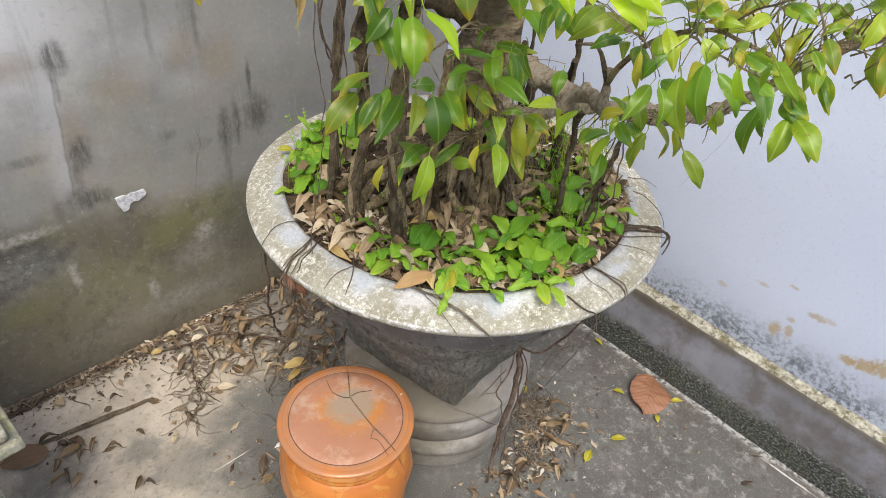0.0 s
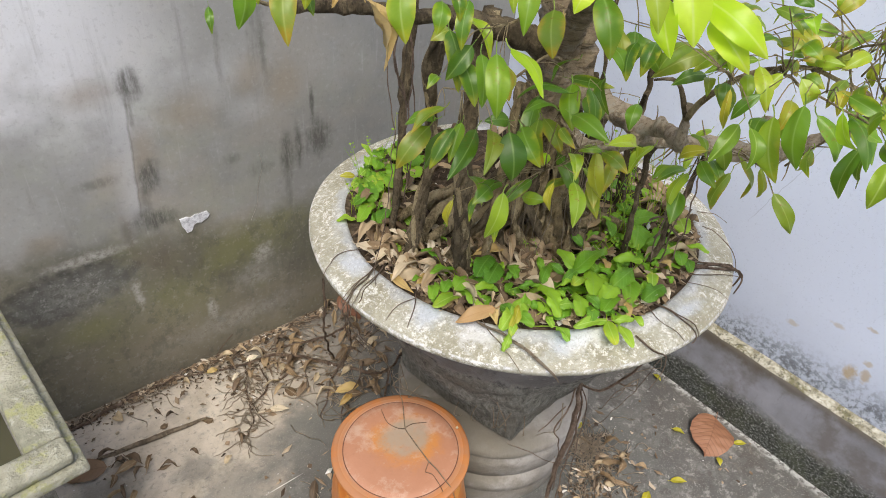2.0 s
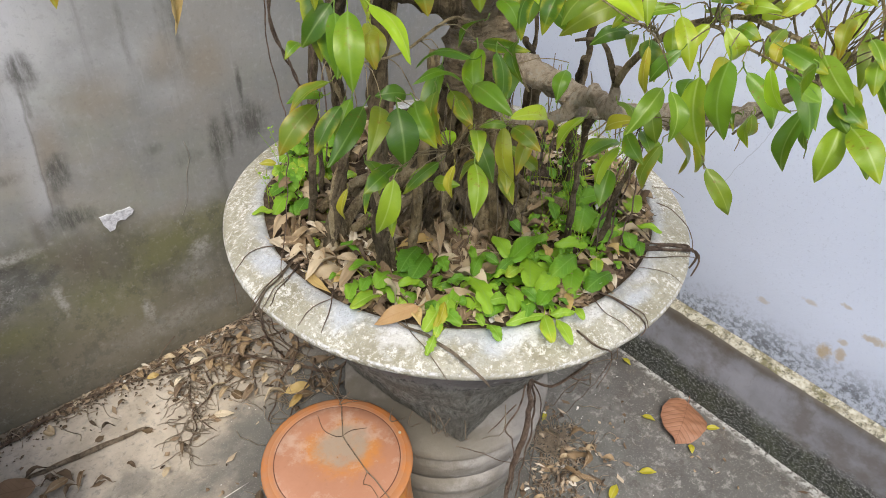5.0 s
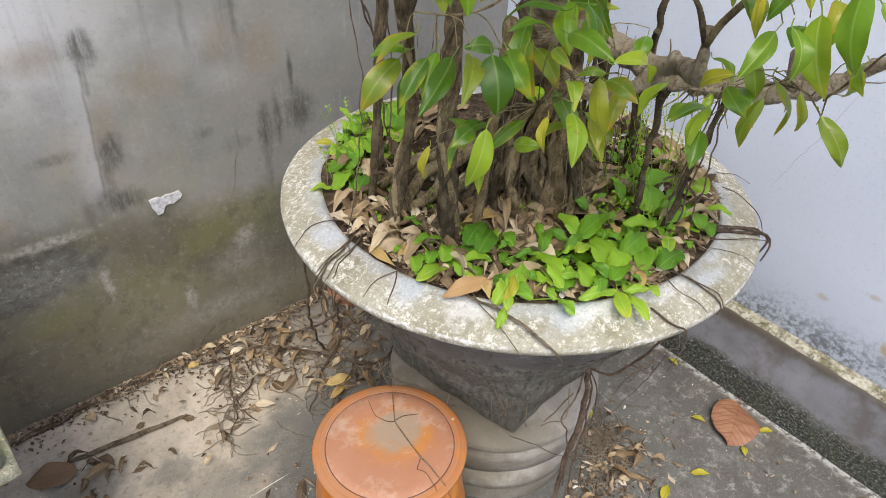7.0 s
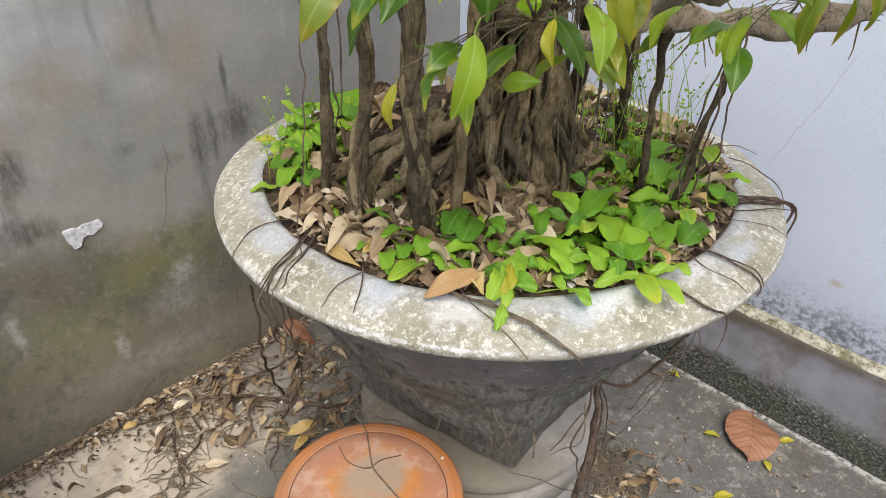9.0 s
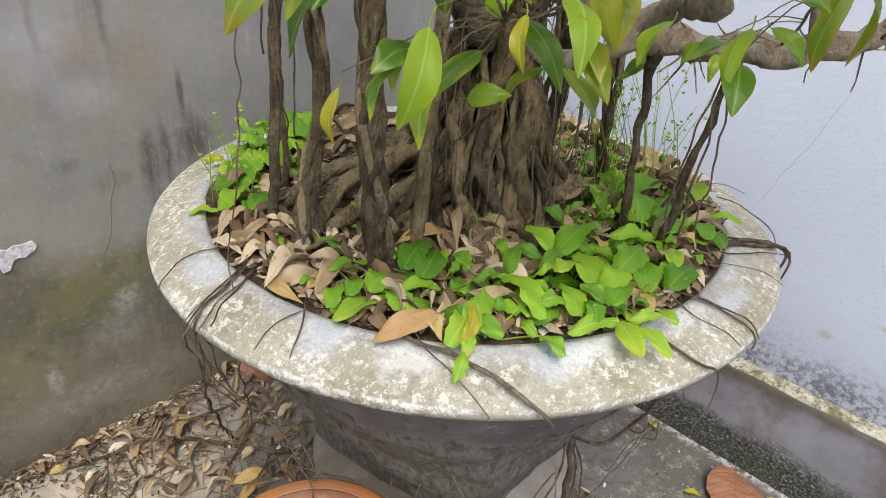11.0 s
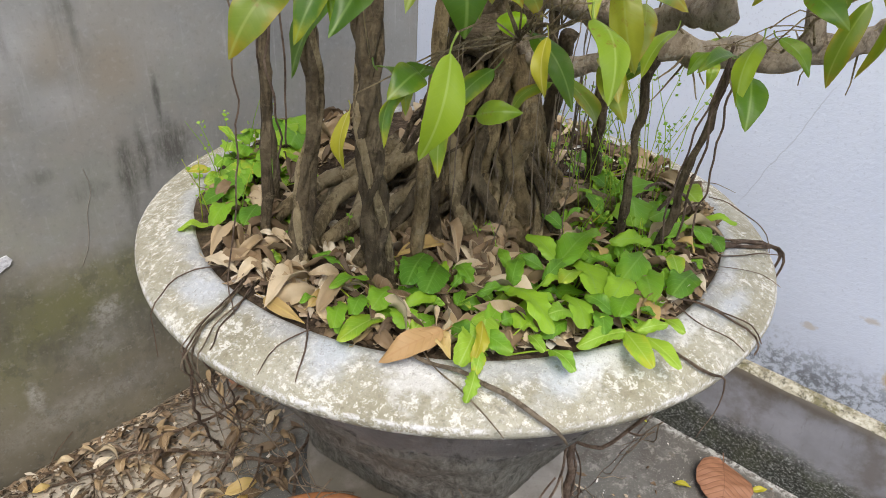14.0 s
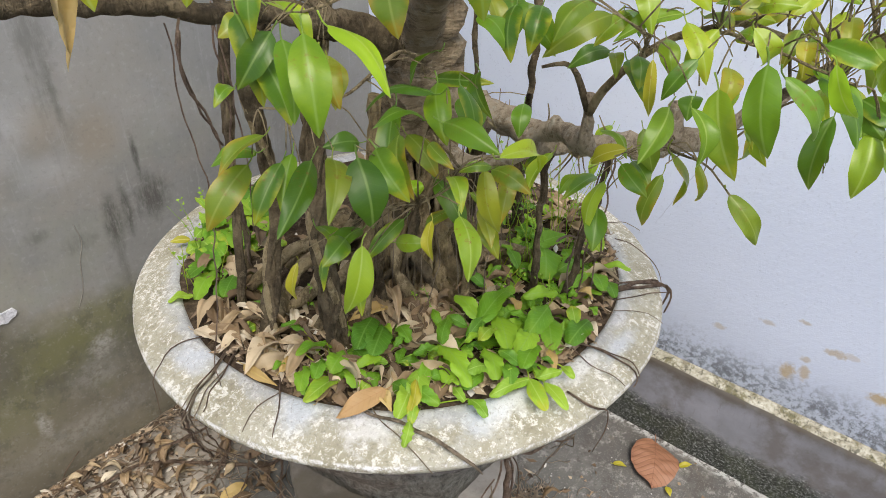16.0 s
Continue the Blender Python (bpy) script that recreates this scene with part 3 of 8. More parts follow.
def bark(name, dark, mid, light, rings=(60, 60, 12), lichen=0.0):
    """Bark with furrows; rings gives the noise's scale along each axis."""
    k = Mat(name, 0.85, 0.25)
    n1, n2, n3 = k.noise(18, 7, 0.72), k.noise(110, 5, 0.75), k.noise(1.0, 6, 0.7, k.scaled(*rings))
    n4 = k.noise(45, 6, 0.75, k.scaled(1, 1, 1, (3, 7, 1)))
    c = k.ramp(n1, (0.30, dark), (0.48, mid), (0.70, light))
    c = k.mix(k.math("MULTIPLY", k.step(n3, 0.50, 0.62), 0.7), c, dark)
    c = k.mix(k.math("MULTIPLY", k.step(n4, 0.55, 0.65), 0.5), c, light)
    c = k.mix(k.math("MULTIPLY", k.step(n2, 0.55, 0.68), 0.45), c, dark)
    if lichen:
        c = k.mix(k.math("MULTIPLY", k.step(k.noise(30, 7, 0.75, k.scaled(1, 1, 1, (9, 2, 4))), 0.54, 0.62), lichen), c, (0.56, 0.52, 0.43))
    k.bump(k.math("ADD", k.math("SUBTRACT", n2, k.math("MULTIPLY", n3, 2.2)), n4), 1.0, 0.012)
    return k.done(c)


def soil_dark():
    k = Mat("dark_soil", 0.95, 0.15)
    n = k.noise(60, 6, 0.75)
    c = k.ramp(n, (0.3, (0.03, 0.021, 0.015)), (0.52, (0.10, 0.072, 0.048)), (0.7, (0.24, 0.18, 0.125)))
    k.bump(n, 1.0, 0.01)
    return k.done(c)


def leaf_mat(name, stops, gloss, rib, spots, trans, brown=(0.22, 0.07, 0.015), veins=0.05, pitch=120.0, edge=None, half=0.019, long=0.09, island=False):
    """A leaf blade: colour by leaf, pale midrib along its own y axis, blotches, yellowing rim and tip, light through it."""
    k = Mat(name, gloss, 0.45 if gloss < 0.4 else 0.4)
    k.b.inputs["Coat Weight"].default_value, k.b.inputs["Coat Roughness"].default_value = (0.12, 0.34) if gloss < 0.4 else (0.1, 0.3)
    r = k.t.nodes.new("ShaderNodeNewGeometry").outputs["Random Per Island"] if island else k.rand()
    a = k.axis()
    n = k.noise(45, 4, 0.6)
    c = k.ramp(k.math("ADD", r, k.math("MULTIPLY", k.math("SUBTRACT", k.noise(26, 5, 0.65), 0.5), 0.45)), *stops)
    vein = n if island else k.math("ABSOLUTE", k.math("SUBTRACT", k.math("FRACT", k.math("SUBTRACT", k.math("MULTIPLY", a[1], pitch), k.math("MULTIPLY", k.math("ABSOLUTE", a[0]), 0.8 * pitch))), 0.5))
    c = k.mix(k.math("MULTIPLY", k.step(vein, 0.10, 0.0), veins), c, rib)
    if edge:
        by = k.math("FRACT", k.math("MULTIPLY", r, 13.7))
        rim = k.step(k.math("ADD", k.math("ABSOLUTE", a[0]), k.math("MULTIPLY", k.math("SUBTRACT", n, 0.5), 0.02)), 0.45 * half, 0.95 * half)
        end = k.step(k.math("ADD", a[1], k.math("MULTIPLY", k.math("SUBTRACT", k.noise(60, 4, 0.6), 0.5), 0.05)), 0.66 * long, 0.95 * long)
        c = k.mix(k.math("MULTIPLY", k.math("MAXIMUM", rim, end), k.step(by, 0.25, 0.8, 0.0, 0.75)), c, edge)
    c = k.mix(k.math("MULTIPLY", k.step(k.math("ABSOLUTE", a[0]), 0.0015, 0.0003), 0.5), c, rib)
    if spots:
        sp = k.math("MULTIPLY", k.step(k.noise(38, 5, 0.7), 0.62, 0.72), k.step(k.math("FRACT", k.math("MULTIPLY", r, 7.31)), 0.4, 0.6))
        c = k.mix(k.math("MULTIPLY", sp, 0.8), c, brown)
    k.bump(k.math("ADD", k.math("MULTIPLY", k.step(vein, 0.2, 0.0), -2.5 * veins), n), 0.25, 0.0015)
    k.put(k.b.inputs["Base Color"], c)
    tr = k.t.nodes.new("ShaderNodeBsdfTranslucent")
    k.t.links.new(k.mix(0.5, c, (0.50, 0.66, 0.03), "MIX") if trans > 0.2 else c, tr.inputs["Color"])
    mx = k.t.nodes.new("ShaderNodeMixShader")
    mx.inputs[0].default_value = trans
    k.t.links.new(k.b.outputs[0], mx.inputs[1])
    k.t.links.new(tr.outputs[0], mx.inputs[2])
    k.t.links.new(mx.outputs[0], k.t.nodes["Material Output"].inputs["Surface"])
    return k.m


M_WALL, M_PAINT, M_STEP, M_LEDGE, M_FLOOR = wall_concrete(), wall_paint(), step_face(), ledge_top(), floor_concrete()
M_RIM, M_POT, M_PED, M_SOIL = rim_paint(), pot_cement(), pedestal_cement(), soil_dark()
M_STOOL, M_STOOLTOP = stool_glaze(), stool_glaze(True)
M_BARK = bark("ficus_bark", (0.13, 0.095, 0.058), (0.34, 0.26, 0.165), (0.54, 0.43, 0.30), (22, 22, 120), 0.3)
M_LIMB = bark("ringed_limb_bark", (0.24, 0.18, 0.12), (0.50, 0.41, 0.30), (0.66, 0.56, 0.43), (60, 90, 60), 0.6)
M_ROOT = bark("aerial_root_bark", (0.045, 0.034, 0.020), (0.135, 0.102, 0.060), (0.31, 0.245, 0.150))
M_FOOT = bark("pale_root_bark", (0.11, 0.08, 0.04), (0.36, 0.28, 0.155), (0.59, 0.485, 0.30))
M_GNARL = bark("gnarled_root_bark", (0.075, 0.053, 0.025), (0.26, 0.19, 0.095), (0.47, 0.365, 0.205), (55, 55, 14), 0.12)
M_TANGLE = bark("floor_rootlet", (0.24, 0.19, 0.14), (0.40, 0.325, 0.245), (0.55, 0.46, 0.36))
M_STRAW = bark("straw_rootlet", (0.13, 0.10, 0.07), (0.30, 0.235, 0.165), (0.48, 0.39, 0.285))
M_WIRE = bark("dry_rootlet", (0.075, 0.05, 0.036), (0.20, 0.14, 0.102), (0.35, 0.26, 0.195))
M_LEAF = leaf_mat("ficus_leaf", ((0.0, (0.042, 0.118, 0.005)), (0.5, (0.072, 0.178, 0.006)), (0.85, (0.130, 0.262, 0.008)), (1.0, (0.22, 0.335, 0.010))), 0.38, (0.26, 0.38, 0.09), True, 0.26, edge=(0.40, 0.40, 0.02))
M_YOUNG = leaf_mat("young_ficus_leaf", ((0.0, (0.28, 0.54, 0.018)), (1.0, (0.46, 0.70, 0.03))), 0.3, (0.58, 0.70, 0.2), False, 0.5)
M_WEED = leaf_mat("weed_leaf", ((0.0, (0.075, 0.21, 0.012)), (0.5, (0.15, 0.34, 0.016)), (1.0, (0.28, 0.48, 0.025))), 0.55, (0.26, 0.44, 0.08), False, 0.28, veins=0.3, pitch=150.0, edge=(0.22, 0.38, 0.025), half=0.02, long=0.06)
M_DRY = leaf_mat("dry_leaf", ((0.0, (0.12, 0.078, 0.042)), (0.35, (0.26, 0.175, 0.095)), (0.7, (0.42, 0.31, 0.18)), (1.0, (0.60, 0.50, 0.34))), 0.7, (0.50, 0.41, 0.29), True, 0.12, (0.09, 0.045, 0.022), 0.2)
M_GOLD = leaf_mat("golden_dry_leaf", ((0.0, (0.40, 0.26, 0.085)), (1.0, (0.55, 0.40, 0.16))), 0.6, (0.55, 0.42, 0.12), True, 0.2, (0.20, 0.10, 0.03), 0.2)
M_FADED = bark("faded_rootlet", (0.30, 0.275, 0.235), (0.42, 0.39, 0.34), (0.52, 0.49, 0.44))


# ---- mesh helpers ----
def thing(name, at, label, category, group="", kind=""):
    ob = new(name)
    ob.location = at
    ob.empty_display_size = 0.05
    return tagged(ob, label, category, group, kind)


def mesh_of(name, bm, mat, smooth=True):
    me = bpy.data.meshes.new(name)
    bm.to_mesh(me)
    bm.free()
    me.materials.append(mat)
    me.polygons.foreach_set("use_smooth", [smooth] * len(me.polygons))
    return me


def part(name, bm, mat, parent=None, label="", smooth=True):
    """One mesh object under a thing or a part; a ready mesh may be given in place of a bmesh."""
    me = bm if isinstance(bm, bpy.types.Mesh) else mesh_of(name, bm, mat, smooth)
    ob = new(name, me)
    ob.parent = parent
    return tagged(ob, label)


def box(bm, x0, y0, z0, x1, y1, z1, bevel=0.0):
    m = Matrix.Translation(((x0 + x1) / 2, (y0 + y1) / 2, (z0 + z1) / 2)) @ Matrix.Diagonal((x1 - x0, y1 - y0, z1 - z0, 1))
    made = bmesh.ops.create_cube(bm, size=1, matrix=m)
    if bevel:
        edges = list({e for v in made["verts"] for e in v.link_edges})
        bmesh.ops.bevel(bm, geom=edges, offset=bevel, segments=2, affect="EDGES", profile=0.5)
    return bm


def lathe(profile, sides=96, shape=None, wobble=0.0, close=False):
    """Turns (r, z) pairs about z; shape(r, z, angle) may bend the radius."""
    bm = bmesh.new()
    rings = []
    for r, z in profile:
        ring = []
        for i in range(sides):
            a = 2 * math.pi * i / sides
            q = shape(r, z, a) if shape else r
            if wobble and r > 1e-4:
                q += wobble * noise.noise((2.2 * math.cos(a), 2.2 * math.sin(a), 9 * z)) + 0.4 * wobble * noise.noise((9 * math.cos(a), 9 * math.sin(a), 30 * z))
            ring.append(bm.verts.new((q * math.cos(a), q * math.sin(a), z)))
        rings.append(ring)
    for lo, hi in zip(rings, rings[1:]):
        for i in range(sides):
            bm.faces.new((lo[i], lo[(i + 1) % sides], hi[(i + 1) % sides], hi[i]))
    if close:
        bm.faces.new(reversed(rings[0]))
        bm.faces.new(rings[-1])
    return bm


def fine(profile, n=4):
    """The same profile with its stretches cut finer."""
    out = []
    for (r0, z0), (r1, z1) in zip(profile, profile[1:]):
        out += [(r0 + (r1 - r0) * i / n, z0 + (z1 - z0) * i / n) for i in range(n)]
    return out + [profile[-1]]


def spline(points, step):
    """Catmull-Rom through points (x, y, z, radius), cut in steps."""
    p = [Vector(q) for q in points]
    p = [2 * p[0] - p[1]] + p + [2 * p[-1] - p[-2]]
    out = []
    for a, b, c, d in zip(p, p[1:], p[2:], p[3:]):
        n = max(2, int((c - b).to_3d().length / step))
        for i in range(n):
            u = i / n
            out.append(0.5 * (2 * b + (c - a) * u + (2 * a - 5 * b + 4 * c - d) * u * u + (3 * b - a - 3 * c + d) * u ** 3))
    return out + [p[-2]]


def tube(bm, points, sides=8, step=0.012, rough=0.0, jitter=0.0, seed=0.0, flute=0.0, twist=0.0):
    """A tapered, uneven stem through points (x, y, z, radius)."""
    ps = spline([Vector(q) for q in points], step)
    if jitter:
        ps = [Vector((*(q.to_3d() + jitter * noise.noise_vector(q.to_3d() * 22 + Vector((seed, 3 * seed, 0)))), q[3])) for q in ps]
    across = None
    rings = []
    for i, q in enumerate(ps):
        ahead = (ps[min(i + 1, len(ps) - 1)].to_3d() - ps[max(i - 1, 0)].to_3d()).normalized()
        across = (across - ahead * across.dot(ahead)).normalized() if across else ahead.orthogonal().normalized()
        other = ahead.cross(across)
        ring = []
        for s in range(sides):
            a = 2 * math.pi * s / sides
            w = across * math.cos(a) + other * math.sin(a)
            r = max(q[3], 0.0002)
            k = 1 + flute * math.sin(3 * a + twist * i + seed) + 0.5 * flute * math.sin(5 * a - 0.7 * twist * i + 2 * seed)
            if rough:
                k += rough * noise.noise((q.to_3d() + w * r) * 55 + Vector((seed, 0, 0)))
            ring.append(bm.verts.new(q.to_3d() + w * r * k))
        rings.append(ring)
    for lo, hi in zip(rings, rings[1:]):
        for s in range(sides):
            bm.faces.new((lo[s], lo[(s + 1) % sides], hi[(s + 1) % sides], hi[s]))
    bm.faces.new(reversed(rings[0]))
    bm.faces.new(rings[-1])
    return bm


def stem(name, points, mat, parent=None, label="", **more):
    return part(name, tube(bmesh.new(), points, **more), mat, parent, label)


# ---- the yard ----
def slab(name, label, mat, *boxes, bevel=0.0):
    bm = bmesh.new()
    for b in boxes:
        box(bm, *b, bevel)
    return tagged(part(name, bm, mat, None, "", False), label, "", "", "structure")


slab("ground", "grey weathered concrete yard floor with sandy wash, damp stains and painted pot shade", M_FLOOR, (-60, -60, -0.3, 60, 60, 0.0))
slab("wall_north", "grey concrete wall with mould, streaks and a damp brown foot", M_WALL, (-4.0, 1.77, 0.002, 1.95, 1.97, 2.3))
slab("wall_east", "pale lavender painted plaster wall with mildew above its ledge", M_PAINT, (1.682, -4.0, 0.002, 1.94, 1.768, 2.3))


def step_ledge():
    bm = bmesh.new()
    ys = [-4.0 + 0.04 * i for i in range(145)]
    rows = []
    for y in ys:
        w = lambda k, s: 0.0035 * noise.noise((k, y * s, 0))
        e = 0.004 * noise.noise((9, y * 14, 0)) + 0.003 * noise.noise((4, y * 45, 0))
        rows.append([bm.verts.new(v) for v in ((1.634 + w(1, 6), y, 0.002), (1.636 + w(2, 9), y, 0.08), (1.641 + w(3, 8), y, 0.10), (1.641 + w(3, 5), y, 0.255), (1.644 + e, y, 0.268 + 0.6 * e), (1.652, y, 0.273), (1.681, y, 0.276 + w(6, 12)))])
    for a, b in zip(rows, rows[1:]):
        for i in range(6):
            f = bm.faces.new((a[i], b[i], b[i + 1], a[i + 1]))
            f.material_index = 1 if i >= 4 else 0
    ob = part("step_ledge", bm, M_STEP, None, "", True)
    ob.data.materials.append(M_LEDGE)
    return tagged(ob, "grey plinth of the wall with mossy foot and lichen-grown ledge", "", "", "structure")


step_ledge()

# ---- pot on its pedestal ----
POT = Vector((0.972, 1.0, 0.0))
CORNER = radians(-123.5)


def pot_shape(r, z, a):
    t = min(1.0, max(0.0, (0.60 - z) / 0.30)) ** 1.3
    u = (a - CORNER + math.pi / 4) % (math.pi / 2) - math.pi / 4
    square = 1.0 if abs(u) < 1e-6 else math.cos(math.pi / 4) / max(math.cos(math.pi / 4 - abs(u)), 1e-3)
    p = Vector((math.cos(a) * r, math.sin(a) * r, z))
    dent = 0.010 * noise.noise(p * 14) + 0.006 * noise.noise(p * 38) if r > 0.2 else 0.0
    return r * (1 - t + t * (0.12 + 0.88 * square)) + dent * min(1.0, max(0.0, (0.66 - z) / 0.10)) * min(1.0, max(0.0, (z - 0.285) / 0.03))


pedestal = thing("pot_pedestal", POT, "pale ringed cement pedestal on the damp concrete", "pedestal")
part("base", lathe(fine([(0.001, 0.001), (0.238, 0.001), (0.241, 0.006), (0.239, 0.06), (0.232, 0.066)], 2), wobble=0.002), M_PED, pedestal)
part("ring", lathe([(0.22, 0.06), (0.246, 0.064), (0.257, 0.078), (0.260, 0.098), (0.258, 0.116), (0.252, 0.128), (0.246, 0.136)], wobble=0.003), M_PED, pedestal)
part("top", lathe([(0.240, 0.13), (0.252, 0.14), (0.262, 0.17), (0.267, 0.20), (0.268, 0.222), (0.262, 0.230), (0.266, 0.238), (0.271, 0.252), (0.264, 0.266), (0.22, 0.272), (0.001, 0.273)], wobble=0.003), M_PED, pedestal)

pot = thing("plant_pot", POT, "large round cement plant pot with a chipped whitewashed rim", "plant pot")
part("body", lathe(fine([(0.001, 0.276), (0.20, 0.276), (0.236, 0.280), (0.248, 0.292), (0.276, 0.38), (0.306, 0.49), (0.326, 0.565), (0.345, 0.582), (0.372, 0.65), (0.398, 0.73), (0.410, 0.79)], 5), 160, pot_shape, 0.010), M_POT, pot)
part("rim", lathe([(0.396, 0.76), (0.400, 0.80), (0.402, 0.820), (0.406, 0.826), (0.414, 0.8275), (0.43, 0.824), (0.45, 0.818), (0.47, 0.811), (0.480, 0.807), (0.4855, 0.802), (0.4865, 0.795), (0.484, 0.788), (0.476, 0.785), (0.46, 0.786), (0.43, 0.789), (0.402, 0.792)], 160, None, 0.0022), M_RIM, pot, "chipped whitewash with tan stains")


def soil_height(x, y):
    r = math.hypot(x, y)
    return 0.819 + 0.012 * max(0.0, 1 - r / 0.33) + 0.005 * min(1.0, max(0.0, (r - 0.28) / 0.08)) + 0.008 * noise.noise((x * 9, y * 9, 0)) + 0.004 * noise.noise((x * 30, y * 30, 2))


def soil_mesh():
    bm = bmesh.new()
    rings = []
    for i in range(28):
        r = 0.405 * i / 27 + 0.0005
        rings.append([bm.verts.new((r * math.cos(a), r * math.sin(a), min(soil_height(r * math.cos(a), r * math.sin(a)), 0.8255 if r > 0.385 else 1.0))) for a in (2 * math.pi * s / 72 for s in range(72))])
    for lo, hi in zip(rings, rings[1:]):
        for s in range(72):
            bm.faces.new((lo[s], hi[s], hi[(s + 1) % 72], lo[(s + 1) % 72]))
    return bm


part("soil", soil_mesh(), M_SOIL, pot, "dark crumbly soil")

# ---- ceramic stool ----
stool = thing("garden_stool", (0.552, 0.879, 0), "orange glazed ceramic garden stool with a worn dusty top", "stool")
part("body", lathe(fine([(0.118, 0.001), (0.128, 0.004), (0.130, 0.02), (0.124, 0.03), (0.138, 0.08), (0.152, 0.14), (0.160, 0.20), (0.161, 0.235), (0.157, 0.268), (0.148, 0.295), (0.138, 0.312), (0.132, 0.318)], 4), 128, lambda r, z, a: r + (0.0035 * noise.noise((3.2 * math.cos(a) + 2, 3.2 * math.sin(a), 14 * z)) + 0.0022 * math.sin(9 * a + 40 * z)) * min(1.0, max(0.0, (0.30 - z) / 0.03)) * min(1.0, max(0.0, (z - 0.04) / 0.03))), M_STOOL, stool)
part("neck", lathe([(0.126, 0.314), (0.133, 0.316), (0.1365, 0.320), (0.1365, 0.325), (0.133, 0.328), (0.1335, 0.3295), (0.135, 0.331), (0.134, 0.334), (0.130, 0.338), (0.126, 0.346), (0.1255, 0.356), (0.129, 0.366), (0.137, 0.376), (0.146, 0.383)], 128), M_STOOL, stool)
part("seat", lathe([(0.12, 0.378), (0.148, 0.3815), (0.1555, 0.3835), (0.158, 0.3865), (0.1575, 0.389), (0.154, 0.3912), (0.148, 0.393), (0.134, 0.3945), (0.1325, 0.3945), (0.1312, 0.3932), (0.130, 0.3945), (0.11, 0.3957), (0.07, 0.3965), (0.03, 0.396), (0.001, 0.3955)], 128), M_STOOLTOP, stool, "worn orange top with a grey centre")


# ---- concrete water tank ----
def wet_dark():
    k = Mat("dark_tank_water", 0.06, 0.5)
    return k.done(k.mix(k.noise(6, 4), (0.03, 0.03, 0.012), (0.07, 0.065, 0.03)))


def lichen_cement():
    k = Mat("lichen_cement", 0.9, 0.2)
    n1, n2 = k.noise(9, 6, 0.7), k.noise(55, 5, 0.7)
    c = k.ramp(n1, (0.32, (0.22, 0.22, 0.165)), (0.5, (0.37, 0.355, 0.27)), (0.7, (0.52, 0.50, 0.41)))
    c = k.mix(k.math("MULTIPLY", k.step(n2, 0.55, 0.64), 0.6), c, (0.52, 0.50, 0.42))
    c = k.mix(k.math("MULTIPLY", k.step(k.noise(17, 6, 0.75), 0.52, 0.62), 0.75), c, (0.36, 0.36, 0.16))
    c = k.mix(k.math("MULTIPLY", k.step(k.noise(120, 5, 0.8), 0.55, 0.66), 0.4), c, (0.10, 0.095, 0.07))
    k.bump(k.math("ADD", n1, k.math("MULTIPLY", n2, 1.6)), 1.0, 0.008)
    return k.done(c)


M_TANK, M_LICHEN, M_WATER = pot_cement(), lichen_cement(), wet_dark()
tank = thing("water_tank", (-0.019, 1.004, 0), "lichen-grown concrete water tank against the grey wall", "water tank")
tank.rotation_euler = (0, 0, radians(3.7))
bm = bmesh.new()
for b in ((-0.87, 0.05, 0.495, -0.052, 0.066, 0.655), (-0.072, 0.0665, 0.495, -0.052, 0.505, 0.655), (-0.87, 0.0665, 0.495, -0.84, 0.505, 0.655), (-0.87, 0.5055, 0.495, -0.052, 0.537, 0.655)):
    box(bm, *b)
foot = [bm.verts.new((x, y, 0.001)) for x, y in ((-0.78, 0.12), (-0.14, 0.12), (-0.14, 0.47), (-0.78, 0.47))]
head = [bm.verts.new((x, y, 0.494)) for x, y in ((-0.87, 0.05), (-0.052, 0.05), (-0.052, 0.537), (-0.87, 0.537))]
bm.faces.new(reversed(foot))
bm.faces.new(head)
for n in range(4):
    bm.faces.new((foot[n], foot[(n + 1) % 4], head[(n + 1) % 4], head[n]))
part("wall", bm, M_TANK, tank, "", False)
bm = bmesh.new()
for b in ((-0.92, 0.0, 0.655, 0.006, 0.064, 0.678), (-0.070, 0.0645, 0.655, 0.006, 0.50, 0.678), (-0.92, 0.0645, 0.655, -0.84, 0.50, 0.678), (-0.92, 0.5005, 0.655, 0.006, 0.59, 0.678)):
    box(bm, *b, 0.005)
part("lip", bm, M_LICHEN, tank, "rough lower lip of the coping", True)
bm = bmesh.new()
for b in ((-0.91, 0.008, 0.679, -0.008, 0.062, 0.705), (-0.068, 0.0625, 0.679, -0.008, 0.505, 0.705), (-0.91, 0.0625, 0.679, -0.85, 0.505, 0.705), (-0.91, 0.5055, 0.679, -0.008, 0.582, 0.705)):
    box(bm, *b, 0.009)
part("coping", bm, M_LICHEN, tank, "lichen-spotted cement coping", True)
bm = bmesh.new()
box(bm, -0.839, 0.067, 0.4955, -0.0725, 0.504, 0.555)
part("water", bm, M_WATER, tank, "dark still water", False)


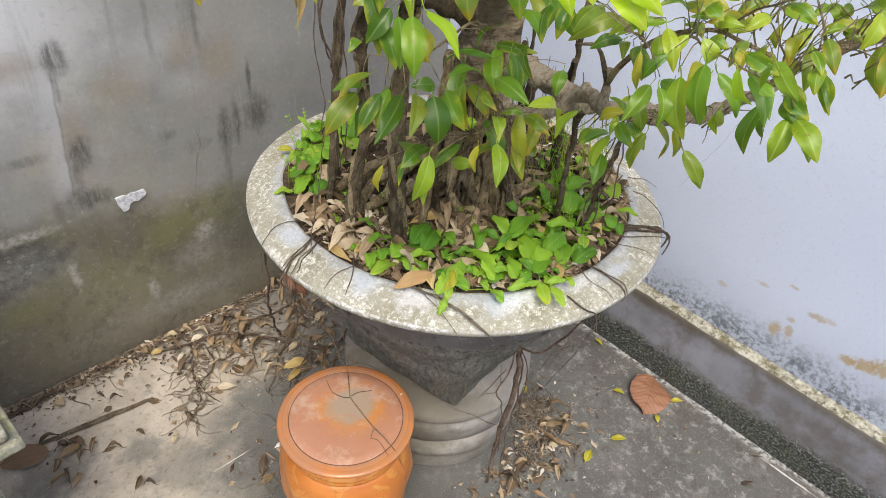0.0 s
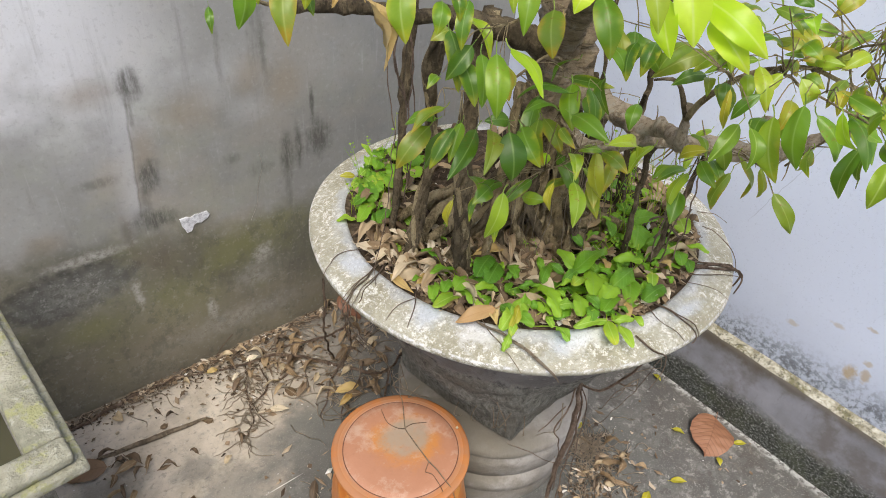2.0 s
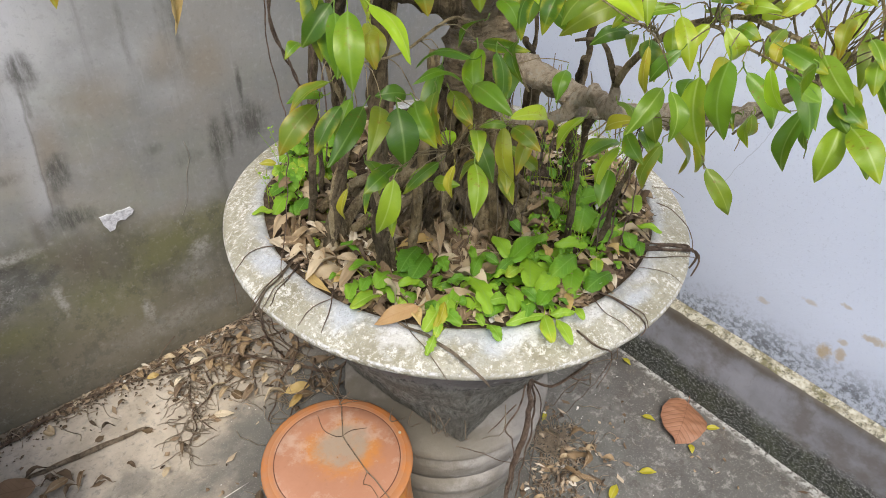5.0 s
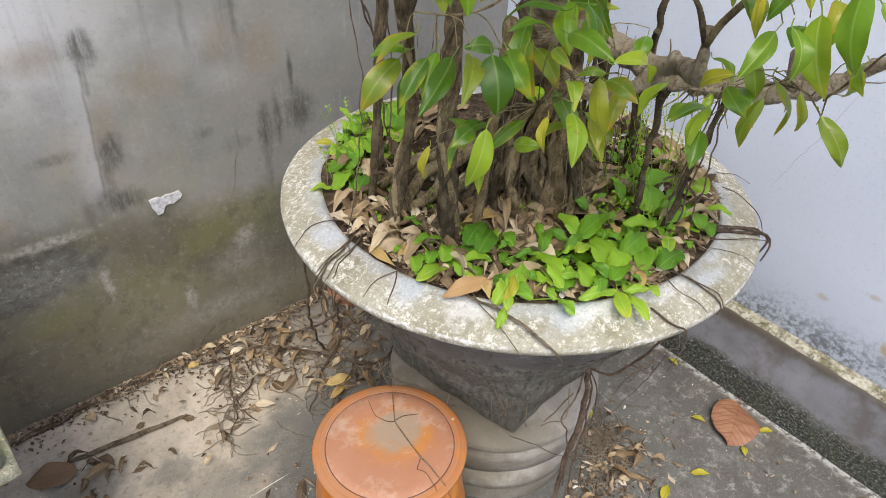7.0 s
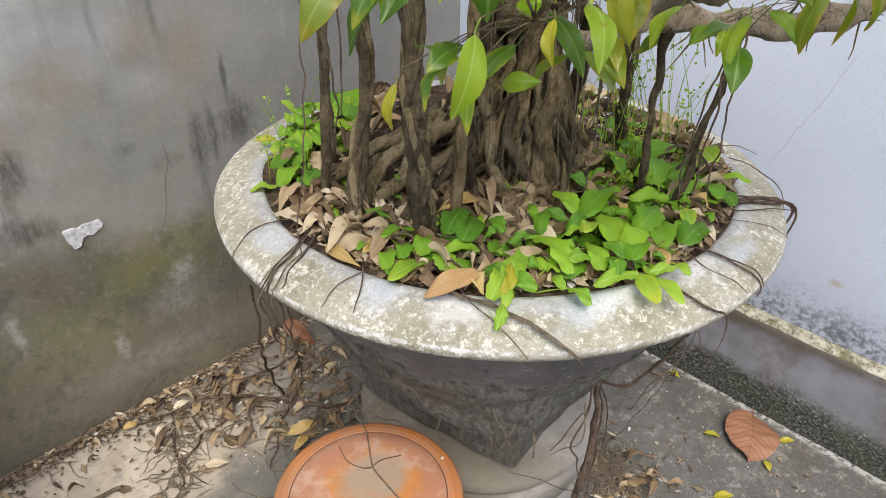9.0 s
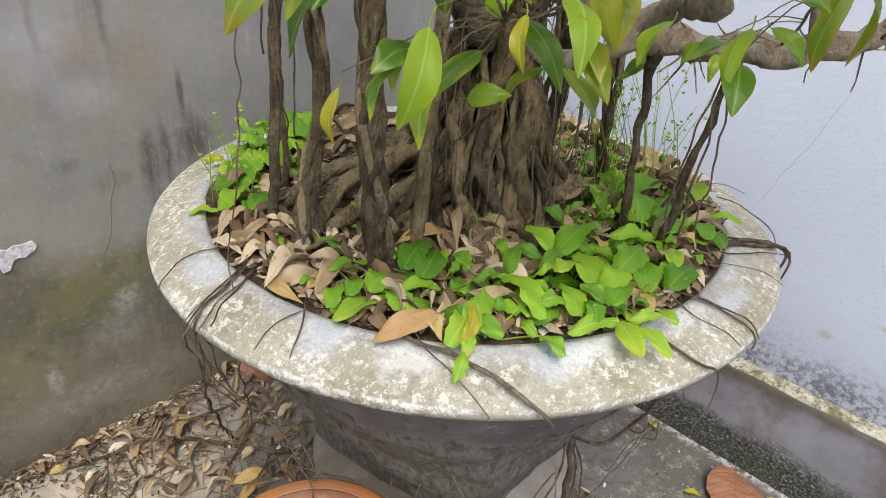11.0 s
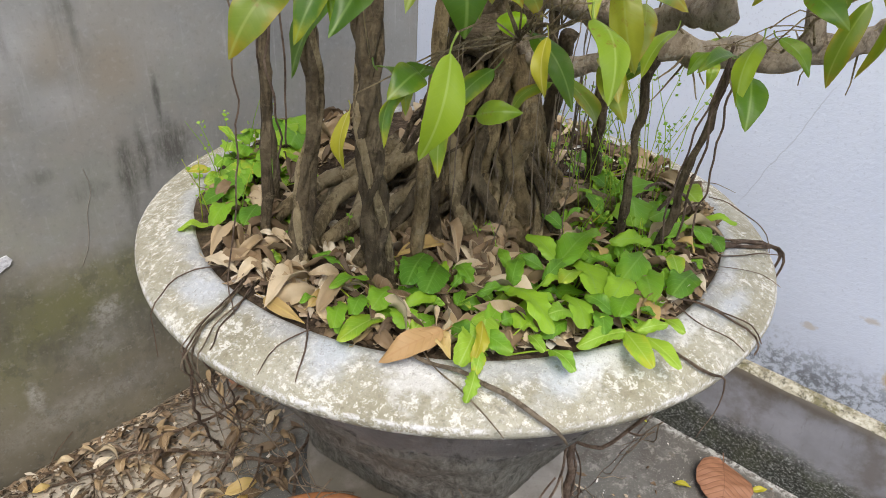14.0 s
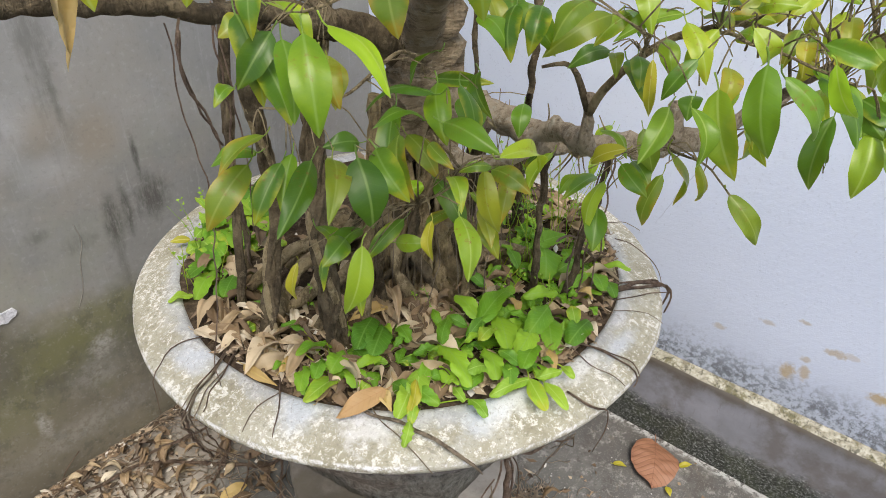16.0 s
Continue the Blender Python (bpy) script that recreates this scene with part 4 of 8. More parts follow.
# ---- leaves ----
def leaf_bm(length, width, arch, fold, tip=1.0, teeth=0.0, curl=0.0, stalk=0.0, n=9, ragged=0.0, wave=0.06, lobes=6):
    """A blade along +y from the origin, upper side +z: arched, folded at the midrib, drawn out to a point."""
    bm = bmesh.new()
    rows = []
    for i in range(n + 1):
        t = i / n
        blunt = (4 * t * (1 - t)) ** 0.62 * (1.06 - 0.22 * t) if 0 < t < 1 else 0.0
        keen = math.sin(math.pi * t ** 0.80) ** 0.62 * (1 - 0.72 * max(0.0, (t - 0.66) / 0.34) ** 0.9) if 0 < t < 1 else 0.0
        w = width * 0.5 * (blunt + (keen - blunt) * tip)
        if teeth:
            w *= (1 - teeth * (0.5 + 0.5 * math.cos(2 * math.pi * lobes * t))) * (0.9 + 0.25 * t)
        y = t * length
        z = arch * length * 4 * t * (1 - t) - curl * length * t * t
        if w == 0.0:
            rows.append([bm.verts.new((0, y, z))])
            continue
        row = []
        for u in (-1.0, -0.7, -0.35, 0.0, 0.35, 0.7, 1.0):
            e = wave * width * math.sin(9 * t + 3 * u) * abs(u)
            if ragged:
                e += ragged * length * noise.noise((u * 1.7 + 5 * fold, t * 4.0 + 9 * arch, 7 * curl))
            lift = fold * w * (abs(u) - 0.35 * u * u)
            row.append(bm.verts.new((u * w * (1 - 0.12 * abs(fold)), y, z + lift + e - curl * 1.2 * abs(u) ** 2 * w)))
        rows.append(row)
    for a, b in zip(rows, rows[1:]):
        if len(a) == 1:
            for j in range(6):
                bm.faces.new((a[0], b[j + 1], b[j]))
        elif len(b) == 1:
            for j in range(6):
                bm.faces.new((a[j], a[j + 1], b[0]))
        else:
            for j in range(6):
                bm.faces.new((a[j], a[j + 1], b[j + 1], b[j]))
    if stalk:
        tube(bm, [(0, 0.004, -0.0005, 0.0009), (0, -0.4 * stalk, -0.002, 0.0009), (0, -stalk, 0.002, 0.0011)], 4, 0.01)
    return bm


# brighter copy of the young leaf, sunlight painted in, for the top spray
M_SUNLIT = leaf_mat("sunlit_ficus_leaf", ((0.0, (0.50, 0.74, 0.02)), (1.0, (0.66, 0.85, 0.05))), 0.3, (0.70, 0.82, 0.25), False, 0.5, edge=(0.66, 0.78, 0.06))
M_OLIVE = leaf_mat("ageing_ficus_leaf", ((0.0, (0.10, 0.19, 0.012)), (0.6, (0.17, 0.24, 0.014)), (1.0, (0.32, 0.33, 0.02))), 0.38, (0.34, 0.40, 0.09), True, 0.28, edge=(0.42, 0.25, 0.02))
# lighter leaf green; also paints the stronger light on right and far sprays
M_PALE = leaf_mat("pale_ficus_leaf", ((0.0, (0.14, 0.26, 0.014)), (0.6, (0.245, 0.37, 0.018)), (1.0, (0.38, 0.48, 0.026))), 0.37, (0.44, 0.55, 0.16), True, 0.34, edge=(0.48, 0.48, 0.03))
M_YELLOW = leaf_mat("yellowed_leaf", ((0.0, (0.34, 0.32, 0.018)), (1.0, (0.54, 0.46, 0.035))), 0.45, (0.6, 0.55, 0.2), True, 0.3, (0.45, 0.10, 0.01), edge=(0.42, 0.30, 0.02))
M_LIME = leaf_mat("light_weed_leaf", ((0.0, (0.17, 0.35, 0.024)), (1.0, (0.32, 0.50, 0.04))), 0.5, (0.5, 0.64, 0.2), False, 0.28, veins=0.2, pitch=150.0, edge=(0.52, 0.52, 0.04), half=0.02, long=0.06)

LEAF_L = 0.09
SHAPES = ((0.36, 0.14, 0.30), (0.36, 0.20, -0.30), (0.36, 0.10, 0.45), (0.36, 0.17, -0.20), (0.36, 0.22, 0.5), (0.36, 0.19, -0.45))
FIG = {}
for kind, m in ((0, M_LEAF), (1, M_YOUNG), (2, M_OLIVE), (3, M_LEAF), (4, M_PALE), (5, M_YELLOW), (6, M_GOLD), (7, M_GOLD), (8, M_SUNLIT)):
    FIG[kind] = [mesh_of("leaf", leaf_bm(LEAF_L, LEAF_L * w, a, 1.6 if kind in (6, 7) else f, 0.62, 0.0, 0.0, 0.016, 14, 0.12 if kind in (6, 7) else 0.0), m) for w, a, f in SHAPES]


def set_leaf(name, mesh, parent, base, tip, toward, wide=1.0, size=LEAF_L):
    """Lays a leaf from base to tip with its upper side turned toward a direction."""
    y = tip - base
    long = y.length
    y = y.normalized()
    z = (toward - y * toward.dot(y)).normalized()
    x = y.cross(z)
    m = Matrix((x, y, z)).transposed().to_4x4()
    m.translation = base
    ob = new(name, mesh)
    if parent:
        ob.parent = parent
        m = Matrix.Translation(parent.location).inverted() @ m
    s = long / size
    ob.matrix_basis = m @ Matrix.Diagonal((wide * (0.7 * s + 0.3), s, 0.6 * s + 0.4, 1))
    return ob


# ---- the fig tree ----
rng = random.Random(7)
tree = thing("ficus_tree", (0.0, 0.0, 0.0), "potted ficus tree with aerial root columns and glossy leaves", "tree")
stem("trunk_foot", [(0.955, 0.975, 0.79, 0.055), (0.95, 0.965, 0.83, 0.042), (0.945, 0.96, 0.90, 0.030), (0.945, 0.955, 0.98, 0.028), (0.938, 0.945, 1.06, 0.036), (0.925, 0.93, 1.12, 0.046), (0.915, 0.918, 1.17, 0.044)], M_ROOT, tree, sides=36, flute=0.22, twist=0.08, rough=0.5, jitter=0.008)
stem("trunk", [(0.93, 0.935, 1.09, 0.042), (0.92, 0.922, 1.135, 0.053), (0.912, 0.912, 1.18, 0.057), (0.90, 0.895, 1.26, 0.05), (0.885, 0.895, 1.38, 0.045), (0.90, 0.93, 1.6, 0.038), (0.93, 1.0, 1.82, 0.026), (0.97, 1.08, 2.0, 0.012)], M_BARK, tree, sides=40, flute=0.13, twist=0.05, rough=0.4, jitter=0.008)
LIMB = [(0.905, 0.91, 1.195, 0.034), (0.94, 0.862, 1.172, 0.025), (0.982, 0.808, 1.142, 0.0215), (1.03, 0.755, 1.112, 0.0215), (1.065, 0.714, 1.102, 0.019), (1.10, 0.675, 1.101, 0.019), (1.16, 0.60, 1.106, 0.0175), (1.19, 0.555, 1.128, 0.015), (1.215, 0.515, 1.16, 0.011), (1.225, 0.47, 1.20, 0.007)]
stem("limb", LIMB, M_LIMB, tree, "ringed pale grey limb", sides=24, rough=0.55, jitter=0.006, seed=3)
stem("limb_stub", [(1.155, 0.605, 1.11, 0.013), (1.158, 0.606, 1.14, 0.0125), (1.157, 0.61, 1.168, 0.0115), (1.157, 0.611, 1.174, 0.004)], M_LIMB, tree, "sawn stub of a side branch", sides=12, rough=0.4, jitter=0.002, seed=4)
stem("branch", [(0.925, 0.91, 1.11, 0.016), (0.932, 0.85, 1.082, 0.0135), (0.945, 0.815, 1.078, 0.0125), (0.962, 0.785, 1.092, 0.012), (0.984, 0.748, 1.128, 0.0135), (0.982, 0.722, 1.150, 0.0155), (0.958, 0.683, 1.163, 0.0125), (0.930, 0.655, 1.172, 0.0145), (0.912, 0.637, 1.182, 0.012), (0.905, 0.633, 1.21, 0.0075), (0.905, 0.636, 1.25, 0.0055)], M_LIMB, tree, "knotted side branch", sides=16, rough=0.7, jitter=0.006, seed=5)
stem("branch", [(0.905, 0.634, 1.225, 0.006), (0.895, 0.61, 1.27, 0.005), (0.885, 0.575, 1.31, 0.0045), (0.885, 0.54, 1.34, 0.004), (0.90, 0.48, 1.36, 0.003), (0.93, 0.41, 1.345, 0.003)], M_FOOT, tree, sides=8, jitter=0.004, seed=6)
stem("branch", [(0.905, 0.634, 1.23, 0.0055), (0.895, 0.652, 1.27, 0.004), (0.878, 0.662, 1.287, 0.003), (0.862, 0.682, 1.282, 0.0018)], M_ROOT, tree, sides=6, jitter=0.003, seed=8)
stem("branch", [(0.389, 0.985, 1.373, 0.008), (0.469, 0.967, 1.371, 0.0095), (0.551, 0.949, 1.36, 0.0105), (0.605, 0.945, 1.344, 0.012), (0.70, 0.935, 1.325, 0.0145), (0.82, 0.92, 1.28, 0.022), (0.90, 0.91, 1.24, 0.03)], M_ROOT, tree, sides=14, rough=0.5, jitter=0.005, seed=9)
stem("branch", [(1.215, 0.50, 1.17, 0.008), (1.13, 0.45, 1.25, 0.0065), (1.032, 0.398, 1.311, 0.007), (1.055, 0.379, 1.328, 0.008), (1.095, 0.347, 1.356, 0.009), (1.13, 0.30, 1.37, 0.009), (1.19, 0.20, 1.40, 0.008)], M_BARK, tree, sides=10, rough=0.2, jitter=0.004, seed=10)
stem("branch", [(0.90, 0.90, 1.25, 0.03), (0.80, 0.80, 1.36, 0.022), (0.68, 0.66, 1.47, 0.016), (0.56, 0.52, 1.56, 0.012), (0.42, 0.45, 1.60, 0.008)], M_BARK, tree, sides=12, rough=0.2, jitter=0.004, seed=11)



def fused_roots():
    """Stout roots that run down the trunk, part and meet again, and spread over the soil."""
    r = random.Random(31)
    for i in range(34):
        an = radians(130 + 230 * (i + 0.8 * r.random()) / 34)
        stout = i % 4 == 0
        z0, thick, flare = r.uniform(0.98, 1.19), r.uniform(0.010, 0.0145) if stout else r.uniform(0.0042, 0.0085), r.uniform(0.05, 0.12) if stout else r.uniform(0.04, 0.17)
        lean, ph = r.gauss(0, 0.45), r.uniform(0, 6.28)
        pts = []
        for k in range(8):
            u = k / 7
            w = an + lean * u + 0.22 * math.sin(5 * u + ph)
            rr = 0.046 + 0.012 * math.sin(7 * u + 2 * ph) + (0.010 if k else -0.012) + flare * u ** 2.2
            pts.append((0.935 + 0.015 * u + rr * math.cos(w), 0.935 + 0.03 * u + rr * math.sin(w), z0 + (0.815 - z0) * u ** 0.92, thick * (0.7 + 0.3 * u + 0.4 * r.random())))
        stem("trunk_root", pts, (M_GNARL, M_ROOT, M_GNARL, M_FOOT)[i % 4], tree, sides=10, rough=0.6, jitter=0.014, seed=400 + i, flute=0.12, twist=0.15)


fused_roots()

# aerial root columns
COLUMNS = [
    [(0.662, 1.078, 0.80, 0.010), (0.664, 1.081, 0.86, 0.0082), (0.694, 1.103, 1.0, 0.0078), (0.725, 1.126, 1.16, 0.0078), (0.75, 1.14, 1.30, 0.0082)],
    [(0.63, 0.985, 0.81, 0.022), (0.655, 0.998, 0.85, 0.017), (0.675, 1.015, 0.89, 0.0155), (0.70, 1.03, 0.95, 0.013), (0.715, 1.03, 1.02, 0.0115), (0.705, 1.02, 1.10, 0.0125), (0.69, 1.01, 1.17, 0.0145), (0.68, 1.0, 1.24, 0.0175), (0.70, 0.98, 1.33, 0.017)],
    [(0.715, 0.885, 0.80, 0.02), (0.703, 0.902, 0.85, 0.0185), (0.703, 0.91, 0.92, 0.0175), (0.709, 0.922, 1.0, 0.0165), (0.72, 0.938, 1.10, 0.015), (0.735, 0.95, 1.22, 0.016), (0.76, 0.95, 1.33, 0.018)],
    [(0.752, 0.878, 0.81, 0.016), (0.757, 0.887, 0.86, 0.0125), (0.772, 0.897, 0.95, 0.0115), (0.795, 0.905, 1.06, 0.0115), (0.815, 0.91, 1.2, 0.012)],
    [(0.925, 0.83, 0.82, 0.017), (0.915, 0.836, 0.875, 0.0125), (0.905, 0.847, 0.92, 0.0125), (0.903, 0.857, 0.953, 0.0135), (0.905, 0.842, 0.985, 0.0145), (0.918, 0.85, 1.02, 0.014), (0.925, 0.88, 1.08, 0.018)],
    [(1.03, 0.90, 0.81, 0.017), (1.025, 0.895, 0.90, 0.013), (1.03, 0.885, 1.0, 0.012), (1.02, 0.87, 1.10, 0.012)],
    [(1.175, 0.88, 0.80, 0.0085), (1.168, 0.878, 0.95, 0.008), (1.16, 0.876, 1.05, 0.0075), (1.10, 0.83, 1.15, 0.006)],
    [(1.12, 0.947, 0.80, 0.0065), (1.115, 0.945, 0.95, 0.006), (1.104, 0.942, 1.06, 0.006), (1.02, 0.90, 1.18, 0.006)],
    [(1.015, 0.74, 0.82, 0.0075), (1.012, 0.738, 0.95, 0.0056), (1.02, 0.744, 1.046, 0.0065), (1.033, 0.755, 1.11, 0.012)],
    [(1.035, 0.685, 0.82, 0.008), (1.043, 0.68, 0.88, 0.0065), (1.06, 0.676, 0.97, 0.0055), (1.085, 0.676, 1.04, 0.005), (1.10, 0.673, 1.10, 0.005)],
    [(1.16, 0.86, 0.82, 0.006), (1.162, 0.865, 1.0, 0.006), (1.165, 0.872, 1.15, 0.0065), (1.17, 0.88, 1.40, 0.007)],
    [(1.06, 0.93, 0.82, 0.005), (1.062, 0.925, 1.0, 0.0045), (1.06, 0.92, 1.20, 0.0045), (1.07, 0.93, 1.42, 0.005)],
    [(0.80, 0.905, 0.82, 0.0025), (0.805, 0.91, 0.95, 0.0022), (0.808, 0.915, 1.2, 0.0022)],
    [(0.735, 1.16, 0.80, 0.0055), (0.74, 1.165, 0.95, 0.005), (0.745, 1.17, 1.12, 0.005), (0.75, 1.15, 1.33, 0.005)],
]
for i, pts in enumerate(COLUMNS):
    r = max(p[3] for p in pts)
    if i == 3:
        pts = [(*p[:3], 0.8 * p[3]) for p in pts]
    if i in (1, 2):
        pts = [(*p[:3], (0.72 if i == 1 else 0.80) * p[3]) for p in pts]
    stem("aerial_root", pts, M_GNARL if i in (3, 4) else M_ROOT, tree, "twisted dark root column" if i in (1, 2) else "", sides=18 if r > 0.012 else 8, flute=0.16 if i in (1, 2) else 0.08, twist=0.35 if i in (1, 2) else 0.1, rough=0.3 if r > 0.012 or i == 0 else 0.5, jitter=0.004 if r > 0.012 or i == 0 else 0.009, seed=20 + i)

# buttress roots that spread over the soil
for i in range(15):
    a = radians(120 + i * 23 + rng.uniform(-8, 8))
    reach = rng.uniform(0.15, 0.27)
    r0 = rng.uniform(0.009, 0.016)
    ca, sa = math.cos(a), math.sin(a)
    pts = []
    for k, (f, h) in enumerate(((0.075, 0.10), (0.12, 0.055), (0.17, 0.03), (reach + 0.03, 0.012), (reach + 0.07, -0.02))):
        b = 0.02 * math.sin(3 * k + i)
        pts.append((0.95 + f * ca - b * sa, 0.965 + f * sa + b * ca, 0.806 + h * rng.uniform(0.6, 1.1), r0 * (1 - 0.12 * k)))
    stem("surface_root", pts, M_BARK if i % 3 else M_ROOT, tree, sides=10, rough=0.3, jitter=0.008, seed=40 + i)

# thin roots wound round the two stout columns
for c, turns, way in ((1, 1.5, 1), (1, 1.55, 1.03), (1, 1.9, -1), (2, 2.0, 1), (2, 2.05, 1.04), (2, 2.1, 1.08), (2, 1.3, -1)):
    line = spline([Vector(q) for q in COLUMNS[c]], 0.02)
    pts = []
    for k, q in enumerate(line):
        u = k / (len(line) - 1)
        an = way * 6.28 * turns * u + 42 * turns + c
        rr = q[3] * (0.74 if c == 1 else 0.84)
        pts.append((q[0] + rr * math.cos(an), q[1] + rr * math.sin(an), q[2], max(0.002, 0.32 * q[3] * (0.85 + 0.3 * rng.random()))))
    stem("winding_root", pts, M_ROOT if way > 0 else M_FOOT, tree, sides=7, rough=0.35, jitter=0.003, seed=60 + 7 * c + 3 * turns)

# roots that run from the columns to the trunk
for i, line in enumerate((
    [(0.655, 1.0, 0.835, 0.011), (0.72, 1.03, 0.865, 0.011), (0.78, 1.035, 0.895, 0.012), (0.86, 1.0, 0.93, 0.014)],
    [(0.70, 1.02, 0.83, 0.009), (0.75, 1.0, 0.865, 0.011), (0.80, 1.01, 0.90, 0.011), (0.88, 0.98, 0.95, 0.012)],
    [(0.69, 1.09, 0.85, 0.010), (0.75, 1.08, 0.885, 0.011), (0.82, 1.06, 0.905, 0.013), (0.89, 1.02, 0.93, 0.015)],
    [(0.70, 0.94, 0.84, 0.008), (0.77, 0.965, 0.875, 0.009), (0.83, 0.97, 0.89, 0.010), (0.88, 0.95, 0.92, 0.012)],
    [(0.78, 1.10, 0.84, 0.012), (0.83, 1.09, 0.88, 0.012), (0.88, 1.05, 0.93, 0.014)],
    [(0.92, 0.80, 0.825, 0.010), (0.945, 0.835, 0.85, 0.012), (1.02, 0.845, 0.862, 0.013), (1.08, 0.80, 0.852, 0.013), (1.10, 0.74, 0.835, 0.011)],
    [(1.06, 0.86, 0.835, 0.011), (1.03, 0.87, 0.875, 0.012), (0.99, 0.89, 0.92, 0.013)],
)):
    stem("surface_root", line, M_FOOT, tree, sides=12, rough=0.35, jitter=0.009, seed=80 + i)

# strands that clothe the foot of the trunk
def strands(n, a0, a1, ztop, r0, r1, mat, label, seed):
    r = random.Random(seed)
    bm = bmesh.new()
    for i in range(n):
        an, z0 = radians(r.uniform(a0, a1)), r.uniform(*ztop)
        da, flare, thick = r.gauss(0, 0.9), r.uniform(0.03, 0.13), r.uniform(r0, r1)
        pts = []
        for k in range(6):
            u = k / 5
            rr = 0.072 + 0.012 * r.random() + flare * u ** 2.0
            w = an + da * u + 0.12 * math.sin(4 * u + i)
            if k == 0:
                rr, thick = 0.055, thick * 0.6
            elif k == 1:
                thick /= 0.6
            pts.append((0.94 + 0.012 * u + rr * math.cos(w), 0.945 + 0.02 * u + rr * math.sin(w), z0 + (0.812 - z0) * u ** 0.9, thick * (0.75 + 0.5 * r.random())))
        tube(bm, pts, 7, 0.014, 0.3, 0.010, i + seed)
    tagged(part("root_mat", bm, mat, tree, label), kind="stuff")


strands(22, 160, 350, (0.87, 1.05), 0.004, 0.009, M_FOOT, "matted brown roots on the trunk foot", 5)
strands(40, 150, 350, (0.88, 1.12), 0.0018, 0.005, M_ROOT, "thin dark roots on the trunk foot", 6)
strands(26, 170, 340, (0.86, 0.98), 0.0015, 0.0035, M_STRAW, "thin straw-coloured roots on the trunk foot", 7)
FRONT_A = [
    (0.511, 0.660, 1.402, 0.515, 0.604, 1.361, 1, 0.798),
    (0.481, 0.652, 1.404, 0.463, 0.623, 1.342, 0, 1.119),
    (0.508, 0.721, 1.386, 0.474, 0.726, 1.347, 0, 1.145),
    (0.573, 0.854, 1.219, 0.527, 0.873, 1.212, 0, 1.083),
    (0.557, 0.851, 1.211, 0.497, 0.853, 1.154, 2, 1.234),
    (0.598, 0.836, 1.202, 0.565, 0.868, 1.123, 0, 1.053),
    (0.576, 0.769, 1.236, 0.499, 0.736, 1.193, 0, 0.858),
    (0.582, 0.745, 1.243, 0.527, 0.695, 1.212, 2, 0.947),
    (0.581, 0.709, 1.257, 0.573, 0.684, 1.192, 0, 1.539),
    (0.614, 0.717, 1.252, 0.606, 0.665, 1.214, 0, 1.343),
]
FRONT_B = [
    (0.686, 0.715, 1.261, 0.607, 0.714, 1.276, 0, 0.722),
    (0.701, 0.714, 1.285, 0.676, 0.792, 1.250, 0, 0.768),
    (0.731, 0.735, 1.284, 0.689, 0.686, 1.238, 0, 1.194),
    (0.798, 0.792, 1.257, 0.813, 0.715, 1.266, 0, 0.704),
    (0.638, 0.669, 1.264, 0.625, 0.628, 1.255, 2, 0.772),
    (0.660, 0.659, 1.223, 0.632, 0.622, 1.206, 4, 0.982),
    (0.681, 0.632, 1.233, 0.684, 0.610, 1.165, 2, 0.950),
    (0.647, 0.594, 1.270, 0.716, 0.590, 1.229, 4, 0.837),
    (0.665, 0.613, 1.248, 0.644, 0.637, 1.242, 2, 0.739),
    (0.621, 0.616, 1.212, 0.588, 0.579, 1.170, 4, 1.020),
]
FRONT_C = [
    (0.549, 0.675, 1.189, 0.523, 0.676, 1.121, 4, 1.071),
    (0.611, 0.739, 1.151, 0.554, 0.732, 1.143, 0, 0.985),
    (0.620, 0.649, 1.194, 0.609, 0.638, 1.156, 5, 0.719),
    (0.486, 0.681, 1.393, 0.464, 0.649, 1.344, 0, 0.986),
    (0.526, 0.679, 1.369, 0.510, 0.651, 1.341, 2, 1.092),
    (0.497, 0.766, 1.333, 0.469, 0.755, 1.326, 0, 0.855),
    (0.742, 0.711, 1.284, 0.712, 0.673, 1.226, 0, 0.983),
    (0.568, 0.807, 1.224, 0.520, 0.801, 1.172, 0, 0.926),
    (0.705, 0.773, 1.256, 0.659, 0.740, 1.184, 0, 0.963),
    (0.657, 0.738, 1.222, 0.637, 0.712, 1.203, 2, 1.111),
]
FRONT_D = [
    (0.705, 0.639, 1.221, 0.703, 0.588, 1.211, 2, 1.123),
    (0.747, 0.641, 1.204, 0.703, 0.622, 1.160, 2, 0.848),
    (0.713, 0.655, 1.164, 0.688, 0.620, 1.139, 2, 0.949),
    (0.676, 0.749, 1.097, 0.689, 0.707, 1.108, 0, 1.145),
    (0.585, 0.782, 1.149, 0.574, 0.738, 1.123, 0, 1.179),
    (0.507, 0.737, 1.362, 0.496, 0.693, 1.320, 0, 1.203),
    (0.534, 0.696, 1.369, 0.515, 0.662, 1.336, 2, 1.198),
    (0.594, 0.677, 1.428, 0.570, 0.646, 1.382, 2, 1.440),
    (0.662, 0.718, 1.400, 0.636, 0.698, 1.372, 6, 0.932),
    (0.642, 0.768, 1.233, 0.598, 0.777, 1.240, 0, 1.163),
]
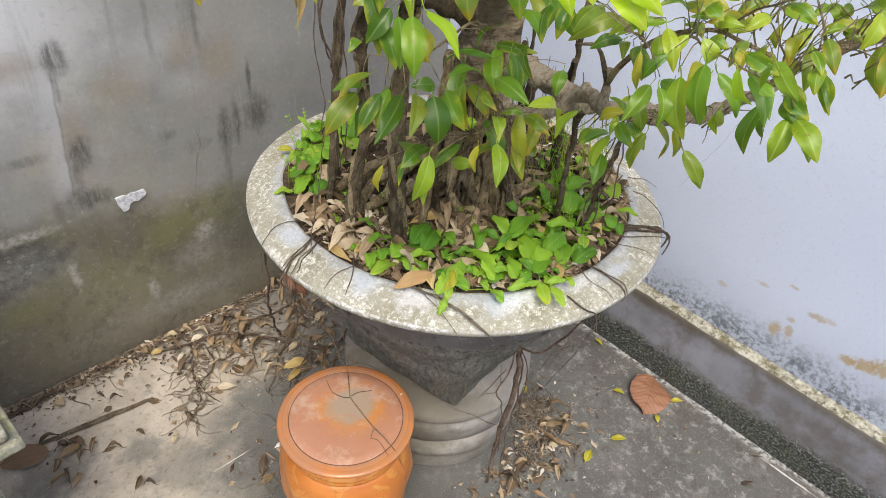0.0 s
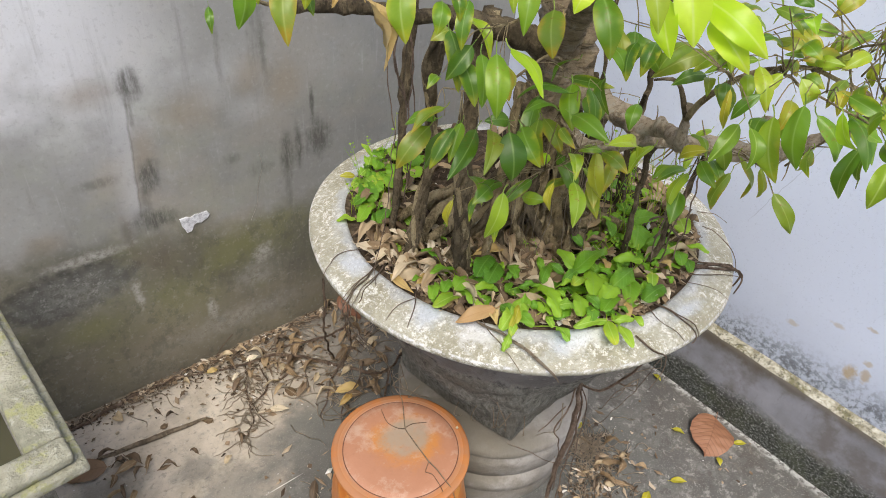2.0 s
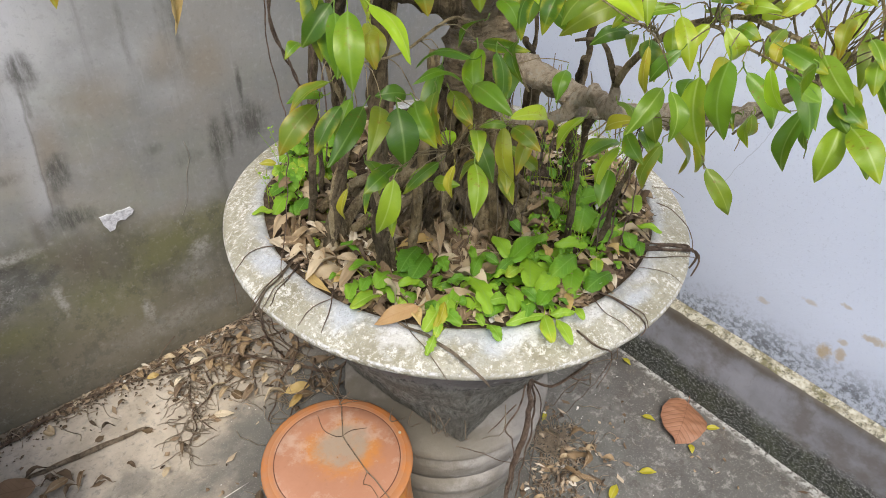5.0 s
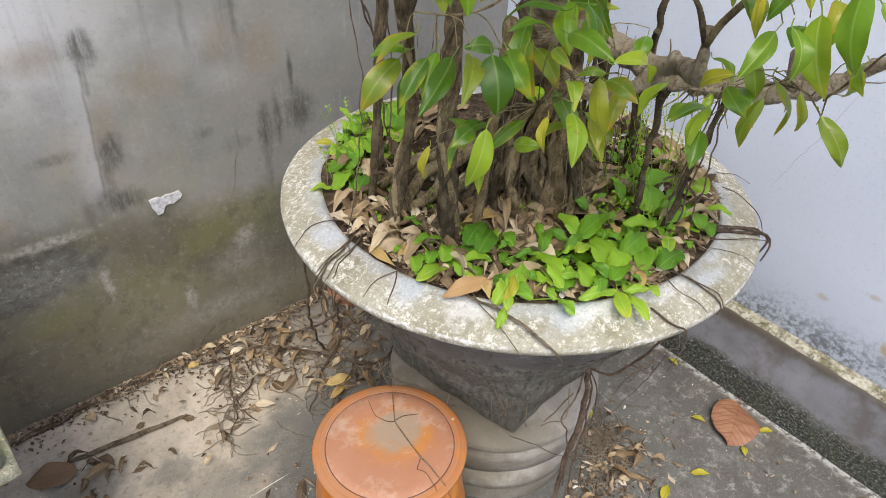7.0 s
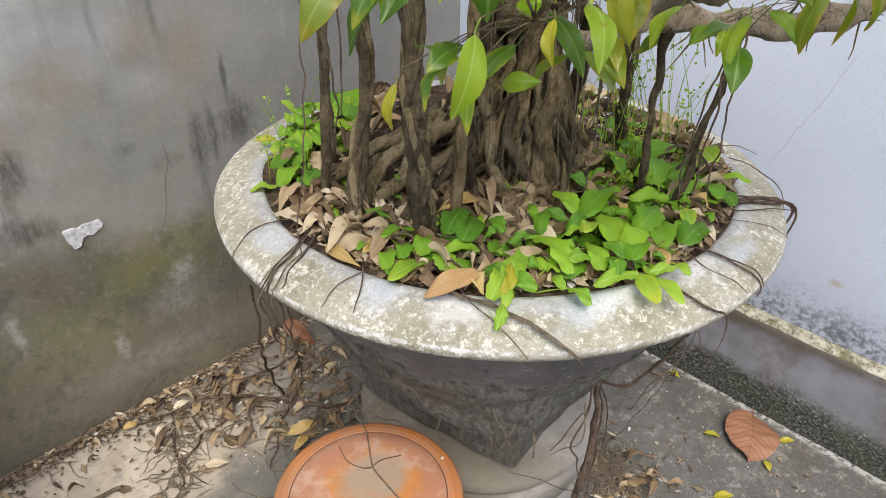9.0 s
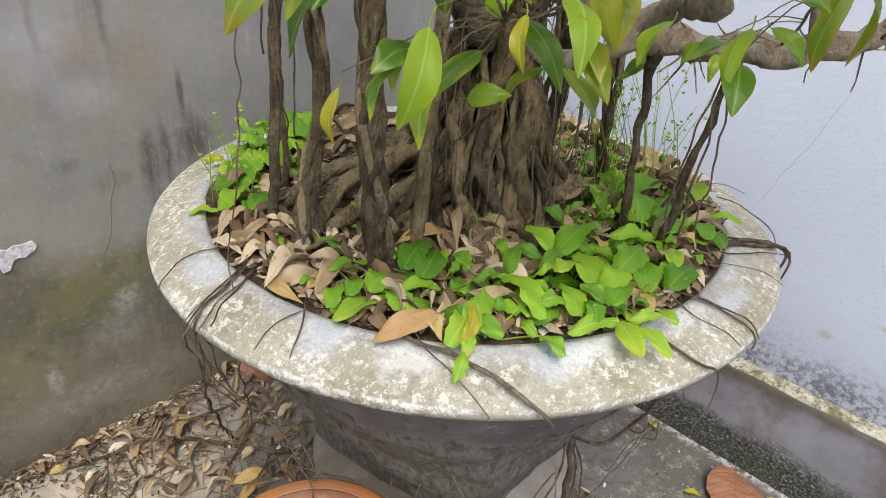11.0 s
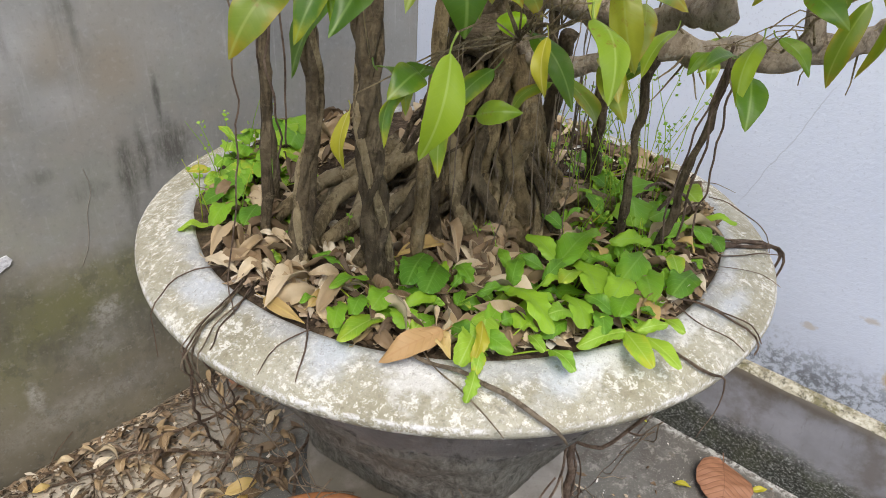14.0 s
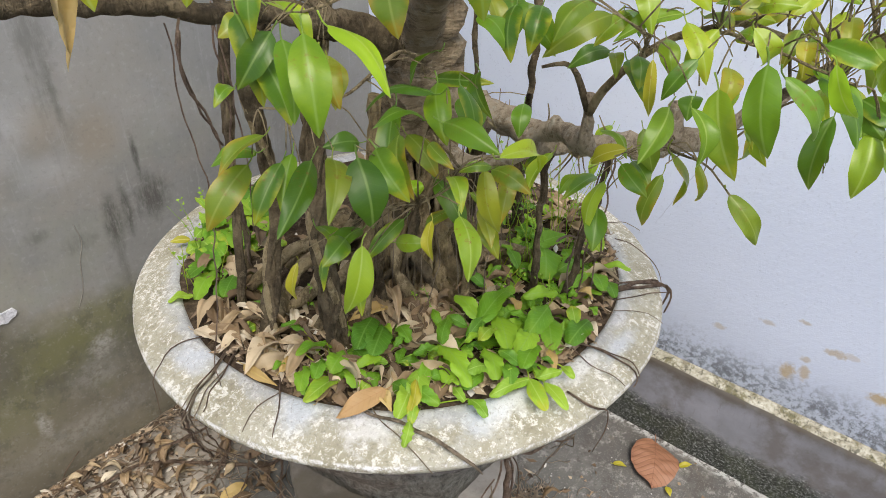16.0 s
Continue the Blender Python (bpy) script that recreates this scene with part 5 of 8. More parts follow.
FRONT_E = [
    (0.717, 0.766, 1.218, 0.710, 0.713, 1.182, 2, 1.181),
    (0.579, 0.730, 1.158, 0.537, 0.721, 1.148, 0, 1.303),
    (0.720, 0.654, 1.161, 0.696, 0.615, 1.122, 2, 1.007),
    (0.567, 0.826, 1.361, 0.527, 0.823, 1.356, 2, 1.387),
    (0.777, 0.733, 1.255, 0.756, 0.697, 1.220, 0, 1.688),
    (0.943, 0.749, 1.195, 0.907, 0.731, 1.160, 0, 1.284),
    (0.661, 0.722, 1.148, 0.610, 0.735, 1.110, 0, 0.790),
    (0.579, 0.702, 1.135, 0.551, 0.682, 1.097, 4, 0.753),
    (0.583, 0.745, 1.144, 0.547, 0.734, 1.105, 0, 0.702),
    (0.549, 0.775, 1.123, 0.544, 0.777, 1.074, 5, 0.626),
]
FRONT_F = [
    (0.827, 0.752, 1.102, 0.914, 0.753, 1.024, 2, 0.581),
]
RIGHT_A = [
    (0.778, 0.496, 1.307, 0.724, 0.495, 1.268, 4, 1.052),
    (0.732, 0.462, 1.329, 0.717, 0.442, 1.285, 4, 1.085),
    (0.769, 0.455, 1.337, 0.751, 0.416, 1.268, 4, 1.205),
    (0.735, 0.415, 1.376, 0.725, 0.392, 1.307, 0, 1.193),
    (0.785, 0.500, 1.382, 0.767, 0.465, 1.338, 4, 1.021),
    (0.756, 0.437, 1.395, 0.771, 0.428, 1.363, 4, 1.358),
    (0.751, 0.403, 1.365, 0.774, 0.371, 1.312, 0, 0.912),
    (0.854, 0.372, 1.310, 0.849, 0.369, 1.236, 0, 0.954),
    (0.864, 0.338, 1.300, 0.842, 0.333, 1.243, 4, 1.246),
    (0.703, 0.366, 1.395, 0.723, 0.343, 1.356, 1, 0.788),
]
RIGHT_B = [
    (0.768, 0.386, 1.390, 0.770, 0.341, 1.380, 0, 1.068),
    (0.760, 0.514, 1.352, 0.771, 0.511, 1.295, 5, 0.521),
    (0.752, 0.473, 1.363, 0.739, 0.492, 1.325, 0, 0.888),
    (0.838, 0.504, 1.238, 0.894, 0.504, 1.147, 2, 0.668),
    (0.858, 0.479, 1.225, 0.881, 0.477, 1.169, 2, 0.613),
    (0.814, 0.499, 1.222, 0.817, 0.509, 1.153, 2, 0.799),
    (0.820, 0.545, 1.234, 0.822, 0.584, 1.203, 5, 1.049),
    (0.783, 0.424, 1.239, 0.801, 0.390, 1.187, 2, 0.939),
    (0.784, 0.570, 1.376, 0.730, 0.609, 1.339, 2, 1.095),
    (0.790, 0.506, 1.387, 0.745, 0.548, 1.363, 4, 0.837),
]
RIGHT_C = [
    (0.848, 0.595, 1.323, 0.807, 0.621, 1.307, 0, 1.116),
    (0.849, 0.591, 1.320, 0.827, 0.574, 1.302, 2, 1.056),
    (0.721, 0.609, 1.388, 0.690, 0.600, 1.351, 0, 1.212),
    (0.708, 0.635, 1.396, 0.684, 0.615, 1.360, 0, 1.478),
    (0.678, 0.645, 1.403, 0.663, 0.613, 1.365, 2, 1.123),
    (0.850, 0.472, 1.332, 0.819, 0.463, 1.298, 2, 1.225),
    (0.832, 0.409, 1.373, 0.806, 0.400, 1.350, 5, 1.021),
    (0.834, 0.492, 1.303, 0.808, 0.486, 1.286, 0, 1.484),
    (0.841, 0.560, 1.326, 0.816, 0.543, 1.301, 0, 1.264),
    (0.836, 0.533, 1.350, 0.813, 0.511, 1.321, 0, 1.170),
]
RIGHT_D = [
    (0.846, 0.545, 1.210, 0.826, 0.513, 1.196, 0, 1.185),
    (0.829, 0.398, 1.355, 0.801, 0.341, 1.314, 0, 0.905),
    (0.892, 0.368, 1.249, 0.886, 0.373, 1.291, 0, 0.624),
    (0.842, 0.429, 1.282, 0.817, 0.422, 1.271, 0, 0.568),
    (0.884, 0.358, 1.313, 0.859, 0.326, 1.297, 0, 1.196),
    (0.860, 0.327, 1.304, 0.833, 0.276, 1.274, 4, 1.296),
    (0.881, 0.358, 1.321, 0.864, 0.314, 1.307, 0, 1.234),
    (0.924, 0.361, 1.370, 0.903, 0.332, 1.351, 4, 0.928),
    (0.923, 0.345, 1.354, 0.893, 0.329, 1.328, 4, 1.205),
    (0.967, 0.351, 1.331, 0.938, 0.311, 1.293, 0, 0.704),
]
RIGHT_E = [
    (0.816, 0.388, 1.352, 0.788, 0.340, 1.309, 0, 1.023),
    (0.828, 0.456, 1.394, 0.824, 0.419, 1.402, 4, 0.904),
    (0.826, 0.474, 1.411, 0.814, 0.444, 1.403, 0, 1.355),
    (0.813, 0.493, 1.405, 0.774, 0.518, 1.405, 0, 0.809),
    (0.806, 0.490, 1.445, 0.794, 0.457, 1.430, 0, 1.226),
    (0.805, 0.517, 1.418, 0.773, 0.534, 1.427, 0, 0.980),
    (0.844, 0.504, 1.376, 0.834, 0.471, 1.368, 2, 1.452),
    (0.872, 0.479, 1.357, 0.864, 0.444, 1.355, 0, 1.226),
    (0.859, 0.423, 1.376, 0.823, 0.421, 1.348, 2, 0.902),
    (0.839, 0.481, 1.394, 0.812, 0.488, 1.395, 4, 0.881),
]
RIGHT_F = [
    (0.705, 0.429, 1.469, 0.687, 0.414, 1.463, 1, 1.281),
    (0.943, 0.416, 1.411, 0.932, 0.370, 1.399, 0, 0.933),
    (0.955, 0.409, 1.445, 0.924, 0.413, 1.418, 4, 1.176),
    (0.916, 0.434, 1.419, 0.880, 0.449, 1.399, 2, 1.044),
    (0.912, 0.425, 1.397, 0.876, 0.439, 1.379, 4, 1.067),
    (0.921, 0.420, 1.357, 0.896, 0.405, 1.339, 2, 1.121),
    (0.968, 0.399, 1.371, 0.936, 0.386, 1.335, 2, 1.022),
    (0.955, 0.280, 1.397, 0.916, 0.263, 1.344, 2, 1.269),
    (1.007, 0.298, 1.405, 0.977, 0.317, 1.392, 2, 0.931),
    (1.037, 0.357, 1.373, 1.004, 0.384, 1.365, 4, 0.834),
]
RIGHT_G = [
    (1.036, 0.365, 1.376, 1.021, 0.332, 1.371, 2, 0.995),
    (0.859, 0.578, 1.314, 0.838, 0.541, 1.280, 0, 1.383),
    (0.825, 0.575, 1.371, 0.807, 0.549, 1.354, 0, 1.240),
    (0.804, 0.541, 1.223, 0.790, 0.501, 1.203, 0, 1.148),
    (0.904, 0.629, 1.141, 0.865, 0.639, 1.124, 0, 1.163),
    (0.836, 0.572, 1.144, 0.801, 0.554, 1.107, 0, 1.349),
    (1.083, 0.779, 1.070, 1.044, 0.798, 1.041, 0, 1.038),
    (1.056, 0.680, 1.100, 1.028, 0.672, 1.069, 0, 0.846),
    (0.918, 0.616, 1.138, 0.834, 0.619, 1.137, 0, 0.696),
    (0.918, 0.581, 1.164, 0.924, 0.545, 1.133, 0, 1.013),
]
FAR_A = [
    (0.928, 0.353, 1.279, 0.924, 0.305, 1.228, 0),
    (0.981, 0.402, 1.301, 0.977, 0.349, 1.260, 3),
    (0.988, 0.383, 1.357, 0.960, 0.360, 1.303, 0),
    (1.020, 0.366, 1.315, 1.008, 0.332, 1.268, 3),
    (1.006, 0.303, 1.384, 0.988, 0.280, 1.324, 2),
    (1.020, 0.452, 1.385, 1.032, 0.403, 1.372, 0),
    (1.040, 0.432, 1.429, 1.002, 0.447, 1.394, 0),
    (1.043, 0.481, 1.387, 1.007, 0.510, 1.351, 2),
    (1.012, 0.460, 1.371, 0.988, 0.489, 1.339, 2),
]
FAR_B = [
    (0.924, 0.458, 1.377, 0.883, 0.493, 1.373, 0),
    (0.873, 0.528, 1.390, 0.890, 0.483, 1.377, 0),
    (0.858, 0.537, 1.430, 0.871, 0.497, 1.406, 0),
    (1.046, 0.339, 1.366, 1.033, 0.394, 1.370, 0),
    (1.090, 0.312, 1.385, 1.067, 0.342, 1.366, 0),
    (1.015, 0.441, 1.361, 1.006, 0.434, 1.330, 0),
    (0.992, 0.413, 1.334, 0.986, 0.388, 1.302, 2),
    (1.003, 0.437, 1.326, 0.986, 0.434, 1.286, 0),
    (1.090, 0.411, 1.391, 1.088, 0.389, 1.367, 4),
]
FAR_C = [
    (1.097, 0.389, 1.396, 1.090, 0.388, 1.371, 0),
    (1.106, 0.363, 1.402, 1.106, 0.337, 1.383, 3),
    (1.063, 0.443, 1.447, 1.064, 0.408, 1.412, 0),
    (1.080, 0.399, 1.461, 1.079, 0.359, 1.416, 3),
    (1.086, 0.370, 1.454, 1.084, 0.336, 1.414, 0),
    (1.014, 0.509, 1.439, 1.004, 0.510, 1.408, 0),
    (1.081, 0.391, 1.380, 1.078, 0.361, 1.348, 0),
    (1.092, 0.380, 1.369, 1.102, 0.328, 1.364, 0),
]
TOP_A = [
    (0.549, 0.489, 1.522, 0.534, 0.456, 1.464, 8, 1.364),
    (0.574, 0.480, 1.496, 0.590, 0.411, 1.458, 8, 1.093),
    (0.583, 0.474, 1.476, 0.587, 0.422, 1.440, 8, 1.176),
    (0.532, 0.498, 1.497, 0.519, 0.467, 1.453, 8, 1.126),
    (0.508, 0.503, 1.521, 0.498, 0.473, 1.477, 4, 0.972),
    (0.555, 0.583, 1.475, 0.543, 0.548, 1.419, 0, 1.265),
    (0.563, 0.604, 1.473, 0.537, 0.601, 1.453, 8, 1.472),
    (0.489, 0.621, 1.498, 0.463, 0.600, 1.442, 0, 0.945),
    (0.381, 0.554, 1.529, 0.373, 0.531, 1.497, 4, 0.706),
    (0.333, 0.517, 1.552, 0.326, 0.498, 1.528, 8, 0.792),
]
TOP_B = [
    (0.432, 0.692, 1.456, 0.413, 0.675, 1.428, 0, 1.135),
    (0.444, 0.689, 1.465, 0.437, 0.667, 1.440, 0, 0.981),
    (0.351, 0.653, 1.498, 0.336, 0.626, 1.448, 4, 1.260),
    (0.333, 0.742, 1.472, 0.304, 0.742, 1.481, 4, 0.898),
    (0.294, 0.719, 1.496, 0.276, 0.701, 1.467, 0, 0.991),
    (0.263, 0.807, 1.474, 0.245, 0.782, 1.429, 0, 1.240),
    (0.248, 0.860, 1.430, 0.240, 0.840, 1.407, 0, 0.548),
    (0.318, 0.856, 1.470, 0.294, 0.837, 1.431, 0, 0.925),
    (0.243, 0.809, 1.469, 0.218, 0.798, 1.459, 4, 0.811),
    (0.320, 0.649, 1.514, 0.313, 0.634, 1.499, 8, 0.535),
]
TOP_C = [
    (0.327, 0.679, 1.476, 0.323, 0.642, 1.419, 6, 0.610),
    (0.329, 0.701, 1.477, 0.300, 0.694, 1.467, 7, 0.959),
    (0.297, 0.731, 1.468, 0.292, 0.714, 1.455, 0, 0.776),
    (0.775, 0.508, 1.475, 0.750, 0.515, 1.458, 0, 1.175),
    (0.803, 0.495, 1.467, 0.800, 0.470, 1.459, 0, 1.284),
    (0.644, 0.498, 1.511, 0.650, 0.459, 1.495, 0, 1.148),
    (0.758, 0.555, 1.442, 0.759, 0.515, 1.418, 0, 1.108),
    (0.672, 0.606, 1.398, 0.646, 0.590, 1.358, 0, 1.043),
    (0.732, 0.566, 1.399, 0.691, 0.578, 1.368, 2, 1.210),
    (0.648, 0.627, 1.390, 0.647, 0.595, 1.366, 0, 1.242),
]
# ways in which the leaves of each spray are carried, as twigs
HUBS = {
    "front": [[(0.86, 0.86, 1.25, 0.005), (0.76, 0.82, 1.29, 0.004), (0.68, 0.82, 1.265, 0.003), (0.62, 0.83, 1.262, 0.0025), (0.585, 0.86, 1.262, 0.002)],
              [(0.80, 0.86, 1.36, 0.005), (0.70, 0.80, 1.39, 0.004), (0.62, 0.76, 1.385, 0.003), (0.59, 0.80, 1.368, 0.002)],
              [(0.88, 0.86, 1.14, 0.005), (0.80, 0.76, 1.155, 0.0035), (0.74, 0.70, 1.18, 0.0025), (0.66, 0.70, 1.175, 0.0018)],
              [(0.90, 0.87, 1.17, 0.004), (0.84, 0.77, 1.21, 0.003), (0.80, 0.70, 1.22, 0.0022)]],
    "right": [[(0.885, 0.54, 1.34, 0.004), (0.82, 0.48, 1.37, 0.003), (0.78, 0.43, 1.375, 0.0025), (0.82, 0.36, 1.35, 0.002)],
              [(1.02, 0.60, 1.13, 0.003), (0.92, 0.54, 1.20, 0.0025), (0.84, 0.47, 1.235, 0.002), (0.77, 0.42, 1.245, 0.0014)],
              [(0.89, 0.575, 1.31, 0.003), (0.78, 0.53, 1.36, 0.0025), (0.68, 0.50, 1.40, 0.002)],
              [(1.055, 0.515, 1.15, 0.003), (1.0, 0.45, 1.25, 0.0025), (0.95, 0.40, 1.30, 0.002)]],
    "far": [[(1.032, 0.398, 1.311, 0.004), (1.02, 0.36, 1.36, 0.003), (1.02, 0.33, 1.42, 0.002)],
            [(1.055, 0.379, 1.328, 0.004), (1.04, 0.40, 1.38, 0.003), (1.03, 0.43, 1.43, 0.002)],
            [(1.095, 0.347, 1.356, 0.004), (1.08, 0.31, 1.40, 0.003), (1.05, 0.26, 1.43, 0.002)],
            [(1.0, 0.44, 1.28, 0.003), (0.95, 0.45, 1.36, 0.0025), (0.90, 0.45, 1.41, 0.002)]],
    "top": [[(0.56, 0.52, 1.56, 0.006), (0.50, 0.46, 1.56, 0.004), (0.44, 0.40, 1.57, 0.003)],
            [(0.68, 0.66, 1.47, 0.005), (0.62, 0.58, 1.48, 0.003), (0.58, 0.52, 1.52, 0.002)],
            [(0.469, 0.967, 1.375, 0.004), (0.40, 0.85, 1.44, 0.003), (0.34, 0.72, 1.49, 0.002), (0.33, 0.60, 1.53, 0.0018)],
            [(0.42, 0.45, 1.60, 0.004), (0.36, 0.50, 1.58, 0.003), (0.30, 0.56, 1.56, 0.002)],
            [(0.389, 0.985, 1.373, 0.005), (0.31, 0.92, 1.42, 0.003), (0.25, 0.88, 1.45, 0.002)],
            [(0.90, 0.48, 1.36, 0.003), (0.85, 0.42, 1.42, 0.0025), (0.80, 0.36, 1.46, 0.002)]],
}
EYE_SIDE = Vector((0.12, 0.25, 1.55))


def spray(hub, more, *tables):
    twigs = [spline([Vector(q) for q in line], 0.012) for line in HUBS[hub]]
    bm = bmesh.new()
    for n, line in enumerate(HUBS[hub]):
        tube(bm, [(*q[:3], 0.6 * q[3]) for q in line], 6, 0.012, 0.2, 0.004, n)
    spots = [q.to_3d() for line in twigs for q in line]
    for table in tables:
        for bx, by, bz, tx, ty, tz, kind, *given in table:
            base, tip = Vector((bx, by, bz)), Vector((tx, ty, tz))
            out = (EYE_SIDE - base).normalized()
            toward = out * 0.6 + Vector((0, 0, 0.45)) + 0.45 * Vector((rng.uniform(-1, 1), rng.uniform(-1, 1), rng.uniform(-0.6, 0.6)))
            # far leaves swapped for paler and olive ones to look more brightly lit
            if hub == "far" and kind in (0, 3):
                kind = rng.choice((4, 4, 2, 2))
            mesh = rng.choice(FIG[kind])
            leaf = set_leaf("leaf", mesh, tree, base, tip, toward, (0.90 if hub == "right" else 0.97) * given[0] if given else rng.uniform(0.95, 1.15) if kind not in (5, 6, 7) else 0.5)
            if kind in (5, 6, 7):
                leaf["label"] = "yellowed spotted leaf" if kind == 5 else "withered brown leaf"
            for extra in range(int(more + rng.random()) if kind < 5 else 0):
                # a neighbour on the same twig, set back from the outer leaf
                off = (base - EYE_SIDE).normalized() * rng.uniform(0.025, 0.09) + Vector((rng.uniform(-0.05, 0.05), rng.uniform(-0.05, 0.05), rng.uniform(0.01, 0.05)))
                hang = (tip - base).normalized() + Vector((rng.uniform(-0.5, 0.5), rng.uniform(-0.5, 0.5), rng.uniform(-0.7, 0.1)))
                set_leaf("leaf", rng.choice(FIG[rng.choice((0, 4, 4, 2) if hub in ("right", "far") else (0, 0, 2))]), tree, base + off, base + off + hang.normalized() * (rng.uniform(0.045, 0.068) if hub in ("right", "far") else rng.uniform(0.055, 0.08)), toward + Vector((rng.uniform(-0.5, 0.5), rng.uniform(-0.5, 0.5), 0)), rng.uniform(0.85, 1.05))
            foot = base - (tip - base).normalized() * 0.012
            near = min(spots, key=lambda s: (s - foot).length)
            if (near - foot).length > 0.006:
                sag = (near + foot) / 2 + Vector((0, 0, 0.012))
                tube(bm, [(*near, 0.0009), (*sag, 0.0007), (*foot, 0.0007)], 4, 0.02, 0.0, 0.003, bx * 40)
    tagged(part("twig", bm, M_FOOT, tree, "thin brown leaf stalks"), kind="stuff")


spray("front", 0.25, FRONT_A, FRONT_B, FRONT_C, FRONT_D, FRONT_E, FRONT_F)
spray("right", 0.4, RIGHT_A, RIGHT_B, RIGHT_C, RIGHT_D, RIGHT_E, RIGHT_F, RIGHT_G)
spray("far", 0.2, FAR_A, FAR_B, FAR_C)
spray("top", 0.2, TOP_A, TOP_B, TOP_C)

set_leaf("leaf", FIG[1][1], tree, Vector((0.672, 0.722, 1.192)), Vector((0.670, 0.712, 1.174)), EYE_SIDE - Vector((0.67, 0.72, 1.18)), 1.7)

# the upper crown over the pot, out of view, added to shade pot and corner
bm = bmesh.new()
SHADE_CROWN = []
for i in range(16):
    a, h = i * 2.4, rng.uniform(1.70, 1.95)
    p0 = Vector((0.93, 1.0, h - 0.10))
    p2 = Vector((0.93 + rng.uniform(0.25, 0.42) * math.cos(a), 1.05 + rng.uniform(0.25, 0.45) * math.sin(a), h + rng.uniform(0.0, 0.06)))
    p1 = (p0 + p2) / 2 + Vector((0, 0, 0.04))
    tube(bm, [(*p0, 0.008), (*p1, 0.006), (*p2, 0.002)], 6, 0.03, 0.0, 0.01, i)
    SHADE_CROWN += [(p0.lerp(p2, u) + Vector((rng.uniform(-0.05, 0.05), rng.uniform(-0.05, 0.05), rng.uniform(0.0, 0.05)))) for u in [rng.uniform(0.25, 1.0) for q in range(15)]]
tagged(part("twig", bm, M_ROOT, tree, "unseen upper crown twigs added for shade"), kind="stuff")
for base in SHADE_CROWN:
    d = Vector((rng.uniform(-1, 1), rng.uniform(-1, 1), rng.uniform(-0.7, 0.2))).normalized()
    set_leaf("leaf", rng.choice(FIG[rng.choice((0, 0, 2))]), tree, base, base + d * rng.uniform(0.07, 0.095), Vector((rng.uniform(-0.4, 0.4), rng.uniform(-0.4, 0.4), 1)), 1.0)

# bare twiggy growth at the far end of the limb
bm = bmesh.new()
for i in range(46):
    p = Vector((1.03, 0.40, 1.33)) + Vector((rng.uniform(-0.10, 0.07), rng.uniform(-0.10, 0.09), rng.uniform(-0.02, 0.05)))
    d = Vector((rng.uniform(-0.6, 0.4), rng.uniform(-0.8, 0.5), rng.uniform(0.1, 1.0))).normalized()
    l = rng.uniform(0.04, 0.10)
    tube(bm, [(*p, 0.0016), (*(p + d * l * 0.5 + Vector((0, 0, 0.006))), 0.0012), (*(p + d * l), 0.0006)], 4, 0.015, 0.0, 0.004, i)
for i in range(26):
    p = Vector(LIMB[rng.randrange(3, 8)][:3])
    d = Vector((rng.uniform(-0.9, 0.5), rng.uniform(-0.8, 0.3), rng.uniform(-0.6, 0.8))).normalized()
    l = rng.uniform(0.03, 0.09)
    tube(bm, [(*p, 0.0018), (*(p + d * l * 0.5), 0.0014), (*(p + d * l), 0.0007)], 4, 0.012, 0.0, 0.008, 50 + i)
tagged(part("bare_twig", bm, M_FOOT, tree, "leafless thin twigs"), kind="stuff")

# wiry hanging rootlets
bm = bmesh.new()
for i, line in enumerate((
    [(0.545, 0.925, 1.34, 0.0012), (0.551, 0.938, 1.297, 0.0012), (0.571, 0.944, 1.248, 0.0012), (0.59, 0.95, 1.19, 0.001)],
    [(0.56, 0.94, 1.34, 0.0011), (0.565, 0.95, 1.26, 0.0011), (0.60, 0.965, 1.20, 0.001), (0.60, 0.97, 1.10, 0.0008)],
    [(0.555, 0.955, 1.34, 0.0007), (0.559, 0.951, 1.2, 0.0007), (0.555, 0.943, 1.091, 0.0007), (0.537, 0.935, 1.0, 0.0007), (0.52, 0.93, 0.93, 0.0006), (0.515, 0.925, 0.86, 0.0005)],
    [(0.665, 1.05, 1.32, 0.0011), (0.67, 1.05, 1.2, 0.0011), (0.66, 1.04, 1.05, 0.001), (0.668, 1.045, 0.93, 0.0009)],
    [(0.72, 1.12, 1.3, 0.001), (0.725, 1.10, 1.1, 0.001), (0.715, 1.10, 0.95, 0.001)],
    [(1.05, 0.66, 1.12, 0.0013), (1.06, 0.665, 1.0, 0.0012), (1.045, 0.665, 0.90, 0.0012), (1.04, 0.66, 0.83, 0.001)],
    [(1.06, 0.65, 1.11, 0.0012), (1.075, 0.655, 0.98, 0.0011), (1.08, 0.66, 0.88, 0.001), (1.075, 0.655, 0.83, 0.001)],
    [(1.04, 0.66, 1.12, 0.001), (1.045, 0.675, 1.02, 0.001), (1.03, 0.68, 0.93, 0.001), (1.03, 0.68, 0.84, 0.001)],
    [(1.075, 0.72, 0.86, 0.002), (1.10, 0.70, 0.90, 0.002), (1.13, 0.68, 0.87, 0.0016), (1.14, 0.68, 0.83, 0.0014)],
    [(1.10, 0.76, 0.86, 0.0018), (1.15, 0.74, 0.885, 0.0018), (1.17, 0.73, 0.86, 0.0014)],
)):
    tube(bm, [(*q[:3], 1.4 * q[3]) for q in line], 5, 0.012, 0.0, 0.010, 3 * i)
tagged(part("rootlet", bm, M_WIRE, tree, "thin dark hanging rootlets"), kind="stuff")

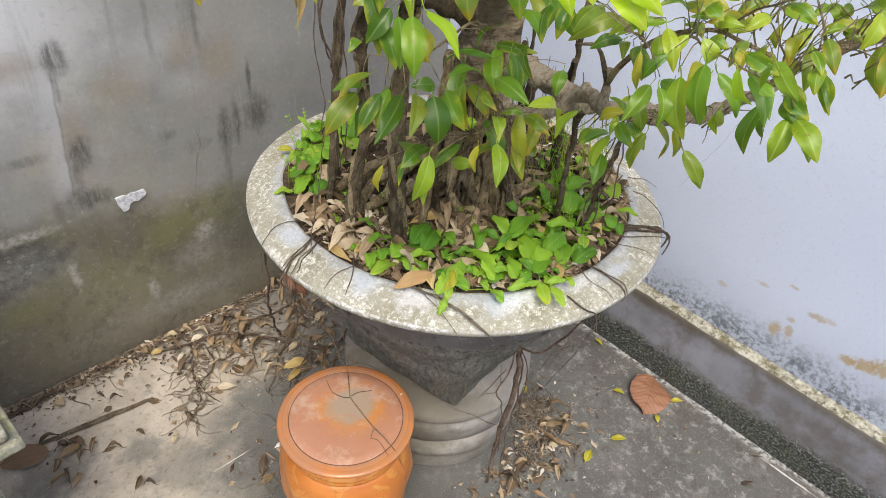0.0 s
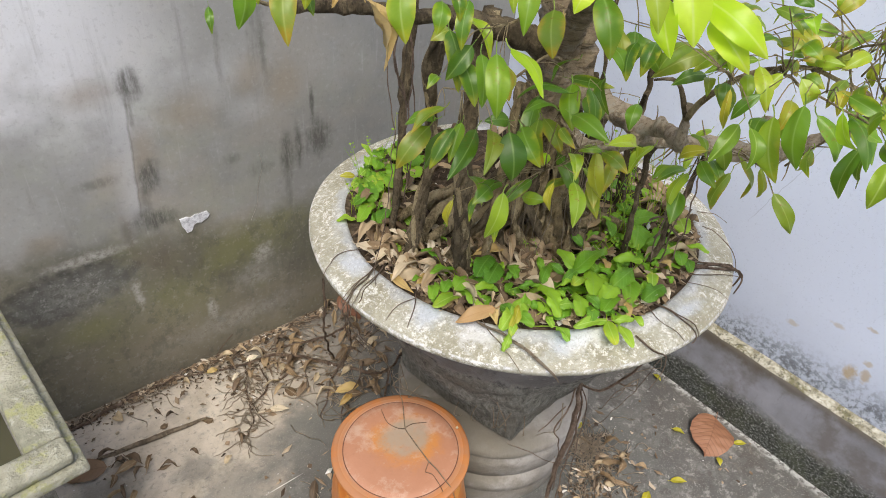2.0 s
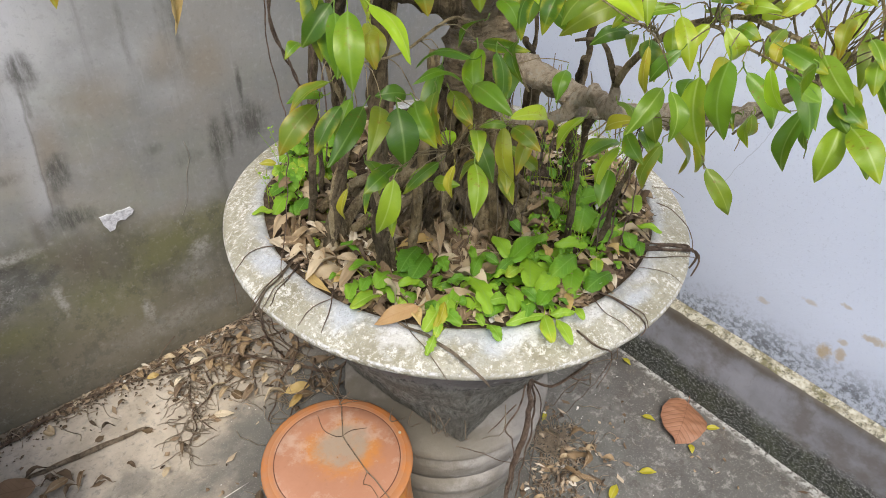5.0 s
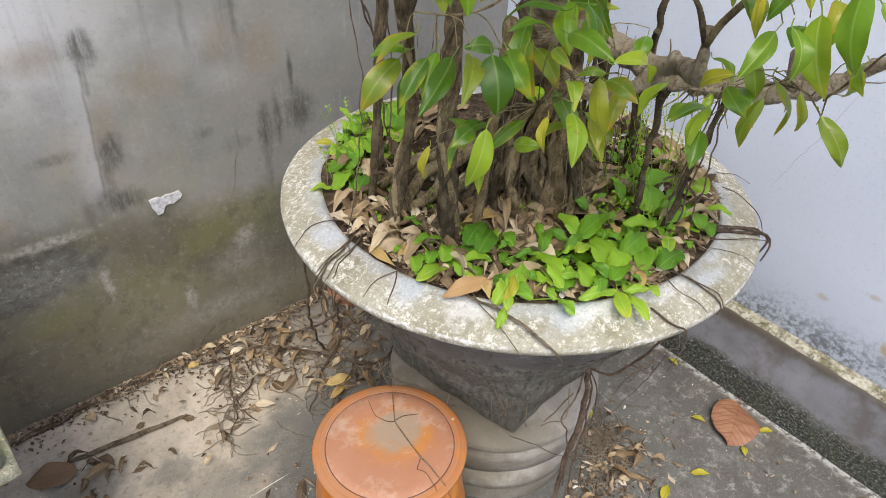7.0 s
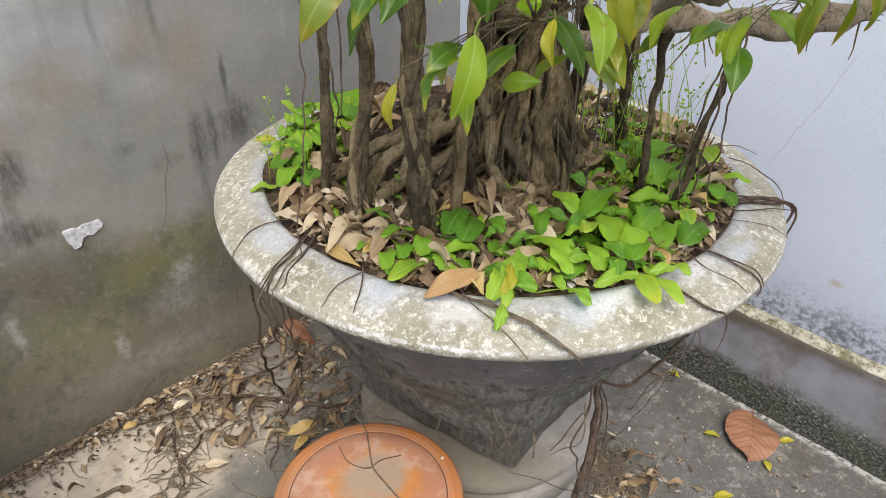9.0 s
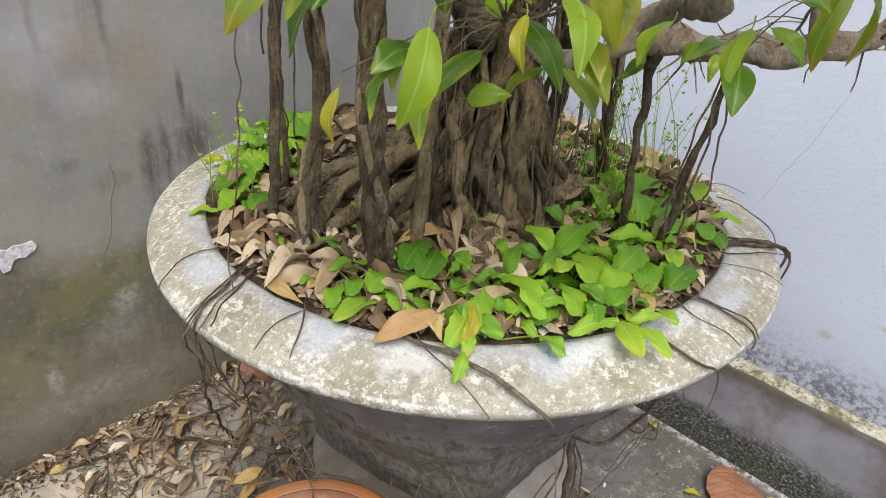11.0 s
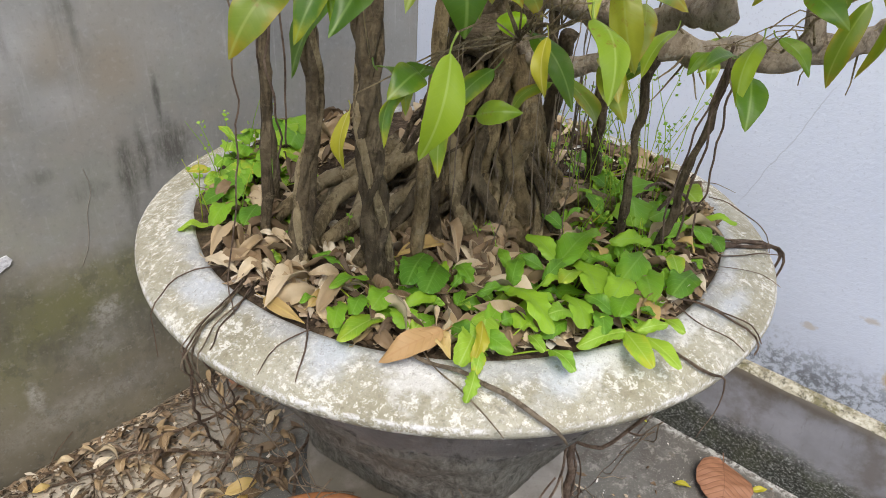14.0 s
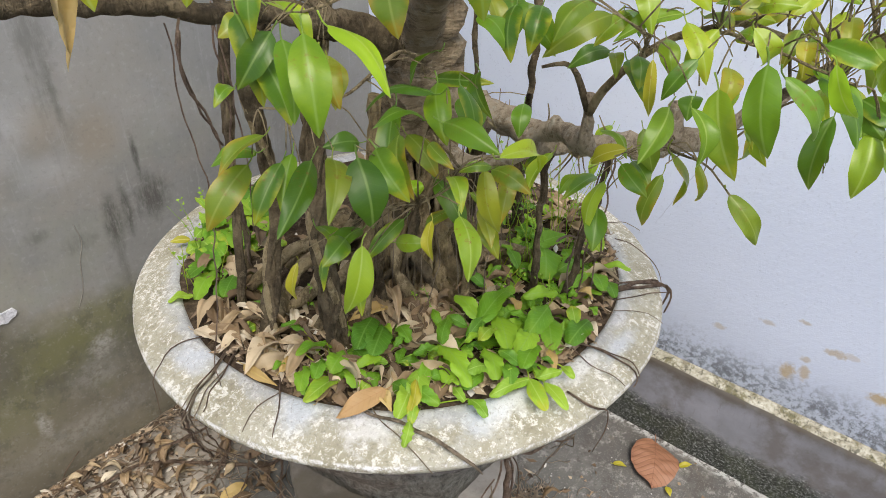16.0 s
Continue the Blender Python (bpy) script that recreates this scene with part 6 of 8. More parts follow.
# straw-coloured rootlets that hang straight down before the trunk
bm = bmesh.new()
for i in range(22):
    a = radians(rng.uniform(185, 325))
    r0 = rng.uniform(0.095, 0.16)
    x, y, top = 0.945 + r0 * math.cos(a), 0.945 + r0 * math.sin(a), rng.uniform(1.0, 1.22)
    tube(bm, [(x, y, top, 0.0007), (x + rng.uniform(-0.012, 0.012), y + rng.uniform(-0.012, 0.012), 0.5 * (top + 0.82), 0.0009), (x + rng.uniform(-0.02, 0.02), y + rng.uniform(-0.02, 0.02), 0.822, 0.0009)], 4, 0.02, 0.0, 0.006, i)
tagged(part("rootlet", bm, M_STRAW, tree, "thin straw-coloured hanging rootlets"), kind="stuff")


# ---- weeds in the pot ----
WEED_A = [
    (0.678, 0.895, 0.850, 0.621, 0.910, 0.858, 0, 0.480),
    (0.674, 0.942, 0.850, 0.657, 0.979, 0.858, 0, 0.560),
    (0.616, 0.915, 0.843, 0.589, 0.917, 0.848, 0, 0.560),
    (0.628, 0.885, 0.844, 0.584, 0.850, 0.850, 0, 0.496),
    (0.650, 0.872, 0.849, 0.610, 0.849, 0.856, 0, 0.600),
    (0.682, 0.860, 0.850, 0.630, 0.839, 0.858, 0, 0.680),
    (0.654, 0.836, 0.840, 0.574, 0.839, 0.844, 4, 0.464),
    (0.671, 0.835, 0.844, 0.641, 0.793, 0.850, 0, 0.760),
    (0.711, 0.811, 0.847, 0.663, 0.828, 0.854, 0, 0.400),
    (0.764, 0.878, 0.857, 0.681, 0.836, 0.868, 0, 0.496),
    (0.760, 0.853, 0.853, 0.691, 0.813, 0.863, 0, 0.600),
]
WEED_B = [
    (0.712, 0.752, 0.844, 0.633, 0.711, 0.850, 4, 0.400),
    (0.698, 0.740, 0.844, 0.692, 0.683, 0.850, 0, 0.480),
    (0.737, 0.775, 0.857, 0.772, 0.746, 0.868, 10, 0.440),
    (0.779, 0.759, 0.857, 0.734, 0.657, 0.868, 10, 0.400),
    (0.777, 0.753, 0.860, 0.838, 0.782, 0.873, 0, 0.400),
    (0.843, 0.734, 0.865, 0.966, 0.745, 0.880, 0, 0.400),
    (0.814, 0.732, 0.861, 0.870, 0.734, 0.874, 0, 0.400),
    (0.858, 0.740, 0.864, 0.877, 0.806, 0.878, 0, 0.520),
    (0.928, 0.779, 0.871, 0.924, 0.815, 0.888, 0, 0.560),
    (0.838, 0.748, 0.860, 0.826, 0.783, 0.873, 0, 0.560),
    (1.009, 0.685, 0.857, 0.950, 0.724, 0.868, 0, 0.400),
]
WEED_C = [
    (0.895, 0.727, 0.857, 0.827, 0.663, 0.868, 0, 0.496),
    (0.869, 0.713, 0.860, 0.812, 0.709, 0.873, 4, 0.560),
    (0.965, 0.677, 0.860, 0.870, 0.659, 0.872, 0, 0.480),
    (0.908, 0.668, 0.857, 0.826, 0.649, 0.868, 0, 0.496),
    (0.954, 0.672, 0.850, 0.879, 0.618, 0.858, 0, 0.480),
    (0.822, 0.639, 0.857, 0.821, 0.681, 0.868, 0, 0.560),
    (0.790, 0.672, 0.857, 0.751, 0.689, 0.868, 4, 0.720),
    (0.823, 0.702, 0.851, 0.773, 0.644, 0.860, 0, 0.496),
    (0.816, 0.619, 0.846, 0.744, 0.644, 0.852, 4, 0.336),
    (0.783, 0.676, 0.846, 0.733, 0.679, 0.852, 0, 0.480),
    (0.734, 0.666, 0.840, 0.722, 0.623, 0.844, 4, 0.560),
]
WEED_D = [
    (0.820, 0.621, 0.843, 0.778, 0.565, 0.848, 4, 0.416),
    (0.828, 0.600, 0.843, 0.800, 0.542, 0.848, 4, 0.360),
    (0.824, 0.612, 0.847, 0.860, 0.585, 0.854, 4, 0.400),
    (0.871, 0.596, 0.846, 0.856, 0.566, 0.852, 4, 0.480),
    (0.876, 0.644, 0.857, 0.807, 0.629, 0.868, 0, 0.560),
    (0.958, 0.623, 0.857, 0.987, 0.649, 0.868, 4, 0.680),
    (0.987, 0.613, 0.850, 0.906, 0.609, 0.858, 0, 0.560),
    (1.085, 0.792, 0.864, 1.160, 0.751, 0.878, 0, 0.480),
    (1.041, 0.796, 0.864, 1.047, 0.833, 0.878, 0, 0.480),
    (1.118, 0.783, 0.857, 1.015, 0.712, 0.868, 0, 0.480),
    (1.121, 0.700, 0.857, 1.052, 0.715, 0.868, 0, 0.496),
]
WEED_E = [
    (1.143, 0.670, 0.850, 1.159, 0.618, 0.858, 0, 0.400),
    (1.110, 0.671, 0.850, 1.067, 0.627, 0.858, 0, 0.576),
    (1.109, 0.643, 0.846, 1.069, 0.607, 0.852, 0, 0.480),
    (1.213, 0.736, 0.857, 1.155, 0.683, 0.868, 4, 0.560),
    (1.035, 0.677, 0.857, 1.084, 0.670, 0.868, 0, 0.480),
    (0.811, 0.780, 0.857, 0.833, 0.816, 0.868, 0, 0.400),
    (0.754, 0.749, 0.850, 0.699, 0.728, 0.858, 0, 0.480),
    (0.778, 0.728, 0.850, 0.721, 0.701, 0.858, 0, 0.560),
    (0.821, 0.660, 0.850, 0.781, 0.627, 0.858, 0, 0.560),
    (0.916, 0.688, 0.857, 0.906, 0.716, 0.868, 0, 0.560),
    (0.681, 1.176, 0.850, 0.603, 1.126, 0.858, 0, 0.400),
]
WEED_F = [
    (0.693, 1.142, 0.850, 0.638, 1.097, 0.858, 0, 0.496),
    (0.693, 1.211, 0.850, 0.629, 1.188, 0.858, 0, 0.440),
    (0.749, 1.293, 0.857, 0.706, 1.272, 0.868, 4, 0.640),
    (0.762, 1.326, 0.857, 0.761, 1.269, 0.868, 10, 0.640),
    (0.751, 1.273, 0.857, 0.713, 1.249, 0.868, 0, 0.640),
    (0.716, 1.265, 0.857, 0.703, 1.203, 0.868, 4, 0.640),
    (0.766, 1.265, 0.857, 0.719, 1.228, 0.868, 10, 0.640),
    (0.722, 1.243, 0.857, 0.707, 1.185, 0.868, 0, 0.640),
    (0.702, 1.261, 0.850, 0.684, 1.170, 0.858, 0, 0.560),
    (0.779, 1.263, 0.857, 0.726, 1.209, 0.868, 4, 0.640),
    (0.802, 1.288, 0.857, 0.771, 1.211, 0.868, 10, 0.640),
]
WEED_G = [
    (0.782, 1.243, 0.857, 0.732, 1.188, 0.868, 0, 0.640),
    (0.833, 1.274, 0.860, 0.804, 1.201, 0.873, 4, 0.640),
    (0.888, 1.278, 0.860, 0.827, 1.225, 0.873, 10, 0.640),
    (0.838, 1.251, 0.860, 0.806, 1.182, 0.873, 0, 0.640),
    (0.833, 1.328, 0.871, 0.805, 1.251, 0.888, 4, 0.640),
    (0.891, 1.334, 0.871, 0.828, 1.278, 0.888, 10, 0.640),
    (0.838, 1.304, 0.871, 0.808, 1.230, 0.888, 0, 0.640),
    (0.809, 1.313, 0.871, 0.820, 1.305, 0.888, 4, 0.640),
    (0.858, 1.323, 0.871, 0.850, 1.331, 0.888, 10, 0.640),
    (0.813, 1.290, 0.871, 0.823, 1.282, 0.888, 0, 0.640),
    (0.876, 1.320, 0.871, 0.809, 1.241, 0.888, 4, 0.640),
]
WEED_H = [
    (0.910, 1.345, 0.871, 0.856, 1.250, 0.888, 10, 0.640),
    (0.878, 1.297, 0.871, 0.813, 1.219, 0.888, 0, 0.640),
    (0.781, 1.329, 0.864, 0.740, 1.286, 0.878, 4, 0.640),
    (0.807, 1.355, 0.864, 0.787, 1.293, 0.878, 10, 0.640),
    (0.784, 1.307, 0.864, 0.746, 1.263, 0.878, 0, 0.640),
    (0.777, 1.321, 0.871, 0.775, 1.373, 0.888, 4, 0.280),
    (0.816, 1.324, 0.871, 0.785, 1.322, 0.888, 4, 0.400),
    (1.017, 0.770, 0.864, 1.047, 0.814, 0.878, 0, 0.480),
    (0.721, 0.919, 0.846, 0.711, 0.878, 0.852, 10, 0.640),
    (0.779, 0.841, 0.850, 0.756, 0.794, 0.858, 10, 0.560),
    (0.737, 0.811, 0.850, 0.769, 0.814, 0.858, 10, 0.480),
]
WEED_I = [
    (0.699, 0.856, 0.844, 0.684, 0.812, 0.850, 0, 0.560),
    (0.910, 0.758, 0.860, 0.887, 0.713, 0.873, 0, 0.480),
    (0.809, 0.732, 0.857, 0.836, 0.718, 0.868, 0, 0.480),
    (0.891, 0.659, 0.857, 0.865, 0.675, 0.868, 0, 0.480),
    (0.794, 0.650, 0.850, 0.815, 0.636, 0.858, 4, 0.480),
    (0.792, 0.701, 0.857, 0.782, 0.718, 0.868, 0, 0.560),
    (0.707, 0.718, 0.844, 0.715, 0.741, 0.850, 0, 0.480),
    (0.934, 0.635, 0.850, 0.967, 0.640, 0.858, 0, 0.480),
    (0.864, 0.607, 0.850, 0.857, 0.626, 0.858, 0, 0.480),
    (0.970, 0.799, 0.864, 0.992, 0.789, 0.878, 0, 0.480),
    (1.104, 0.750, 0.857, 1.017, 0.749, 0.868, 0, 0.480),
]
WEED_J = [
    (0.736, 0.695, 0.843, 0.720, 0.663, 0.848, 4, 0.480),
]
WEED_L = 0.06
WEED_MESH = {}
# arch, fold, depth of the teeth, number of teeth, waviness
BLADES = ((0.08, 0.20, 0.10, 9, 0.09), (0.13, -0.12, 0.12, 7, 0.11), (0.05, 0.30, 0.05, 10, 0.07), (0.10, 0.12, 0.13, 6, 0.12))
LOBED = ((0.10, 0.18, 0.34, 4, 0.12), (0.14, -0.08, 0.28, 5, 0.12))
for kind, m in ((0, M_WEED), (4, M_LIME), (5, M_YELLOW)):
    WEED_MESH[kind] = [mesh_of("leaf", leaf_bm(WEED_L, WEED_L * 0.6, a, f, 0.0, t, 0.05, 0.0, 4 * q, 0.02, w, q), m) for a, f, t, q, w in BLADES]
    WEED_MESH[kind + 10] = [mesh_of("leaf", leaf_bm(WEED_L, WEED_L * 0.6, a, f, 0.2, t, 0.06, 0.0, 5 * q, 0.02, w, q), m) for a, f, t, q, w in LOBED]
PLANTS = [(0.66, 0.86), (0.72, 0.83), (0.80, 0.76), (0.86, 0.72), (0.90, 0.68), (0.97, 0.70), (0.70, 0.72), (1.05, 0.72), (1.12, 0.74), (0.98, 0.80), (0.68, 1.18), (0.73, 1.24), (0.78, 1.30), (0.87, 1.33), (0.66, 1.11), (1.20, 0.90)]
weeds = []
for x, y in PLANTS:
    p = thing("weed_plant", (x, y, soil_height(x - POT.x, y - POT.y)), "bright green broad-leaved weed sprouting from the pot soil", "weed", "weeds in the pot")
    weeds.append((p, []))


def dry_patch(x, y):
    """True on the bare, leaf-strewn soil in front of the trunk."""
    return ((x - 0.86) * 0.75 - (y - 0.87) * 0.66) ** 2 / 0.13 ** 2 + ((x - 0.86) * 0.66 + (y - 0.87) * 0.75) ** 2 / 0.065 ** 2 < 1


def weed_leaf(bx, by, zb, tx, ty, zt, kind, ratio):
    base = Vector((bx, by, zb))
    tip = base.lerp(Vector((tx, ty, zt)), 0.92)
    p, stalks = min(weeds, key=lambda w: (w[0].location.to_2d() - base.to_2d()).length)
    up = Vector((rng.uniform(-0.6, 0.4), rng.uniform(-0.6, 0.4), 1.0)) - 0.25 * Vector((0.7, 0.7, 0))
    long = (tip - base).length
    set_leaf("leaf", rng.choice(WEED_MESH[kind]), p, base, tip, up, ratio / 0.6 * (long / WEED_L) / (0.7 * long / WEED_L + 0.3), WEED_L)
    stalks.append(base - p.location)


for table in (WEED_A, WEED_B, WEED_C, WEED_D, WEED_E, WEED_F, WEED_G, WEED_H, WEED_I, WEED_J):
    for row in table:
        weed_leaf(*row)
# undergrowth between the larger leaves
for i in range(200):
    if i >= 140:
        x, y, s = rng.choice(((0.85, 1.32, 0.05), (0.78, 1.28, 0.05), (0.66, 1.14, 0.035), (1.19, 0.88, 0.05), (1.15, 0.80, 0.06)))
        x, y = rng.gauss(x, s), rng.gauss(y, s)
        kind = 4 if y > 1.0 and rng.random() < 0.75 else 0
    elif i < 62:
        x, y = rng.gauss(0.90, 0.075), rng.gauss(0.715, 0.045)
        kind = 0
    elif i < 84:
        x, y = rng.gauss(0.69, 0.04), rng.gauss(0.84, 0.04)
        kind = 0
    elif i < 122:
        x, y = rng.gauss(0.735, 0.05), rng.gauss(1.24, 0.06)
        kind = 4 if rng.random() < 0.6 else 0
    else:
        x, y = rng.gauss(1.13, 0.07), rng.gauss(0.77, 0.07)
        kind = 0
    if math.hypot(x - POT.x, y - POT.y) > 0.385 or dry_patch(x, y):
        continue
    a, l = rng.uniform(0, 6.28), rng.uniform(0.028, 0.05)
    z = soil_height(x - POT.x, y - POT.y) + rng.uniform(0.008, 0.024)
    weed_leaf(x, y, z, x + l * math.cos(a), y + l * math.sin(a), z + rng.uniform(-0.006, 0.012), kind, rng.uniform(0.5, 0.75))
# small round leaves of seedlings
for i in range(150):
    cx, cy, s = rng.choice(((0.90, 0.70, 0.08), (0.80, 0.78, 0.06), (0.72, 0.86, 0.06), (1.10, 0.76, 0.07), (1.15, 0.84, 0.06), (0.73, 1.22, 0.06), (0.63, 1.06, 0.03), (0.99, 0.66, 0.05)))
    x, y = rng.gauss(cx, s), rng.gauss(cy, s)
    if math.hypot(x - POT.x, y - POT.y) > 0.385 or dry_patch(x, y):
        continue
    a, l = rng.uniform(0, 6.28), rng.uniform(0.012, 0.022)
    z = soil_height(x - POT.x, y - POT.y) + rng.uniform(0.008, 0.026)
    weed_leaf(x, y, z, x + l * math.cos(a), y + l * math.sin(a), z + rng.uniform(-0.003, 0.008), rng.choice((0, 0, 4)), rng.uniform(0.8, 1.1))
tagged(set_leaf("fallen_leaf", mesh_of("fallen_leaf", leaf_bm(0.04, 0.018, 0.1, 0.5, 0.6, 0.0, 0.1, 0.0, 10, 0.05), M_YELLOW), None, Vector((0.700, 1.315, 0.842)) + Vector((0.016, -0.008, 0.0)), Vector((0.700, 1.315, 0.842)) + Vector((-0.016, 0.010, 0.004)), Vector((-0.4, -0.5, 0.8)), 1.0, 0.04), "small orange-yellow leaf among the weeds at the rim", "leaf", "dry leaves in the pot")
# leaves that trail over the rim, one of them yellowed
for row in ((0.720, 0.745, 0.858, 0.668, 0.712, 0.846, 4, 0.6), (0.700, 0.735, 0.860, 0.652, 0.706, 0.842, 5, 0.36), (0.676, 0.716, 0.846, 0.646, 0.700, 0.835, 4, 0.5), (0.652, 0.704, 0.838, 0.618, 0.687, 0.824, 14, 0.5)):
    weed_leaf(*row)
for p, stalks in weeds:
    bm = bmesh.new()
    for i, b in enumerate(stalks):
        tube(bm, [(0.2 * b.x, 0.2 * b.y, -0.004, 0.0012), (0.7 * b.x, 0.7 * b.y, 0.6 * b.z, 0.0011), (*b, 0.001)], 4, 0.02)
    tagged(part("stem", bm, M_LIME, p), kind="stuff")


# thin seeding stalks with tiny leaves
def stalk_weed(x, y, n, height, spread, seed):
    r = random.Random(seed)
    p = thing("stalky_weed", (x, y, soil_height(x - POT.x, y - POT.y)), "thin seeding weed with tiny green leaves", "weed", "stalky weeds in the pot")
    bm, lf = bmesh.new(), bmesh.new()
    for i in range(int(0.6 * n + 0.5)):
        a, h = r.uniform(0, 6.28), height * r.uniform(0.5, 1.0)
        b = Vector((r.uniform(-spread, spread), r.uniform(-spread, spread), -0.005))
        c = b + Vector((0.12 * h * math.cos(a), 0.12 * h * math.sin(a), 0.55 * h))
        d = b + Vector((0.32 * h * math.cos(a), 0.32 * h * math.sin(a), h))
        tube(bm, [(*b, 0.0008), (*c, 0.0007), (*d, 0.0004)], 4, 0.02, 0.0, 0.004, i + seed)
        for k in range(r.randrange(5, 11)):
            u = r.uniform(0.25, 1.0)
            q = b.lerp(c, u * 2) if u < 0.5 else c.lerp(d, 2 * u - 1)
            q = q + Vector((r.uniform(-1, 1), r.uniform(-1, 1), r.uniform(-0.3, 0.6))) * 0.008
            l = r.uniform(0.004, 0.010)
            e = Vector((r.uniform(-1, 1), r.uniform(-1, 1), r.uniform(-0.2, 0.8))).normalized()
            f = e.orthogonal().normalized() * l * 0.35
            v = [lf.verts.new(q), lf.verts.new(q + e * l * 0.5 + f), lf.verts.new(q + e * l), lf.verts.new(q + e * l * 0.5 - f)]
            lf.faces.new(v)
    tagged(part("stalk", bm, M_LIME, p), kind="stuff")
    tagged(part("foliage", lf, M_WEED, p), kind="stuff")


for i, (x, y, n, h, s) in enumerate(((1.10, 0.80, 14, 0.25, 0.05), (1.18, 0.85, 14, 0.27, 0.05), (1.17, 0.76, 12, 0.25, 0.04), (1.05, 0.78, 9, 0.20, 0.03), (1.24, 0.80, 9, 0.24, 0.04), (1.12, 0.90, 9, 0.26, 0.04), (0.66, 1.17, 5, 0.13, 0.03), (0.72, 1.27, 6, 0.14, 0.04), (0.80, 1.32, 5, 0.15, 0.04),
                                     (0.84, 0.83, 4, 0.10, 0.02), (0.72, 0.99, 4, 0.07, 0.02), (0.95, 0.76, 5, 0.11, 0.03), (1.0, 0.68, 5, 0.09, 0.03))):
    stalk_weed(x, y, n, h, s, 100 + i)

# ---- dry leaves ----
DRY = [mesh_of("fallen_leaf", leaf_bm(0.07, 0.07 * w, a, f, 1.0, 0.0, c, 0.012, 9, g), M_DRY) for w, a, f, c, g in ((0.40, 0.10, 0.5, 0.0, 0.10), (0.42, 0.22, 1.1, 0.0, 0.14), (0.36, -0.14, 0.9, 0.1, 0.16), (0.46, 0.06, -0.5, 0.4, 0.12), (0.30, 0.30, 1.8, 0.0, 0.12), (0.34, 0.12, 2.2, 0.25, 0.2), (0.40, 0.34, 0.6, 0.5, 0.14))]

M_BLEACH = leaf_mat("bleached_leaf", ((0.0, (0.50, 0.41, 0.28)), (1.0, (0.70, 0.62, 0.48))), 0.7, (0.4, 0.33, 0.24), True, 0.12, (0.25, 0.16, 0.09), 0.2)
PALE = [mesh_of("fallen_leaf", leaf_bm(0.07, 0.07 * w, a, f, 1.0, 0.0, c, 0.012, 9, g), M_BLEACH) for w, a, f, c, g in ((0.36, 0.10, 0.7, 0.0, 0.12), (0.32, 0.2, 1.2, 0.1, 0.16), (0.40, -0.1, 0.5, 0.1, 0.14))]

GOLDEN = [mesh_of("fallen_leaf", leaf_bm(0.07, 0.07 * w, a, f, 1.0, 0.0, c, 0.012, 9, g), M_GOLD) for w, a, f, c, g in ((0.38, 0.12, 0.5, 0.1, 0.08), (0.38, 0.2, 0.9, 0.0, 0.12))]


def fallen(x, y, z, label, group, size=1.0, turn=None, tilt=0.3, mesh=None):
    a = rng.uniform(0, 6.28) if turn is None else turn
    up = Vector((rng.uniform(-tilt, tilt), rng.uniform(-tilt, tilt), 1.0))
    d = Vector((math.cos(a), math.sin(a), rng.uniform(-0.12, 0.18))) * 0.07 * size
    ob = set_leaf("fallen_leaf", mesh or rng.choice(DRY), None, Vector((x, y, z)) - d / 2, Vector((x, y, z)) + d / 2, up, rng.uniform(0.8, 1.15), 0.07)
    return tagged(ob, label, "leaf", group)


M_TAN = leaf_mat("tan_leaf", ((0.0, (0.44, 0.27, 0.115)), (1.0, (0.50, 0.33, 0.155))), 0.6, (0.40, 0.22, 0.09), True, 0.12, (0.30, 0.16, 0.06), 0.25)
TAN = mesh_of("fallen_leaf", leaf_bm(0.07, 0.031, 0.08, 0.25, 0.6, 0.0, 0.05, 0.008, 14, 0.05, 0.10), M_TAN)
M_HEAP = leaf_mat("heaped_dry_leaf", ((0.0, (0.09, 0.06, 0.034)), (0.35, (0.23, 0.155, 0.085)), (0.7, (0.40, 0.295, 0.17)), (1.0, (0.60, 0.49, 0.33))), 0.7, (0.44, 0.36, 0.26), True, 0.12, (0.09, 0.045, 0.022), 0.0, island=True)


class Heap:
    """Leaves too many to count, joined into one mesh."""

    def __init__(self):
        self.verts, self.faces = [], []

    def add(self, ob):
        m, k = ob.matrix_basis, len(self.verts)
        self.verts += [tuple(m @ v.co) for v in ob.data.vertices]
        self.faces += [tuple(k + i for i in p.vertices) for p in ob.data.polygons]
        bpy.data.objects.remove(ob)

    def done(self, name, label):
        me = bpy.data.meshes.new(name)
        me.from_pydata(self.verts, [], self.faces)
        me.materials.append(M_HEAP)
        me.polygons.foreach_set("use_smooth", [True] * len(me.polygons))
        tagged(new(name, me), label, "leaf litter", "", "stuff")


heap = Heap()
POT_LEAF = "curled dry tan leaf lying on the pot soil"
n = 0
while n < 230:
    if n < 95:
        x, y = rng.gauss(0.84, 0.07), rng.gauss(0.865, 0.06)
    elif n < 130:
        x, y = rng.gauss(0.63, 0.035), rng.gauss(1.01, 0.06)
    else:
        a, r = rng.uniform(0, 6.28), 0.38 * rng.random() ** 0.35
        x, y = POT.x + r * math.cos(a), POT.y + r * math.sin(a)
    if math.hypot(x - POT.x, y - POT.y) > 0.385:
        continue
    ob = fallen(x, y, soil_height(x - POT.x, y - POT.y) + rng.uniform(0.008, 0.024), POT_LEAF, "dry leaves in the pot", rng.uniform(0.6, 1.25), tilt=1.2)
    if n >= 100:
        heap.add(ob)
    n += 1
tagged(set_leaf("fallen_leaf", TAN, None, Vector((0.662, 0.757, 0.856)), Vector((0.590, 0.785, 0.839)), Vector((-0.35, -0.4, 1)), 0.9, 0.07), "large tan dry leaf on the pot edge", "leaf", "dry leaves in the pot")
